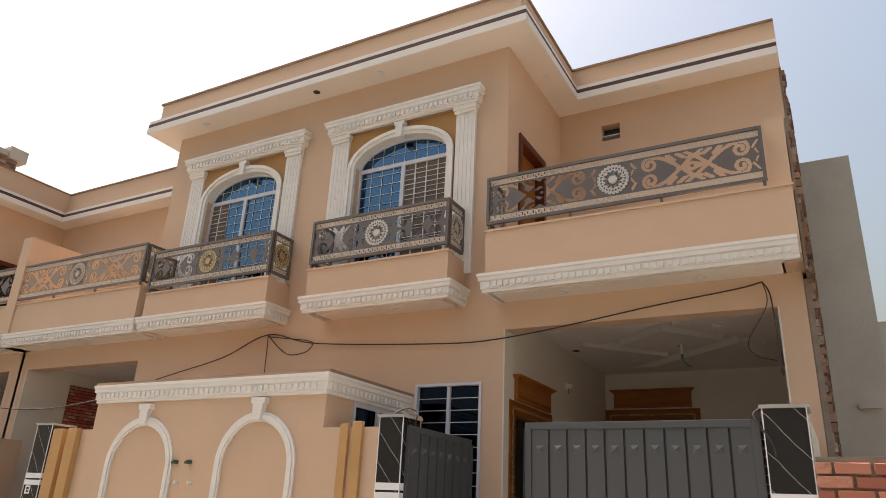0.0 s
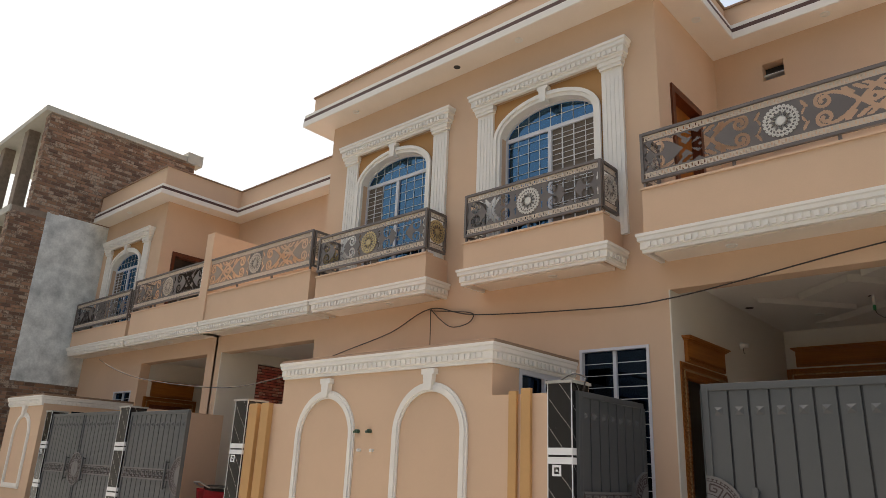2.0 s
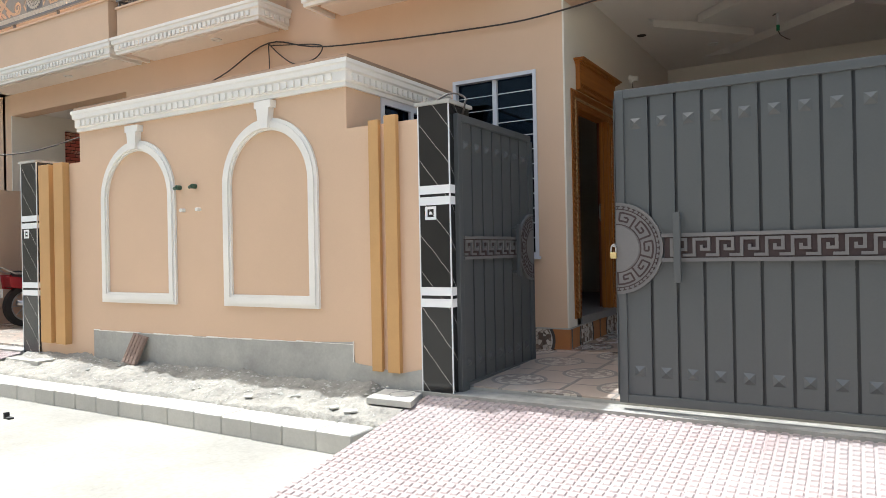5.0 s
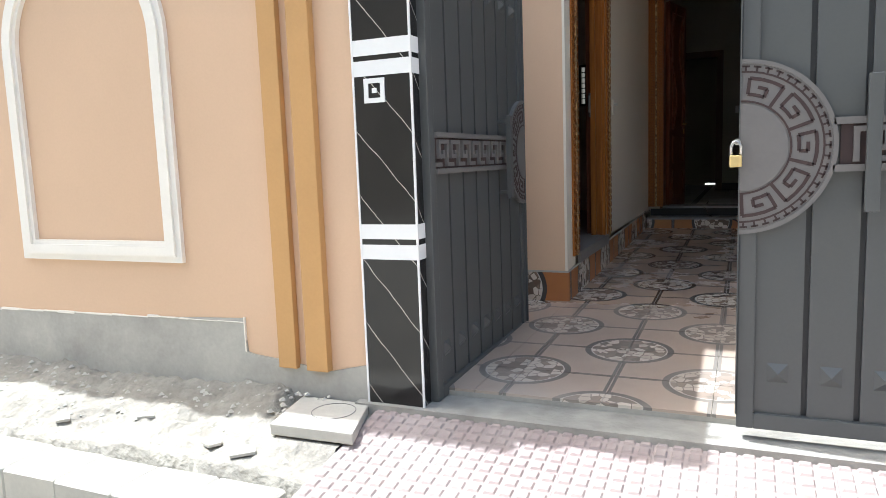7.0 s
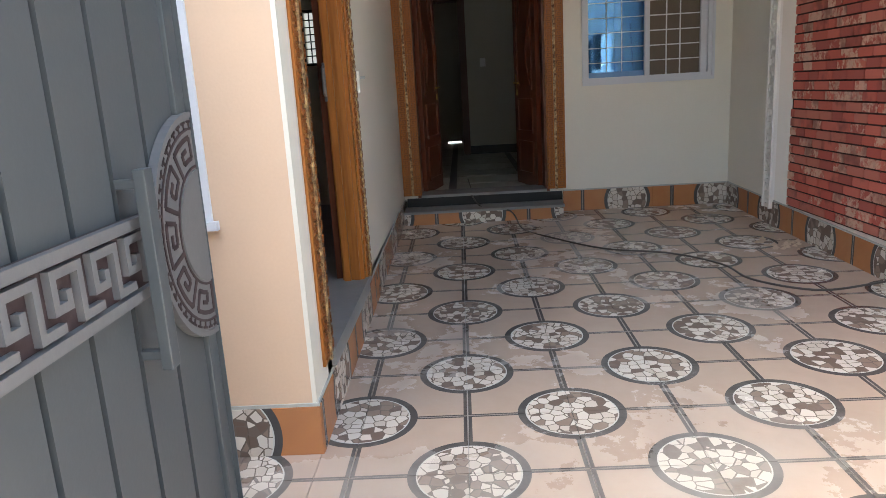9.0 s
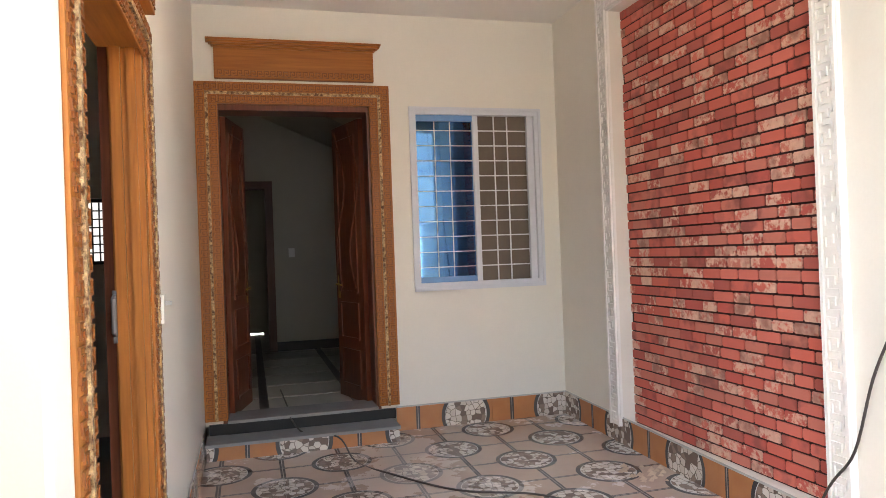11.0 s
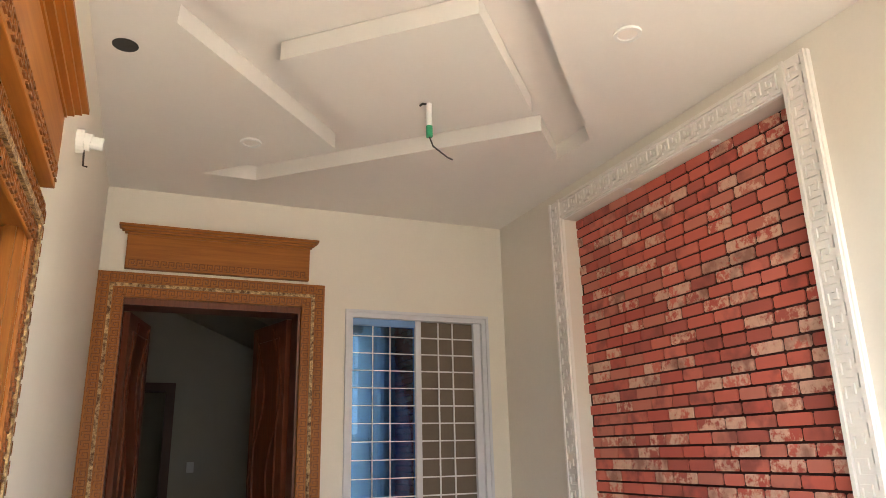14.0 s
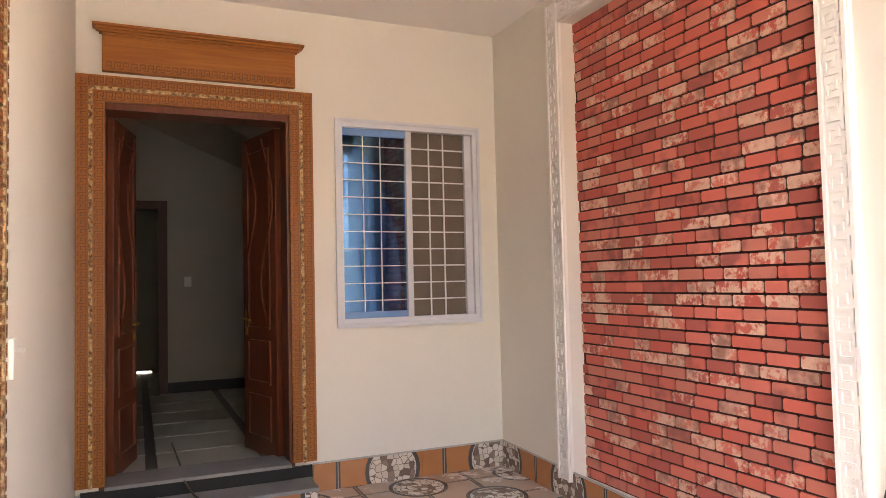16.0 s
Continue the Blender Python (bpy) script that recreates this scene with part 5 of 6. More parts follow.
def gate_leaf(width, place, base, label, z0=0.02, z1=1.965, zb=0.98):
    """A grey sheet-steel gate leaf. u runs from the free edge; depth grows towards the yard."""
    g = thing("gate_leaf", base, label, "gate", "gate leaves")

    def add(bm, a, b, d0, d1, c, d):
        vs = [bm.verts.new(place(u, y, v)) for y in (d0, d1) for v in (c, d) for u in (a, b)]
        for q in ((0, 2, 3, 1), (4, 5, 7, 6), (0, 1, 5, 4), (1, 3, 7, 5), (3, 2, 6, 7), (2, 0, 4, 6)):
            bm.faces.new([vs[k] for k in q])

    f = 0.055
    for a, b, c, d in ((0, f, z0, z1), (width - f, width, z0, z1), (f, width - f, z1 - f, z1), (f, width - f, z0, z0 + f)):
        bm = bmesh.new()
        add(bm, a, b, 0.0, 0.045, c, d)
        part("frame_bar", bm, GATE, g, bevel=0.004)
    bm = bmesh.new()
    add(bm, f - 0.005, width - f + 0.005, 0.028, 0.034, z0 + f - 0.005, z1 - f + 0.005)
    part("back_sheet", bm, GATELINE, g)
    n = round((width - 2 * f) / 0.157)
    p = (width - 2 * f) / n
    studs = []
    for k in range(n):
        a = f + k * p + (0.0 if k == 0 else 0.009)
        b = f + (k + 1) * p - (0.0 if k == n - 1 else 0.009)
        bm = bmesh.new()
        add(bm, a, b, 0.014, 0.029, z0 + f, z1 - f)
        part("panel", bm, GATE, g)
        studs.append((a + b) / 2)
    for u in studs:
        for v in (z0 + 0.20, z1 - 0.215):
            bm = bmesh.new()
            q = 0.033
            lo = [bm.verts.new(place(u + i * q, 0.0142, v + j * q)) for i, j in ((-1, -1), (1, -1), (1, 1), (-1, 1))]
            tip = bm.verts.new(place(u, -0.008, v))
            bm.faces.new(lo)
            for k in range(4):
                bm.faces.new((lo[k], lo[(k + 1) % 4], tip))
            part("stud", bm, GATE, g, "small pyramid stud")
    zb0, zb1, zm = zb - 0.085, zb + 0.085, zb
    bm = bmesh.new()
    add(bm, 0.29, width - f, 0.006, 0.0135, zb0, zb1)
    part("band_backing", bm, KEYBACK, g)
    bm = bmesh.new()
    add(bm, 0.27, width - f, -0.010, 0.006, zb0, zb0 + 0.022)
    add(bm, 0.27, width - f, -0.010, 0.006, zb1 - 0.022, zb1)
    key_strip(bm, 0.32, width - f, zb0 + 0.030, zb1 - 0.030, 0.017, -0.008, 0.006, place, 0.125)
    part("key_band", bm, KEYMETAL, g, "cut Greek key band")
    # half roundel at the free edge
    R = 0.285
    half = dict(start=-math.pi / 2, stop=math.pi / 2)
    bm = bmesh.new()
    disc(bm, (0.0, zm), R, -0.006, 0.012, place, 0.0, 28, **half)
    disc(bm, (0.0, zm), R, -0.010, -0.006, place, R - 0.014, 28, **half)
    disc(bm, (0.0, zm), R * 0.50, -0.010, -0.006, place, 0.0, 24, **half)
    plate = bm
    bm = bmesh.new()
    for r0 in (R * 0.53, R * 0.86):
        ribbon(bm, [(r0 * math.cos(t * math.pi / 24 - math.pi / 2), zm + r0 * math.sin(t * math.pi / 24 - math.pi / 2)) for t in range(25)], 0.006, -0.0085, -0.005, place)
    count = 5
    dt = math.pi / count
    for k in range(count):
        at = lambda r, s: (r * R * math.cos(-math.pi / 2 + (k + s) * dt), zm + r * R * math.sin(-math.pi / 2 + (k + s) * dt))
        for pts in ([at(0.53, 0.06), at(0.79, 0.06), at(0.79, 0.31), at(0.79, 0.56), at(0.79, 0.82), at(0.61, 0.82), at(0.61, 0.59), at(0.61, 0.36), at(0.70, 0.36), at(0.70, 0.6)],):
            for q, r in zip(pts, pts[1:]):
                ribbon(bm, [q, r], 0.011, -0.0083, -0.005, place)
        for s in (0.08, 0.29, 0.5, 0.71, 0.92):
            ribbon(bm, [at(0.86, s), at(0.93, s)], 0.006, -0.0083, -0.005, place)
            ribbon(bm, [at(0.92, s - 0.07), at(0.92, s + 0.07)], 0.006, -0.0083, -0.005, place)
    part("roundel_groove", bm, KEYBACK, g, "dark cut key grooves")
    bm = plate
    part("roundel", bm, KEYMETAL, g, "half roundel cut with a key pattern")
    bm = bmesh.new()
    add(bm, 0.355, 0.395, -0.055, -0.030, 0.77, 1.19)
    add(bm, 0.363, 0.387, -0.032, 0.014, 0.79, 0.81)
    add(bm, 0.363, 0.387, -0.032, 0.014, 1.15, 1.17)
    part("handle", bm, GATE, g, bevel=0.003)
    bm = bmesh.new()
    add(bm, -0.004, 0.0, -0.012, 0.05, z0 + 0.05, z1 - 0.05)
    part("edge_strip", bm, GATE, g)
    return g


gate_leaf(1.81, lambda u, d, v: (1.02 + u, -1.85 + d, v), (1.9, -1.85, 0.0), "grey steel gate leaf with key band and half roundel")
gate_leaf(1.28, lambda u, d, v: (-0.115 - d, -0.55 - u, v), (-0.115, -1.1, 0.0), "grey steel gate leaf standing open into the yard", z0=-0.02, z1=1.965, zb=1.005)
gate_leaf(1.90, lambda u, d, v: (-6.93 - u, -1.88 + d, v), (-7.9, -1.88, 0.0), "grey steel gate leaf of the neighbouring house", z1=1.95)
gate_leaf(1.53, lambda u, d, v: (-10.72 - u, -1.88 + d, v), (-11.5, -1.88, 0.0), "grey steel gate leaf of the far house, closed", z1=1.98)
gate_leaf(1.53, lambda u, d, v: (-10.72 + u, -1.88 + d, v), (-10.0, -1.88, 0.0), "grey steel gate leaf of the far house, closed", z1=1.98)

lock = thing("padlock", (1.005, -1.875, 0.9), "small brass padlock hanging on the gate edge", "padlock")
part("body", boxes((0.988, 1.026, -1.887, -1.869, 0.918, 0.957)), PALEBRASS, lock, bevel=0.004)
bm = bmesh.new()
tube(bm, [(0.992, -1.878, 0.95), (0.992, -1.878, 0.985), (0.999, -1.878, 0.999), (1.007, -1.878, 1.003), (1.015, -1.878, 0.999), (1.022, -1.878, 0.985), (1.022, -1.878, 0.95)], 0.005, 8)
part("shackle", bm, STEEL, lock, smooth=True)
bm = bmesh.new()
disc(bm, (1.01, 1.0), 0.011, -0.022, 0.0, flatxz(-1.86), 0.005, 12)
part("hasp", bm, STEEL, lock)
latch = thing("gate_latch", (-0.11, -0.54, 0.98), "steel ring latch on the open gate leaf", "latch")
bm = bmesh.new()
disc(bm, (-0.525, 0.985), 0.022, -0.006, 0.006, flatyz(-0.13), 0.011, 14)
part("ring", bm, STEEL, latch)

# paving slabs, loose pieces
for poly, cx, cy, z in (([(-0.669, -2.23), (-0.302, -2.219), (-0.405, -1.905), (-0.735, -1.905)], -0.50, -2.03, -0.03), ([(-5.45, -2.18), (-4.85, -2.18), (-4.85, -1.96), (-5.45, -1.96)], -5.15, -2.07, -0.055)):
    s_ = thing("cover_slab", (cx, cy, z - 0.05), "flat pale concrete cover slab with a round mark", "slab", "cover slabs")
    part("slab", prisms((poly, 2, z - 0.045, z)), KERBM, s_, bevel=0.004)
    bm = bmesh.new()
    disc(bm, (0, 0), 0.092, 0.0, 0.002, lambda u, d, v: (cx + u, cy + v, z + d), 0.089, 32)
    part("round_mark", bm, GREYST, s_)
lt = thing("loose_paver", (-3.62, -1.93, 0.0), "spare studded brown paver leaning on the wall", "paver")
bm = boxes((-3.74, -3.53, -0.012, 0.012, 0.0, 0.29))
for i in range(4):
    for j in range(6):
        box(bm, -3.725 + i * 0.05, -3.69 + i * 0.05, -0.019, -0.012, 0.012 + j * 0.046, 0.046 + j * 0.046)
bmesh.ops.rotate(bm, cent=(-3.62, 0, 0), matrix=Matrix.Rotation(radians(-22), 3, "X") @ Matrix.Rotation(radians(8), 3, "Y"), verts=bm.verts)
bmesh.ops.translate(bm, verts=bm.verts, vec=(0, YW - 0.13, -0.03))
part("paver", bm, mat("brown_paver", (0.26, 0.18, 0.14), 0.85, vary=0.1), lt)
rng = random.Random(5)
for k in range(5):
    x, y = (-0.90, -0.74, -1.35, -1.75, -2.3)[k], (-2.30, -2.32, -2.2, -2.3, -2.15)[k]
    sh = thing("tile_shard", (x, y, -0.1), "broken pale tile shard lying on the soil", "shard", "tile shards")
    bm = bmesh.new()
    n = rng.randint(3, 5)
    r = rng.uniform(0.03, 0.075)
    zz = -0.145 + 0.135 * (y + 2.40) / 0.54 + 0.012
    prism(bm, [(x + r * math.cos(2 * math.pi * q / n + rng.uniform(-0.3, 0.3)), y + r * math.sin(2 * math.pi * q / n)) for q in range(n)], 2, zz - 0.008, zz + 0.004)
    part("shard", bm, KERBM, sh)
bm = bmesh.new()
for k in range(900):
    x, y = rng.uniform(-5.4, -0.5), rng.uniform(-2.38, -1.9)
    z = -0.145 + 0.135 * (y + 2.40) / 0.54 + 0.03 * noise.noise((x * 3, y * 3, 1)) + 0.022 * noise.noise((x * 11, y * 11, 5))
    r = rng.choice((0.005, 0.007, 0.01, 0.013, 0.02))
    vs = [bm.verts.new((x + r * a, y + r * b, z + r * c * 0.6)) for a, b, c in ((1, 0, 0), (0, 1, 0), (-1, 0.1, 0), (0.1, -1, 0), (0.1, 0.1, 1))]
    for q in range(4):
        bm.faces.new((vs[q], vs[(q + 1) % 4], vs[4]))
tagged(part("pebbles", bm, KERBM), "small stones and clods scattered on the soil", "rubble", "", "stuff")

scrap = thing("road_scrap", (-3.59, -3.12, -0.30), "small dark bent scrap lying on the street", "debris")
part("bent_strip", prisms(([(-3.63, -0.30), (-3.55, -0.30), (-3.55, -0.285), (-3.612, -0.285), (-3.615, -0.25), (-3.632, -0.25)], 1, -3.14, -3.10)), TYRE, scrap)

# ---- carved wooden doors ----
raised(True)
def carved_frame(name, place, w, z0, z1, top0, top1, label, wood_level, wide=0.165, near=0.165, out=0.035):
    """A door surround on a wall: carved jambs and lintel with a gilt bead, and a moulded panel above.
    place maps (along the wall, out of the wall, height) into the world."""
    d = thing(name, place(w / 2, 0, z0), label, "door frame")

    def add(bm, a, b, o0, o1, c, e):
        vs = [bm.verts.new(place(u, o, v)) for o in (o0, o1) for v in (c, e) for u in (a, b)]
        for q in ((0, 2, 3, 1), (4, 5, 7, 6), (0, 1, 5, 4), (1, 3, 7, 5), (3, 2, 6, 7), (2, 0, 4, 6)):
            bm.faces.new([vs[k] for k in q])

    for a, e in ((0.0, near), (w - wide, w)):
        bm = bmesh.new()
        add(bm, a, e, 0.0, out, z0, z1)
        part("jamb", bm, WOODV, d, bevel=0.004)
    bm = bmesh.new()
    add(bm, near, w - wide, 0.0, out, z1 - wide, z1)
    part("lintel", bm, wood_level, d, bevel=0.004)
    # gilt bead
    g0 = 0.075
    for a, b, c, e in ((g0, g0 + 0.022, z0, z1 - g0), (w - g0 - 0.022, w - g0, z0, z1 - g0), (g0 + 0.022, w - g0 - 0.022, z1 - g0 - 0.022, z1 - g0)):
        bm = bmesh.new()
        add(bm, a, b, out, out + 0.011, c, e)
        part("gilt_bead", bm, GILT, d, "gilded carved bead")
    # shallow key carving either side of the bead
    bm = bmesh.new()
    up = lambda u, o, v: place(v, out + 0.002 - o, u)
    for v0 in (0.014, 0.106, w - 0.067, w - 0.159):
        if v0 == 0.106 and near < 0.16:
            continue
        key_strip(bm, z0 + 0.02, z1 - 0.12 if v0 in (0.106, w - 0.159) else z1 - 0.02, v0, v0 + 0.05, 0.005, -0.004, 0.003, up, 0.052)
    acr = lambda u, o, v: place(u, out + 0.002 - o, v)
    key_strip(bm, 0.07, w - 0.07, z1 - 0.066, z1 - 0.016, 0.006, -0.004, 0.003, acr, 0.052)
    key_strip(bm, 0.12, w - 0.12, z1 - 0.158, z1 - 0.108, 0.006, -0.004, 0.003, acr, 0.052)
    part("key_carving", bm, WOODD, d)
    # moulded panel above
    bm = bmesh.new()
    a, b = 0.15, w - 0.12
    add(bm, a, b, 0.0, 0.045, top0, top1 - 0.06)
    part("head_panel", bm, wood_level, d, bevel=0.004)
    bm = bmesh.new()
    for k in range(4):
        o = 0.05 + 0.018 * k
        add(bm, a - 0.018 * k, b + 0.018 * k, 0.0, o, top1 - 0.06 + 0.015 * k, top1 - 0.045 + 0.015 * k)
    part("head_moulding", bm, wood_level, d)
    bm = bmesh.new()
    key_strip(bm, a + 0.02, b - 0.02, top0 + 0.015, top0 + 0.06, 0.006, -0.003, 0.003, lambda u, o, v: place(u, 0.047 - o, v), 0.05)
    part("head_carving", bm, WOODD, d)
    return d


carved_frame("door_frame", lambda u, o, v: (u, YB - o, v), 1.485, 0.24, 2.80, 2.825, 3.115, "honey wood door surround with gilt bead and carved keys", WOODX)
carved_frame("door_frame", lambda u, o, v: (o, 0.145 + u, v), 1.40, 0.20, 2.385, 2.395, 2.69, "honey wood side door surround with carved moulded head", WOODY, out=0.012)
carved_frame("door_frame", lambda u, o, v: (-12.82 + o, 0.17 + u, v), 1.33, 0.20, 2.45, 2.46, 2.83, "brown wood side door surround in the far porch", WOODY)
fd = thing("side_door", (-12.8, 0.83, 0.2), "brown wooden side door of the far porch, closed", "door")
part("leaf", boxes((-12.82, -12.806, 0.335, 1.335, 0.2, 2.285)), MAHOG, fd)

# linings and leaves
dl = thing("door_lining", (0.7, YB + 0.1, 0.2), "honey wood lining inside the main doorway", "door lining")
part("jamb", boxes((0.13, 0.168, YB - 0.003, YB + 0.22, 0.21, 2.65)), MAHOG, dl)
part("jamb", boxes((1.302, 1.34, YB - 0.003, YB + 0.22, 0.21, 2.65)), MAHOG, dl)
part("head", boxes((0.168, 1.302, YB - 0.003, YB + 0.22, 2.59, 2.65)), MAHOG, dl)


def door_leaf(hinge, angle, w, h, sgn, label):
    """A panelled mahogany leaf with a serpentine carved moulding. u runs from the hinge."""
    d = thing("door_leaf", hinge, label, "door", "main door leaves")
    c, s = math.cos(radians(angle)), math.sin(radians(angle))
    H = Vector(hinge)
    pl = lambda u, o, v: (H.x + c * u - s * o, H.y + s * u + c * o, H.z + v)

    def add(bm, a, b, o0, o1, q, e):
        vs = [bm.verts.new(pl(u, o, v)) for o in (o0, o1) for v in (q, e) for u in (a, b)]
        for k in ((0, 2, 3, 1), (4, 5, 7, 6), (0, 1, 5, 4), (1, 3, 7, 5), (3, 2, 6, 7), (2, 0, 4, 6)):
            bm.faces.new([vs[j] for j in k])

    bm = bmesh.new()
    add(bm, 0, w, -0.022, 0.022, 0, h)
    part("leaf", bm, MAHOG, d, bevel=0.004)
    for o in (-0.026, 0.026):
        lo, hi = sorted((o - 0.008, o + 0.008))
        bm = bmesh.new()
        m_ = w / 2
        for z0, z1 in ((0.12, 0.42), (0.52, 0.82)):
            ribbon(bm, [(0.10, z0), (w - 0.10, z0), (w - 0.10, z1), (0.10, z1), (0.10, z0)], 0.022, lo, hi, pl)
        for k in (-1, 1):
            ribbon(bm, [(m_ + k * 0.14 + 0.10 * math.sin(q * 0.55), 0.95 + q * 0.105) for q in range(14)], 0.020, lo, hi, pl)
        ribbon(bm, [(0.10, 0.92), (w - 0.10, 0.92), (w - 0.10, h - 0.12), (0.10, h - 0.12), (0.10, 0.92)], 0.020, lo, hi, pl)
        part("carved_moulding", bm, MAHOG, d)
    bm = bmesh.new()
    for o in (-0.05, 0.05):
        tube(bm, [pl(w - 0.06, o * 0.4, 0.98), pl(w - 0.06, o, 0.98), pl(w - 0.17, o, 0.975)], 0.009, 8)
        add(bm, w - 0.08, w - 0.04, min(o * 0.5, o * 0.42), max(o * 0.5, o * 0.42), 0.86, 1.06)
    part("door_handle", bm, BRASS, d, "aged brass lever handle")
    return d


door_leaf((0.19, YB + 0.20, 0.22), 76, 0.56, 2.36, 1, "carved mahogany door leaf swung open inwards")
door_leaf((1.28, YB + 0.20, 0.22), 106, 0.56, 2.36, -1, "carved mahogany door leaf swung open inwards")

sd = thing("side_door", (-0.1, 0.85, 0.2), "honey wood side door lining and leaf, ajar", "door")
part("jamb", boxes((-0.115, 0.0, DY1 - 0.05, DY1, 0.21, 2.30), (-0.105, -0.07, DY1 - 0.07, DY1 - 0.05, 0.21, 2.30), (-0.05, -0.02, DY1 - 0.062, DY1 - 0.05, 0.21, 2.30)), WOODV, sd)
part("jamb", boxes((-0.15, 0.0, DY0, DY0 + 0.02, 0.21, 2.30)), WOODV, sd)
part("head", boxes((-0.15, 0.0, DY0 + 0.02, DY1 - 0.05, 2.24, 2.30)), WOODY, sd)
part("threshold", boxes((-0.25, 0.02, DY0, DY1, 0.14, 0.214)), GREYST, sd, "grey stone threshold")
part("leaf", boxes((-0.151, -0.116, DY1 - 0.03, DY1 + 0.80, 0.22, 2.28)), MAHOG, sd)
bm = boxes((-0.118, -0.106, DY1 - 0.084, DY1 - 0.07, 1.16, 1.35))
tube(bm, [(-0.112, DY1 - 0.08, 1.33), (-0.112, DY1 - 0.105, 1.32), (-0.112, DY1 - 0.105, 1.20), (-0.112, DY1 - 0.08, 1.19)], 0.008, 8)
part("door_handle", bm, RAILM, sd, "dark metal pull handle")

# bright rear window of the drawing room
rwin = thing("window_7", (-1.03, YB + 0.1, 1.45), "bright rear window with a black square grille", "window", kind="structure")
part("window_frame", boxes((-0.81, -0.57, YB + 0.05, YB + 0.09, 1.45, 1.475), (-0.81, -0.57, YB + 0.05, YB + 0.09, 1.905, 1.93), (-0.81, -0.79, YB + 0.05, YB + 0.09, 1.475, 1.905), (-0.595, -0.57, YB + 0.05, YB + 0.09, 1.475, 1.905)), BLACKST, rwin)
bm = bmesh.new()
grille(bm, -0.79, -0.595, YB + 0.07, 1.475, 1.905, 3, 6, 0.005)
part("grille", bm, BLACKST, rwin)
slab("backdrop_daylight", boxes((-0.9, -0.47, YB + 0.26, YB + 0.27, 1.35, 2.03)), DAYLIGHT, "plain daylight beyond the rear window", "backdrop")

# steps before the main door
st = thing("door_steps", (0.72, YB - 0.15, 0.0), "two low stone steps, black and grey, before the door", "steps")
part("lower_step", boxes((0.02, 1.42, YB - 0.30, YB - 0.012, -0.02, 0.115)), SKIRT, st)
part("lower_tread", boxes((0.015, 1.43, YB - 0.315, YB - 0.012, 0.115, 0.137)), GREYST, st)
part("riser", boxes((0.16, 1.31, YB - 0.045, YB + 0.10, 0.137, 0.222)), BLACKST, st, "polished black riser")
part("riser_wide", boxes((0.03, 1.45, YB - 0.035, YB - 0.012, 0.137, 0.215)), BLACKST, st)
part("sill", boxes((0.165, 1.305, YB - 0.07, YB + 0.26, 0.222, 0.244)), GREYST, st, "grey stone sill")

# ---- brick niche with carved frame ----
nf = thing("niche_frame", (XR, 2.1, 0.16), "white raised frame with a running Greek key", "frame")
fw = 0.15
for y0, y1 in ((NY0 - fw, NY0), (NY1, NY1 + fw)):
    part("upright", boxes((XR - 0.022, XR + 0.004, y0, y1, 0.13, NZ + fw)), WHITE, nf, bevel=0.004)
    for q in (y0 + 0.008, y1 - 0.026):
        part("bead", boxes((XR - 0.036, XR - 0.022, q, q + 0.018, 0.13, NZ + fw)), WHITE, nf)
part("head", boxes((XR - 0.022, XR + 0.004, NY0, NY1, NZ, NZ + fw)), WHITE, nf, bevel=0.004)
for q in (NZ + 0.008, NZ + fw - 0.026):
    part("bead", boxes((XR - 0.036, XR - 0.022, NY0, NY1, q, q + 0.018)), WHITE, nf)
for y0 in (NY0 - fw, NY1):
    bm = bmesh.new()
    key_strip(bm, 0.15, NZ + fw - 0.02, y0 + 0.035, y0 + fw - 0.035, 0.013, -0.010, 0.0, lambda u, d, v: (XR - 0.022 + d, v, u), 0.095)
    part("key_relief", bm, WHITE, nf)
bm = bmesh.new()
key_strip(bm, NY0 + 0.02, NY1 - 0.02, NZ + 0.035, NZ + fw - 0.035, 0.013, -0.010, 0.0, lambda u, d, v: (XR - 0.022 + d, u, v), 0.095)
part("key_relief", bm, WHITE, nf)


def brick_row_wall(parent, x, sgn, y0, y1, z0, z1, pitch, length, gap, depth, material, loose, near):
    """Bricks in running bond on a face x = const; sgn: the way that the face looks."""
    rows_ = round((z1 - z0) / pitch)
    pitch = (z1 - z0) / rows_
    meshes = {}
    rest = bmesh.new()
    r = random.Random(11)
    for j in range(rows_):
        y = y0 - (length * 0.5 if j % 2 else 0.0) - r.uniform(0, 0.06)
        while y < y1 - 0.02:
            a, b = max(y, y0), min(y + length - gap + r.choice((0, -0.03, 0.0, 0.015, -0.015, -0.05)), y1)
            step = (b - y) + gap
            if b - a > 0.03 and (a + b) / 2 > near:
                xa = x + sgn * r.uniform(0, loose)
                box(rest, min(xa, xa + sgn * depth), max(xa, xa + sgn * depth), a, b, z0 + j * pitch + gap / 2, z0 + (j + 1) * pitch - gap / 2)
            elif b - a > 0.03:
                key = round((b - a) * 50)
                if key not in meshes:
                    bm = boxes((0, sgn * 1.0 * depth, -key / 100, key / 100, gap / 2, pitch - gap / 2))
                    bmesh.ops.recalc_face_normals(bm, faces=bm.faces)
                    bmesh.ops.bevel(bm, geom=[e for e in bm.edges if abs((e.verts[0].co - e.verts[1].co).x) > 0.001], offset=0.005, segments=2, affect="EDGES")
                    me = bpy.data.meshes.new("brick")
                    bm.to_mesh(me)
                    bm.free()
                    me.materials.append(material)
                    meshes[key] = me
                ob = new("brick", meshes[key])
                ob.parent = parent
                ob.location = Vector((x + sgn * r.uniform(0, loose), (a + b) / 2, z0 + j * pitch)) - BASE[parent]
                ob.scale = (1, (b - a) / (key / 50), 1)
            y += step
    tagged(part("far_bricks", rest, material, parent), kind="stuff")


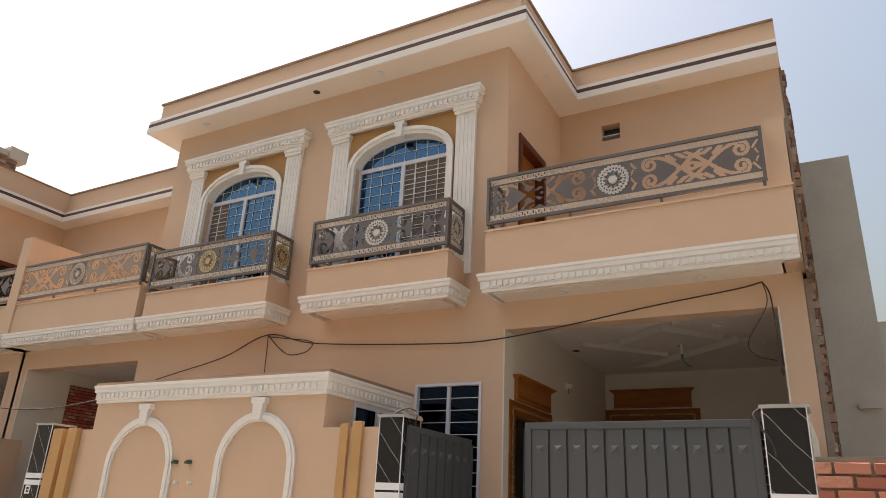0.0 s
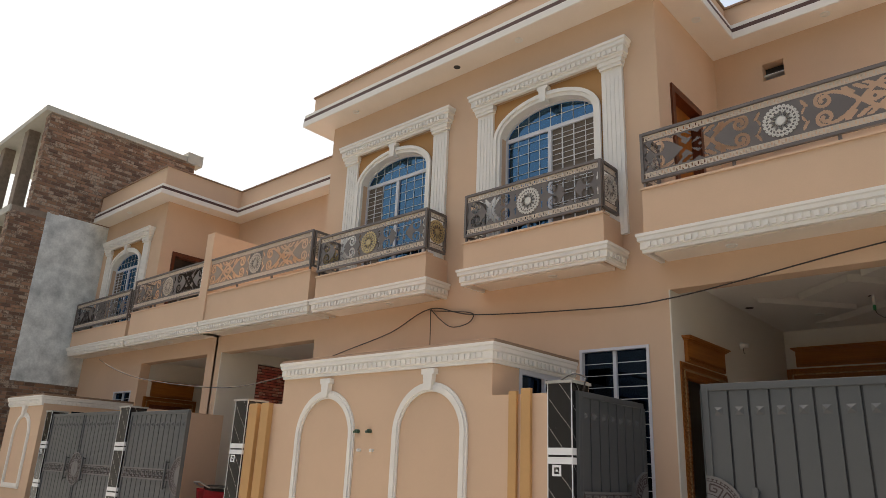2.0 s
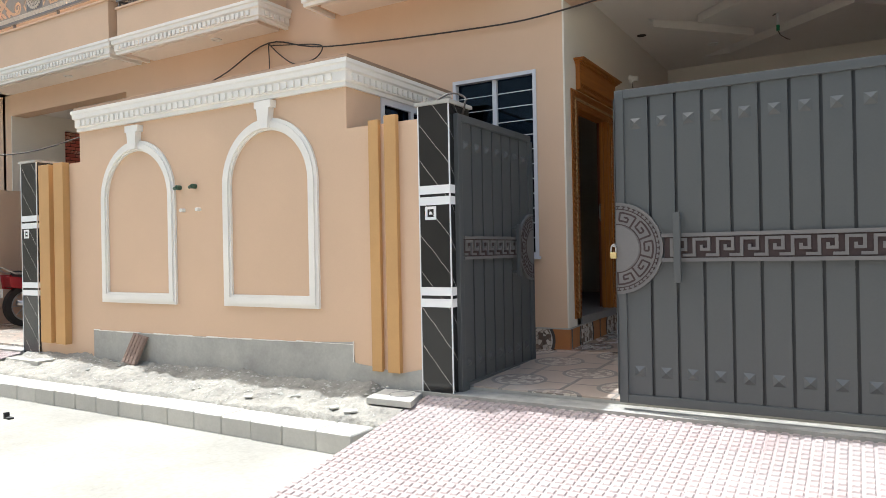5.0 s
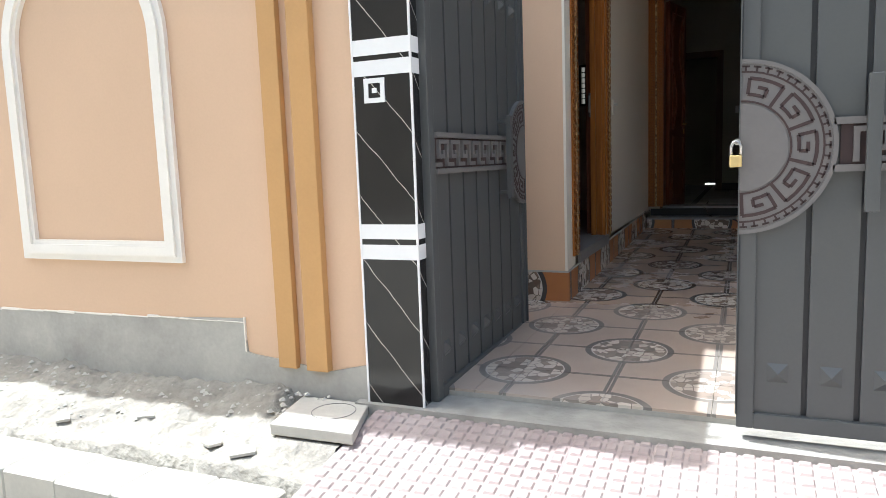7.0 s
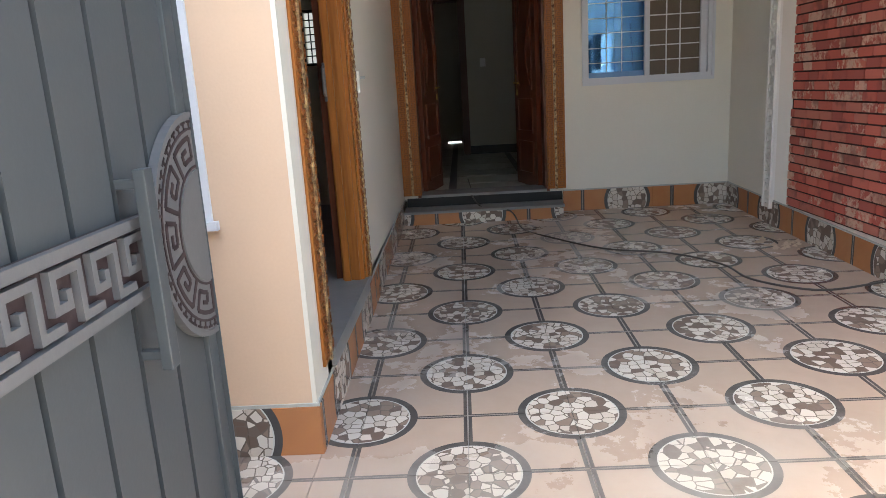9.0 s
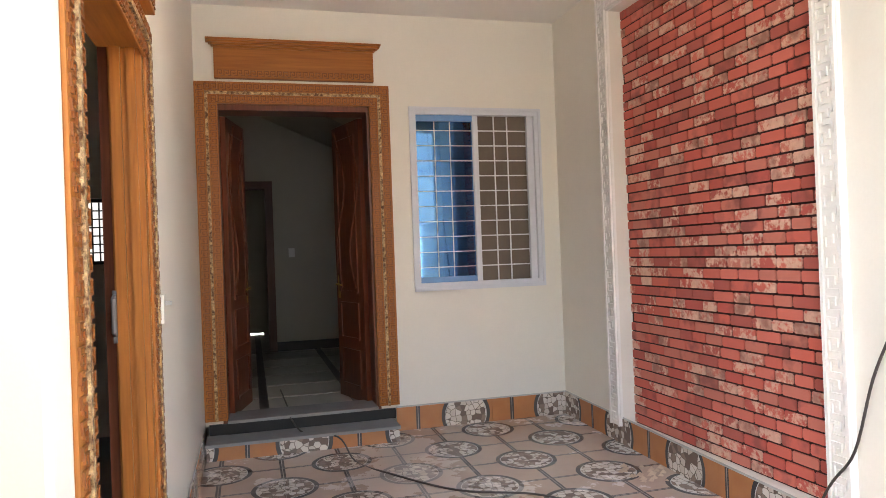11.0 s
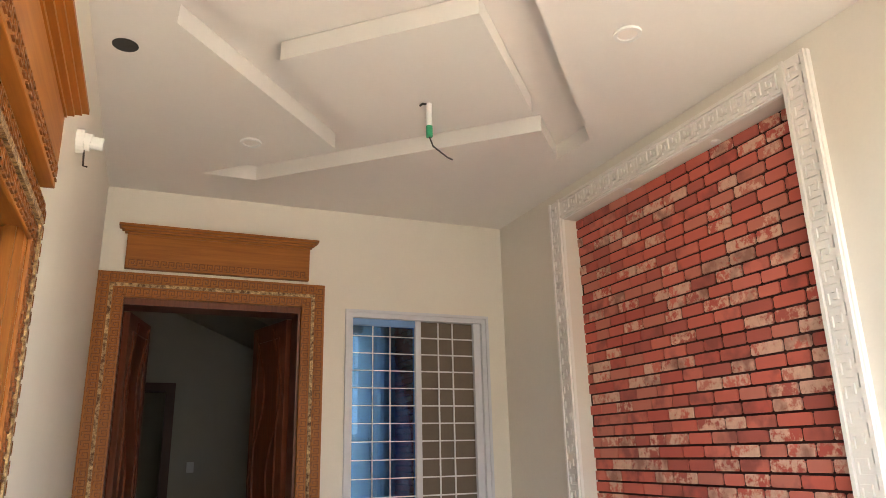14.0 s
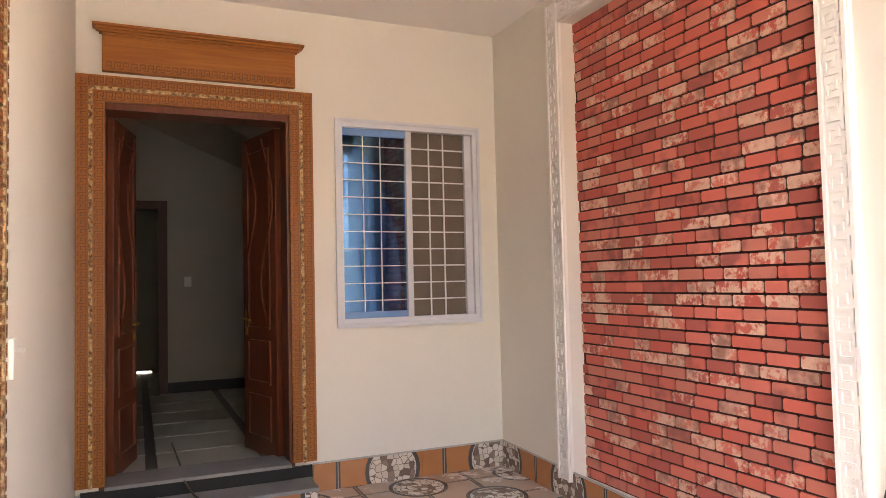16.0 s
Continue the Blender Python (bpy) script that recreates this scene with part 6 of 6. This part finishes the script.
bw = thing("brick_panel", (XR + 0.11, 2.1, 0.16), "red brick wall panel with pale worn bricks and dark joints", "brick wall")
part("joints", boxes((XR + 0.105, XR + 0.119, NY0, NY1, NZ0, NZ)), MORTAR, bw)
brick_row_wall(bw, XR + 0.105, -1, NY0, NY1, NZ0 + 0.005, NZ, 0.0667, 0.185, 0.0118, 0.009, BRICKP, 0.002, 2.25)
bw2 = thing("brick_panel", (-9.5, 2.1, 0.16), "red brick wall panel in the neighbouring porch", "brick wall")
part("joints", boxes((-9.519, -9.505, 0.88, 3.07, 0.16, 3.18)), MORTAR, bw2)
bm = bmesh.new()
for j in range(50):
    for k in range(14):
        y = 0.88 + k * 0.165 - (0.08 if j % 2 else 0)
        a, b = max(y, 0.88), min(y + 0.153, 3.07)
        if b - a > 0.03:
            box(bm, -9.505, -9.497, a, b, 0.166 + j * 0.0603, 0.214 + j * 0.0603)
tagged(part("bricks", bm, BRICKP, bw2), kind="stuff")
for y in (1.75, 2.5):
    s = thing("ceiling_spotlight", (XR + 0.07, y, NZ), "tiny downlight under the niche head", "light", "recessed lights")
    bm = bmesh.new()
    disc(bm, (0, 0), 0.025, 0.0, 0.012, lambda u, d, v: (XR + 0.06 + u, y + v, NZ - d), 0.0, 14)
    part("rim", bm, PLASTIC, s)

# ---- small fixtures ----
sw = thing("door_bell", (0.0, 1.70, 1.2), "small white door bell switch on the cream wall", "switch")
part("plate", boxes((0.0, 0.014, 1.66, 1.74, 1.19, 1.31)), CREAM, sw, bevel=0.003)
part("button", boxes((0.014, 0.04, 1.695, 1.712, 1.265, 1.282)), STEEL, sw)
s2 = thing("light_switch", (0.93, 8.2, 1.5), "white switch plate on the hall wall", "switch")
part("plate", boxes((0.87, 0.95, 8.19, 8.2, 1.46, 1.58)), PLASTIC, s2)
bh = thing("lamp_holder", (0.0, 2.2, 2.9), "white angled bulb holder on the wall, no bulb", "lamp")
bm = bmesh.new()
tube(bm, [(0.0, 2.16, 2.868), (0.02, 2.16, 2.868), (0.03, 2.16, 2.868)], 0.05, 18)
tube(bm, [(0.02, 2.16, 2.868), (0.05, 2.16, 2.867), (0.055, 2.16, 2.866)], 0.036, 16)
tube(bm, [(0.05, 2.16, 2.868), (0.10, 2.16, 2.864)], 0.027, 14)
part("holder", bm, PLASTIC, bh)
bm = bmesh.new()
tube(bm, [(0.03, 2.16, 2.83), (0.035, 2.155, 2.76), (0.05, 2.16, 2.76)], 0.004, 6)
part("wire", bm, CABLE, bh)
cx, cy = cc.x + 0.121, cc.y + 0.131
fh = thing("ceiling_point", (cx, cy, ZC), "white conduit stub with green end and bare wires", "conduit")
bm = bmesh.new()
tube(bm, [(cx, cy, ZC), (cx, cy, ZC - 0.13)], 0.016, 12)
part("pipe", bm, PLASTIC, fh)
bm = bmesh.new()
tube(bm, [(cx, cy, ZC - 0.13), (cx, cy, ZC - 0.19)], 0.018, 12)
part("sleeve", bm, GREEN, fh)
bm = bmesh.new()
tube(bm, [(cx, cy, ZC - 0.19), (cx + 0.02, cy, ZC - 0.24), (cx + 0.09, cy - 0.02, ZC - 0.30), (cx + 0.12, cy - 0.02, ZC - 0.31)], 0.0045, 6)
part("wire", bm, CABLE, fh)
bm = bmesh.new()
tube(bm, [(cx, cy, ZC - 0.003), (cx - 0.035, cy, ZC - 0.006), (cx - 0.05, cy, ZC - 0.02)], 0.006, 6)
part("wire", bm, CABLE, fh)


def cable(name, pts, r, label, wave=0.0):
    """A cable smoothed through its points."""
    out = []
    P = [Vector(p) for p in pts]
    for k in range(len(P) - 1):
        a, b, c, d = P[max(k - 1, 0)], P[k], P[k + 1], P[min(k + 2, len(P) - 1)]
        for s in range(6):
            t = s / 6
            out.append(0.5 * ((2 * b) + (c - a) * t + (2 * a - 5 * b + 4 * c - d) * t * t + (3 * b - a - 3 * c + d) * t ** 3))
    out.append(P[-1])
    bm = bmesh.new()
    tube(bm, out, r, 6)
    ob = part(name, bm, CABLE, None, smooth=True)
    return tagged(ob, label, "cable")


cable("power_cable", [(0.6, YB + 1.2, 0.212), (0.62, YB + 0.3, 0.232), (0.62, YB - 0.06, 0.228), (0.72, YB - 0.2, 0.124), (0.95, YB - 0.34, 0.11), (1.03, 3.45, 0.008), (1.2, 3.1, 0.008), (1.53, 2.62, 0.008), (1.93, 2.39, 0.008), (2.16, 2.03, 0.008), (2.20, 1.67, 0.008), (2.43, 1.41, 0.008), (2.72, 1.45, 0.008), (2.88, 1.33, 0.1), (2.915, 1.20, 0.32), (2.91, 1.06, 0.50), (2.91, 0.95, 0.84), (2.915, 0.83, 1.11), (2.92, 0.72, 1.45), (2.93, 0.55, 1.9)], 0.0065, "black power cable trailing over the porch floor")
raised(False)
cable("service_wire", [(2.84, -0.05, 3.55), (2.58, -0.05, 3.50), (1.74, -0.06, 3.40), (0.89, -0.06, 3.28), (0.0, -0.05, 3.18), (-0.82, -0.05, 3.17), (-2.8, -0.05, 3.31), (-3.69, -0.04, 3.50), (-4.5, -0.05, 3.22), (-5.5, -0.06, 3.02), (-6.3, -0.3, 2.75)], 0.008, "sagging black service wire along the front wall")
cable("service_wire", [(-3.69, -0.04, 3.50), (-3.5, -0.05, 3.33), (-3.25, -0.06, 3.18), (-2.95, -0.06, 3.20), (-2.85, -0.05, 3.31), (-2.95, -0.05, 3.36), (-3.2, -0.05, 3.40), (-3.69, -0.04, 3.47)], 0.007, "slack loop of black wire on the front wall")
cable("service_wire", [(-3.69, -0.04, 3.50), (-3.68, -0.04, 3.25), (-3.67, -0.04, 2.9)], 0.006, "short black wire hanging on the front wall")
cable("service_wire", [(2.84, -0.05, 3.55), (2.90, -0.06, 3.40), (2.92, -0.07, 3.0), (2.93, -0.06, 2.6)], 0.007, "black wire hanging down the pier")
cable("service_wire", [(2.84, -0.05, 3.55), (2.86, -0.08, 3.30), (2.66, -0.09, 2.95), (2.72, -0.09, 2.80), (2.90, -0.08, 2.74)], 0.005, "loose loop of wire by the pier")
cable("service_wire", [(-12.97, -0.9, 3.27), (-11.8, -0.95, 2.95), (-10.22, -1.0, 2.66), (-7.49, -1.0, 2.40), (-5.75, -1.0, 2.50), (-4.62, -1.0, 2.62)], 0.008, "black wire slung between the far houses")
cable("gate_wire", [(-0.32, -1.83, 2.06), (-0.22, -1.75, 2.13), (-0.12, -1.72, 2.10), (-0.10, -1.75, 2.03), (-0.18, -1.70, 1.9)], 0.007, "grey wire bent over the gate pillar")
cable("gate_wire", [(2.88, -1.86, 2.05), (2.80, -1.88, 2.0), (2.83, -1.9, 1.92), (2.90, -1.905, 1.8), (2.92, -1.905, 1.7)], 0.007, "pale wire bent over the gate pillar")

raised(True)
rub = thing("rubble_heap", (2.75, 2.5, 0.0), "little heap of broken tile bits on the floor", "rubble")
bm = bmesh.new()
for k in range(26):
    x, y, r = rng.gauss(2.72, 0.07), rng.gauss(2.5, 0.09), rng.uniform(0.012, 0.03)
    vs = [bm.verts.new((x + r * a, y + r * b, max(0.001, r * c))) for a, b, c in ((1, 0, 0), (0.2, 1, 0), (-1, 0.1, 0), (0.1, -1, 0), (0.1, 0.1, 0.8))]
    for q in range(4):
        bm.faces.new((vs[q], vs[(q + 1) % 4], vs[4]))
tagged(part("bits", bm, mat("tan_tile_bits", (0.48, 0.36, 0.25), 0.8, vary=0.2), rub), kind="stuff")

raised(False)

# ---- motorcycle in the next yard ----
mb = thing("motorcycle", (-8.05, -0.45, 0.0), "red and black motorcycle parked in the yard", "motorcycle")
mp = lambda u, o, v: (-8.19 + o, -0.74 + u, v)
for u, nm in ((0.25, "wheel"), (1.45, "wheel")):
    bm = bmesh.new()
    disc(bm, (u, 0.30), 0.30, -0.045, 0.045, mp, 0.22, 28)
    wh = part(nm, bm, TYRE, mb)
    bm = bmesh.new()
    disc(bm, (u, 0.30), 0.22, -0.02, 0.02, mp, 0.19, 24)
    for k in range(8):
        t = k * math.pi / 4
        ribbon(bm, [(u, 0.30), (u + 0.2 * math.cos(t), 0.30 + 0.2 * math.sin(t))], 0.012, -0.006, 0.006, mp)
    part("rim", bm, STEEL, wh)
bm = bmesh.new()
for a, b, c, d in ((0.12, 0.62, 0.72, 0.80), (0.55, 0.95, 0.74, 0.82)):
    vs = [bm.verts.new(mp(u, o, v)) for o in (-0.12, 0.12) for u, v in ((a, c), (b, c - 0.02), (b, d - 0.01), (a, d))]
    for q in ((0, 1, 2, 3), (4, 5, 6, 7), (0, 1, 5, 4), (1, 2, 6, 5), (2, 3, 7, 6), (3, 0, 4, 7)):
        bm.faces.new([vs[k] for k in q])
part("seat", bm, TYRE, mb, bevel=0.015)
bm = bmesh.new()
vs = [bm.verts.new(mp(u, o, v)) for o in (-0.11, 0.11) for u, v in ((0.92, 0.72), (1.30, 0.76), (1.30, 0.90), (1.05, 0.93))]
for q in ((0, 1, 2, 3), (4, 5, 6, 7), (0, 1, 5, 4), (1, 2, 6, 5), (2, 3, 7, 6), (3, 0, 4, 7)):
    bm.faces.new([vs[k] for k in q])
part("fuel_tank", bm, REDP, mb, "red fuel tank", bevel=0.03)
bm = bmesh.new()
vs = [bm.verts.new(mp(u, o, v)) for o in (-0.10, 0.10) for u, v in ((0.0, 0.58), (0.5, 0.50), (0.5, 0.70), (-0.02, 0.74))]
for q in ((0, 1, 2, 3), (4, 5, 6, 7), (0, 1, 5, 4), (1, 2, 6, 5), (2, 3, 7, 6), (3, 0, 4, 7)):
    bm.faces.new([vs[k] for k in q])
part("tail_cowl", bm, REDP, mb, "red tail panel with lamp", bevel=0.02)
bm = bmesh.new()
tube(bm, [mp(0.5, -0.13, 0.76), mp(0.05, -0.13, 0.78), mp(-0.10, -0.10, 0.86), mp(-0.10, 0.10, 0.86), mp(0.05, 0.13, 0.78), mp(0.5, 0.13, 0.76)], 0.014, 8)
part("grab_rail", bm, STEEL, mb)
bm = bmesh.new()
tube(bm, [mp(1.45, 0.0, 0.30), mp(1.25, 0.0, 0.95)], 0.03, 8)
tube(bm, [mp(1.18, -0.33, 1.02), mp(1.24, -0.1, 0.98), mp(1.24, 0.1, 0.98), mp(1.18, 0.33, 1.02)], 0.014, 8)
tube(bm, [mp(0.3, 0.0, 0.32), mp(0.8, 0.0, 0.40), mp(1.2, 0.0, 0.6)], 0.03, 8)
part("frame_and_fork", bm, RAILM, mb)
bm = bmesh.new()
vs = [bm.verts.new(mp(u, o, v)) for o in (-0.12, 0.12) for u, v in ((0.70, 0.28), (1.10, 0.28), (1.05, 0.58), (0.75, 0.55))]
for q in ((0, 1, 2, 3), (4, 5, 6, 7), (0, 1, 5, 4), (1, 2, 6, 5), (2, 3, 7, 6), (3, 0, 4, 7)):
    bm.faces.new([vs[k] for k in q])
part("engine", bm, STEEL, mb, bevel=0.02)
bm = bmesh.new()
tube(bm, [mp(1.0, 0.14, 0.30), mp(0.6, 0.15, 0.28), mp(0.05, 0.16, 0.36)], 0.04, 10)
part("exhaust", bm, STEEL, mb, smooth=True)
part("plate", boxes((-7.83, -7.67, -1.075, -1.065, 0.46, 0.58)), PLASTIC, mb, "pale blank plate")

# ---- neighbouring buildings ----
fb = thing("unfinished_building", (-18.5, 0, -0.3), "unfinished brick building with patchy plaster on its side", "building")
XF = -16.22
part("side_wall", boxes((XF - 0.3, XF, -2.45, 2.2, -0.3, 7.25)), JOINT, fb)
part("plaster_patch", boxes((XF, XF + 0.02, -1.62, 0.4, 2.9, 7.30)), LIMEWASH, fb, "patchy pale plaster")
part("upper_side_wall", boxes((XF - 0.3, XF, -2.05, 2.2, 7.25, 10.05)), JOINT, fb)
part("roof_slab", prisms(([(-2.2, 10.05), (2.2, 10.05), (2.2, 10.2), (-2.2, 10.2)], 0, -22.0, XF + 0.05)), GREYWALL, fb)
part("floor_slab", boxes((-22.0, XF - 0.002, -2.5, 2.2, 3.2, 3.4)), GREYWALL, fb)
part("floor_slab", boxes((-22.0, XF - 0.002, -2.5, 2.2, 7.05, 7.25)), GREYWALL, fb)
part("floor_slab", boxes((-22.0, XF - 0.002, -2.5, 2.2, -0.3, -0.1)), GREYWALL, fb)
part("rear_wall", boxes((-22.0, XF - 0.3, 1.9, 2.2, -0.3, 10.05)), JOINT, fb)
for x in (-18.2, -20.2, -22.0):
    part("column", boxes((x, x + 0.4, -2.45, -2.1, -0.1, 3.2)), JOINT, fb)
    part("column", boxes((x, x + 0.4, -2.45, -2.1, 3.4, 7.05)), JOINT, fb)
    part("column", boxes((x, x + 0.35, -2.05, -1.75, 7.25, 10.05)), JOINT, fb)
part("inner_wall", boxes((-21.8, XF - 0.3, 0.0, 0.2, -0.1, 3.2), (-21.8, XF - 0.3, 0.0, 0.2, 3.4, 7.05)), JOINT, fb)
bm = bmesh.new()
r = random.Random(3)
for z0, z1, y0, y1 in ((-0.1, 7.2, -2.44, -1.62), (-0.1, 2.9, -1.62, 0.0), (7.27, 10.04, -2.04, 2.2)):
    for j in range(int((z1 - z0) / 0.088)):
        y = y0 - (0.12 if j % 2 else 0)
        while y < y1:
            a, b = max(y, y0), min(y + 0.222, y1)
            if b - a > 0.04:
                d = r.uniform(0.004, 0.022)
                box(bm, XF, XF + d, a, b, z0 + j * 0.088, z0 + j * 0.088 + 0.072)
            y += 0.24
for x0, x1, z0, z1, yy in ((-16.52, XF, -0.1, 7.2, -2.45), (-18.2, -17.8, -0.1, 7.0, -2.45), (-20.2, -19.8, -0.1, 7.0, -2.45), (-16.52, XF, 7.27, 10.04, -2.05)):
    for j in range(int((z1 - z0) / 0.088)):
        x = x0 - (0.12 if j % 2 else 0)
        while x < x1:
            a, b = max(x, x0), min(x + 0.222, x1)
            if b - a > 0.03:
                box(bm, a, b, yy - r.uniform(0.004, 0.02), yy, z0 + j * 0.088, z0 + j * 0.088 + 0.072)
            x += 0.24
tagged(part("bricks", bm, BRICKO, fb), kind="stuff")
part("parapet_stub", boxes((XF - 0.3, XF + 0.1, 1.9, 2.4, 10.0, 10.35)), GREYWALL, fb)

gb = thing("grey_building", (4.4, 5.0, -0.3), "plain grey plastered building behind the empty plot", "building")
part("wall", boxes((2.0, 4.04, 4.45, 9.0, -0.3, 6.95)), GREYWALL, gb)
part("lower_wall", boxes((4.04, 9.0, 5.2, 9.0, -0.3, 4.35)), GREYWALL, gb)
part("pipe_stub", boxes((3.62, 3.9, 4.38, 4.45, 2.9, 2.96)), GREYWALL, gb)
rw = thing("raw_side_wall", (3.25, 1.0, -0.1), "unplastered brick side wall smeared with mortar", "wall")
part("brick_core", boxes((3.2145, 3.27, 0.0, 5.0, -0.1, 3.55), (3.245, 3.27, YF + 0.15, 5.0, 3.55, 5.2), (3.245, 3.27, 2.06, 5.0, 5.1, 7.35)), JOINT, rw)
bm = bmesh.new()
for j in range(82):
    zj = -0.08 + j * 0.09
    ys = 0.004 if zj < 3.5 else (YF + 0.16 if zj < 5.05 else 2.07)
    y = ys - (0.12 if j % 2 else 0)
    while y < 4.9:
        a, b = max(y, ys), y + 0.222
        if b - a > 0.03:
            box(bm, 3.27, 3.275 + r.uniform(0.003, 0.05), a, b, -0.08 + j * 0.09, -0.08 + j * 0.09 + r.uniform(0.06, 0.088))
        y += 0.24
tagged(part("bricks", bm, BRICKO, rw), kind="stuff")

lb = thing("low_brick_wall", (4.2, -1.85, -0.3), "low wall of stacked raw red bricks beside the pillar", "brick wall")
part("core", boxes((3.16, 6.0, -1.90, -1.72, -0.3, 1.70)), JOINT, lb)
brick_me = {}
for j in range(22):
    x = 3.15 - (0.115 if j % 2 else 0)
    while x < 5.6:
        a, b = max(x, 3.15), x + 0.215
        if b - a > 0.05:
            key = round((b - a) * 100)
            if key not in brick_me:
                bm = boxes((-key / 200, key / 200, -0.028, 0.0, 0.0, 0.074))
                bmesh.ops.recalc_face_normals(bm, faces=bm.faces)
                bmesh.ops.bevel(bm, geom=bm.edges[:], offset=0.006, segments=1, affect="EDGES")
                brick_me[key] = bpy.data.meshes.new("brick")
                bm.to_mesh(brick_me[key])
                bm.free()
                brick_me[key].materials.append(BRICKR)
            ob = new("brick", brick_me[key])
            ob.parent = lb
            ob.location = Vector(((a + b) / 2, -1.90 + r.uniform(-0.012, 0.008), -0.27 + j * 0.0885)) - BASE[lb]
            ob.rotation_euler = (0, r.uniform(-0.02, 0.02), r.uniform(-0.03, 0.03))
        x += 0.23

# ---- floor and skirting pieces ----
fl = thing("floor", (1.5, 1.2, 0.0), "porch floor of tan tiles with round pebble mosaic motifs", "floor", kind="structure")
bm = boxes((-1.08, XR, -1.72, 0.23, -0.12, -0.012), (0.0, XR, 0.23, YB, -0.12, -0.012))
for v in bm.verts:
    v.co.z += floor_z(v.co.y)
part("screed", bm, CEMENT, fl)
tile_meshes = {}


def tile(x0, x1, y0, y1):
    if x1 - x0 < 0.02 or y1 - y0 < 0.02:
        return
    key = (round(x1 - x0, 3), round(y1 - y0, 3))
    if key not in tile_meshes:
        bm = boxes((-key[0] / 2 + 0.0012, key[0] / 2 - 0.0012, -key[1] / 2 + 0.0012, key[1] / 2 - 0.0012, -0.012, 0.0))
        me = bpy.data.meshes.new("tile")
        bmesh.ops.recalc_face_normals(bm, faces=bm.faces)
        bm.to_mesh(me)
        bm.free()
        me.materials.append(FLOORT)
        tile_meshes[key] = me
    ob = new("tile", tile_meshes[key])
    ob.parent = fl
    ob.location = Vector(((x0 + x1) / 2, (y0 + y1) / 2, floor_z((y0 + y1) / 2))) - BASE[fl]
    ob.rotation_euler.x = math.atan(0.0225)


for i in range(-5, 8):
    for j in range(-3, 14):
        x0, x1 = GX + i * G, GX + (i + 1) * G
        y0, y1 = GY + j * G, GY + (j + 1) * G
        for rx0, rx1, ry0, ry1 in ((-1.08, 0.0, -1.72, 0.0), (0.0, XR, -1.72, YB)):
            tile(max(x0, rx0), min(x1, rx1), max(y0, ry0), min(y1, ry1))

sk = thing("baseboard", (1.5, 2, 0.0), "patterned tile skirting along the porch walls", "skirting", kind="structure")
SKH = 0.185


def skirting(along, a0, a1, face, sgn):
    a = a0
    while a < a1 - 0.02:
        b = min(a + G, a1)
        lo, hi = sorted((face, face + sgn * 0.011))
        jo, ji = sorted((face, face + sgn * 0.006))
        for name, m_, z0, z1, f0, f1, g in (("skirting_tile", SKIRT, 0.001, SKH, lo, hi, 0.001), ("skirting_joint", CEMENT, SKH, SKH + 0.012, jo, ji, 0.0)):
            bm = boxes((a + g, b - g, f0, f1, z0, z1) if along == 0 else (f0, f1, a + g, b - g, z0, z1))
            for v in bm.verts:
                v.co.z += floor_z(v.co.y)
            part(name, bm, m_, sk)
        a = b


skirting(0, 1.46, XR - 0.012, YB, -1)
skirting(1, 0.0, NY0 - 0.0, XR, -1)
skirting(1, NY0, NY1, XR, -1)
skirting(1, NY1, YB, XR, -1)
skirting(1, 0.0, 0.145, 0.0, 1)
skirting(1, 0.145, 1.545, 0.0, 1)
skirting(1, 1.545, YB - 0.32, 0.0, 1)
skirting(0, -1.07, 0.010, 0.0, -1)

raised(True)
ht = thing("hall_tiles", (1.0, 6.0, 0.2), "pale hall floor tiles with dark joints", "floor tiles", kind="structure")
xs = [-2.9, -1.92, -1.84, -1.16, -1.08, -0.40, -0.32, 0.40, 0.48, 1.17, 1.25, 1.97, 2.05, 2.77, 2.85, 3.15]
for a, b in zip(xs[0::2], xs[1::2]):
    for j in range(10):
        y0 = YB + 0.27 + j * 0.61
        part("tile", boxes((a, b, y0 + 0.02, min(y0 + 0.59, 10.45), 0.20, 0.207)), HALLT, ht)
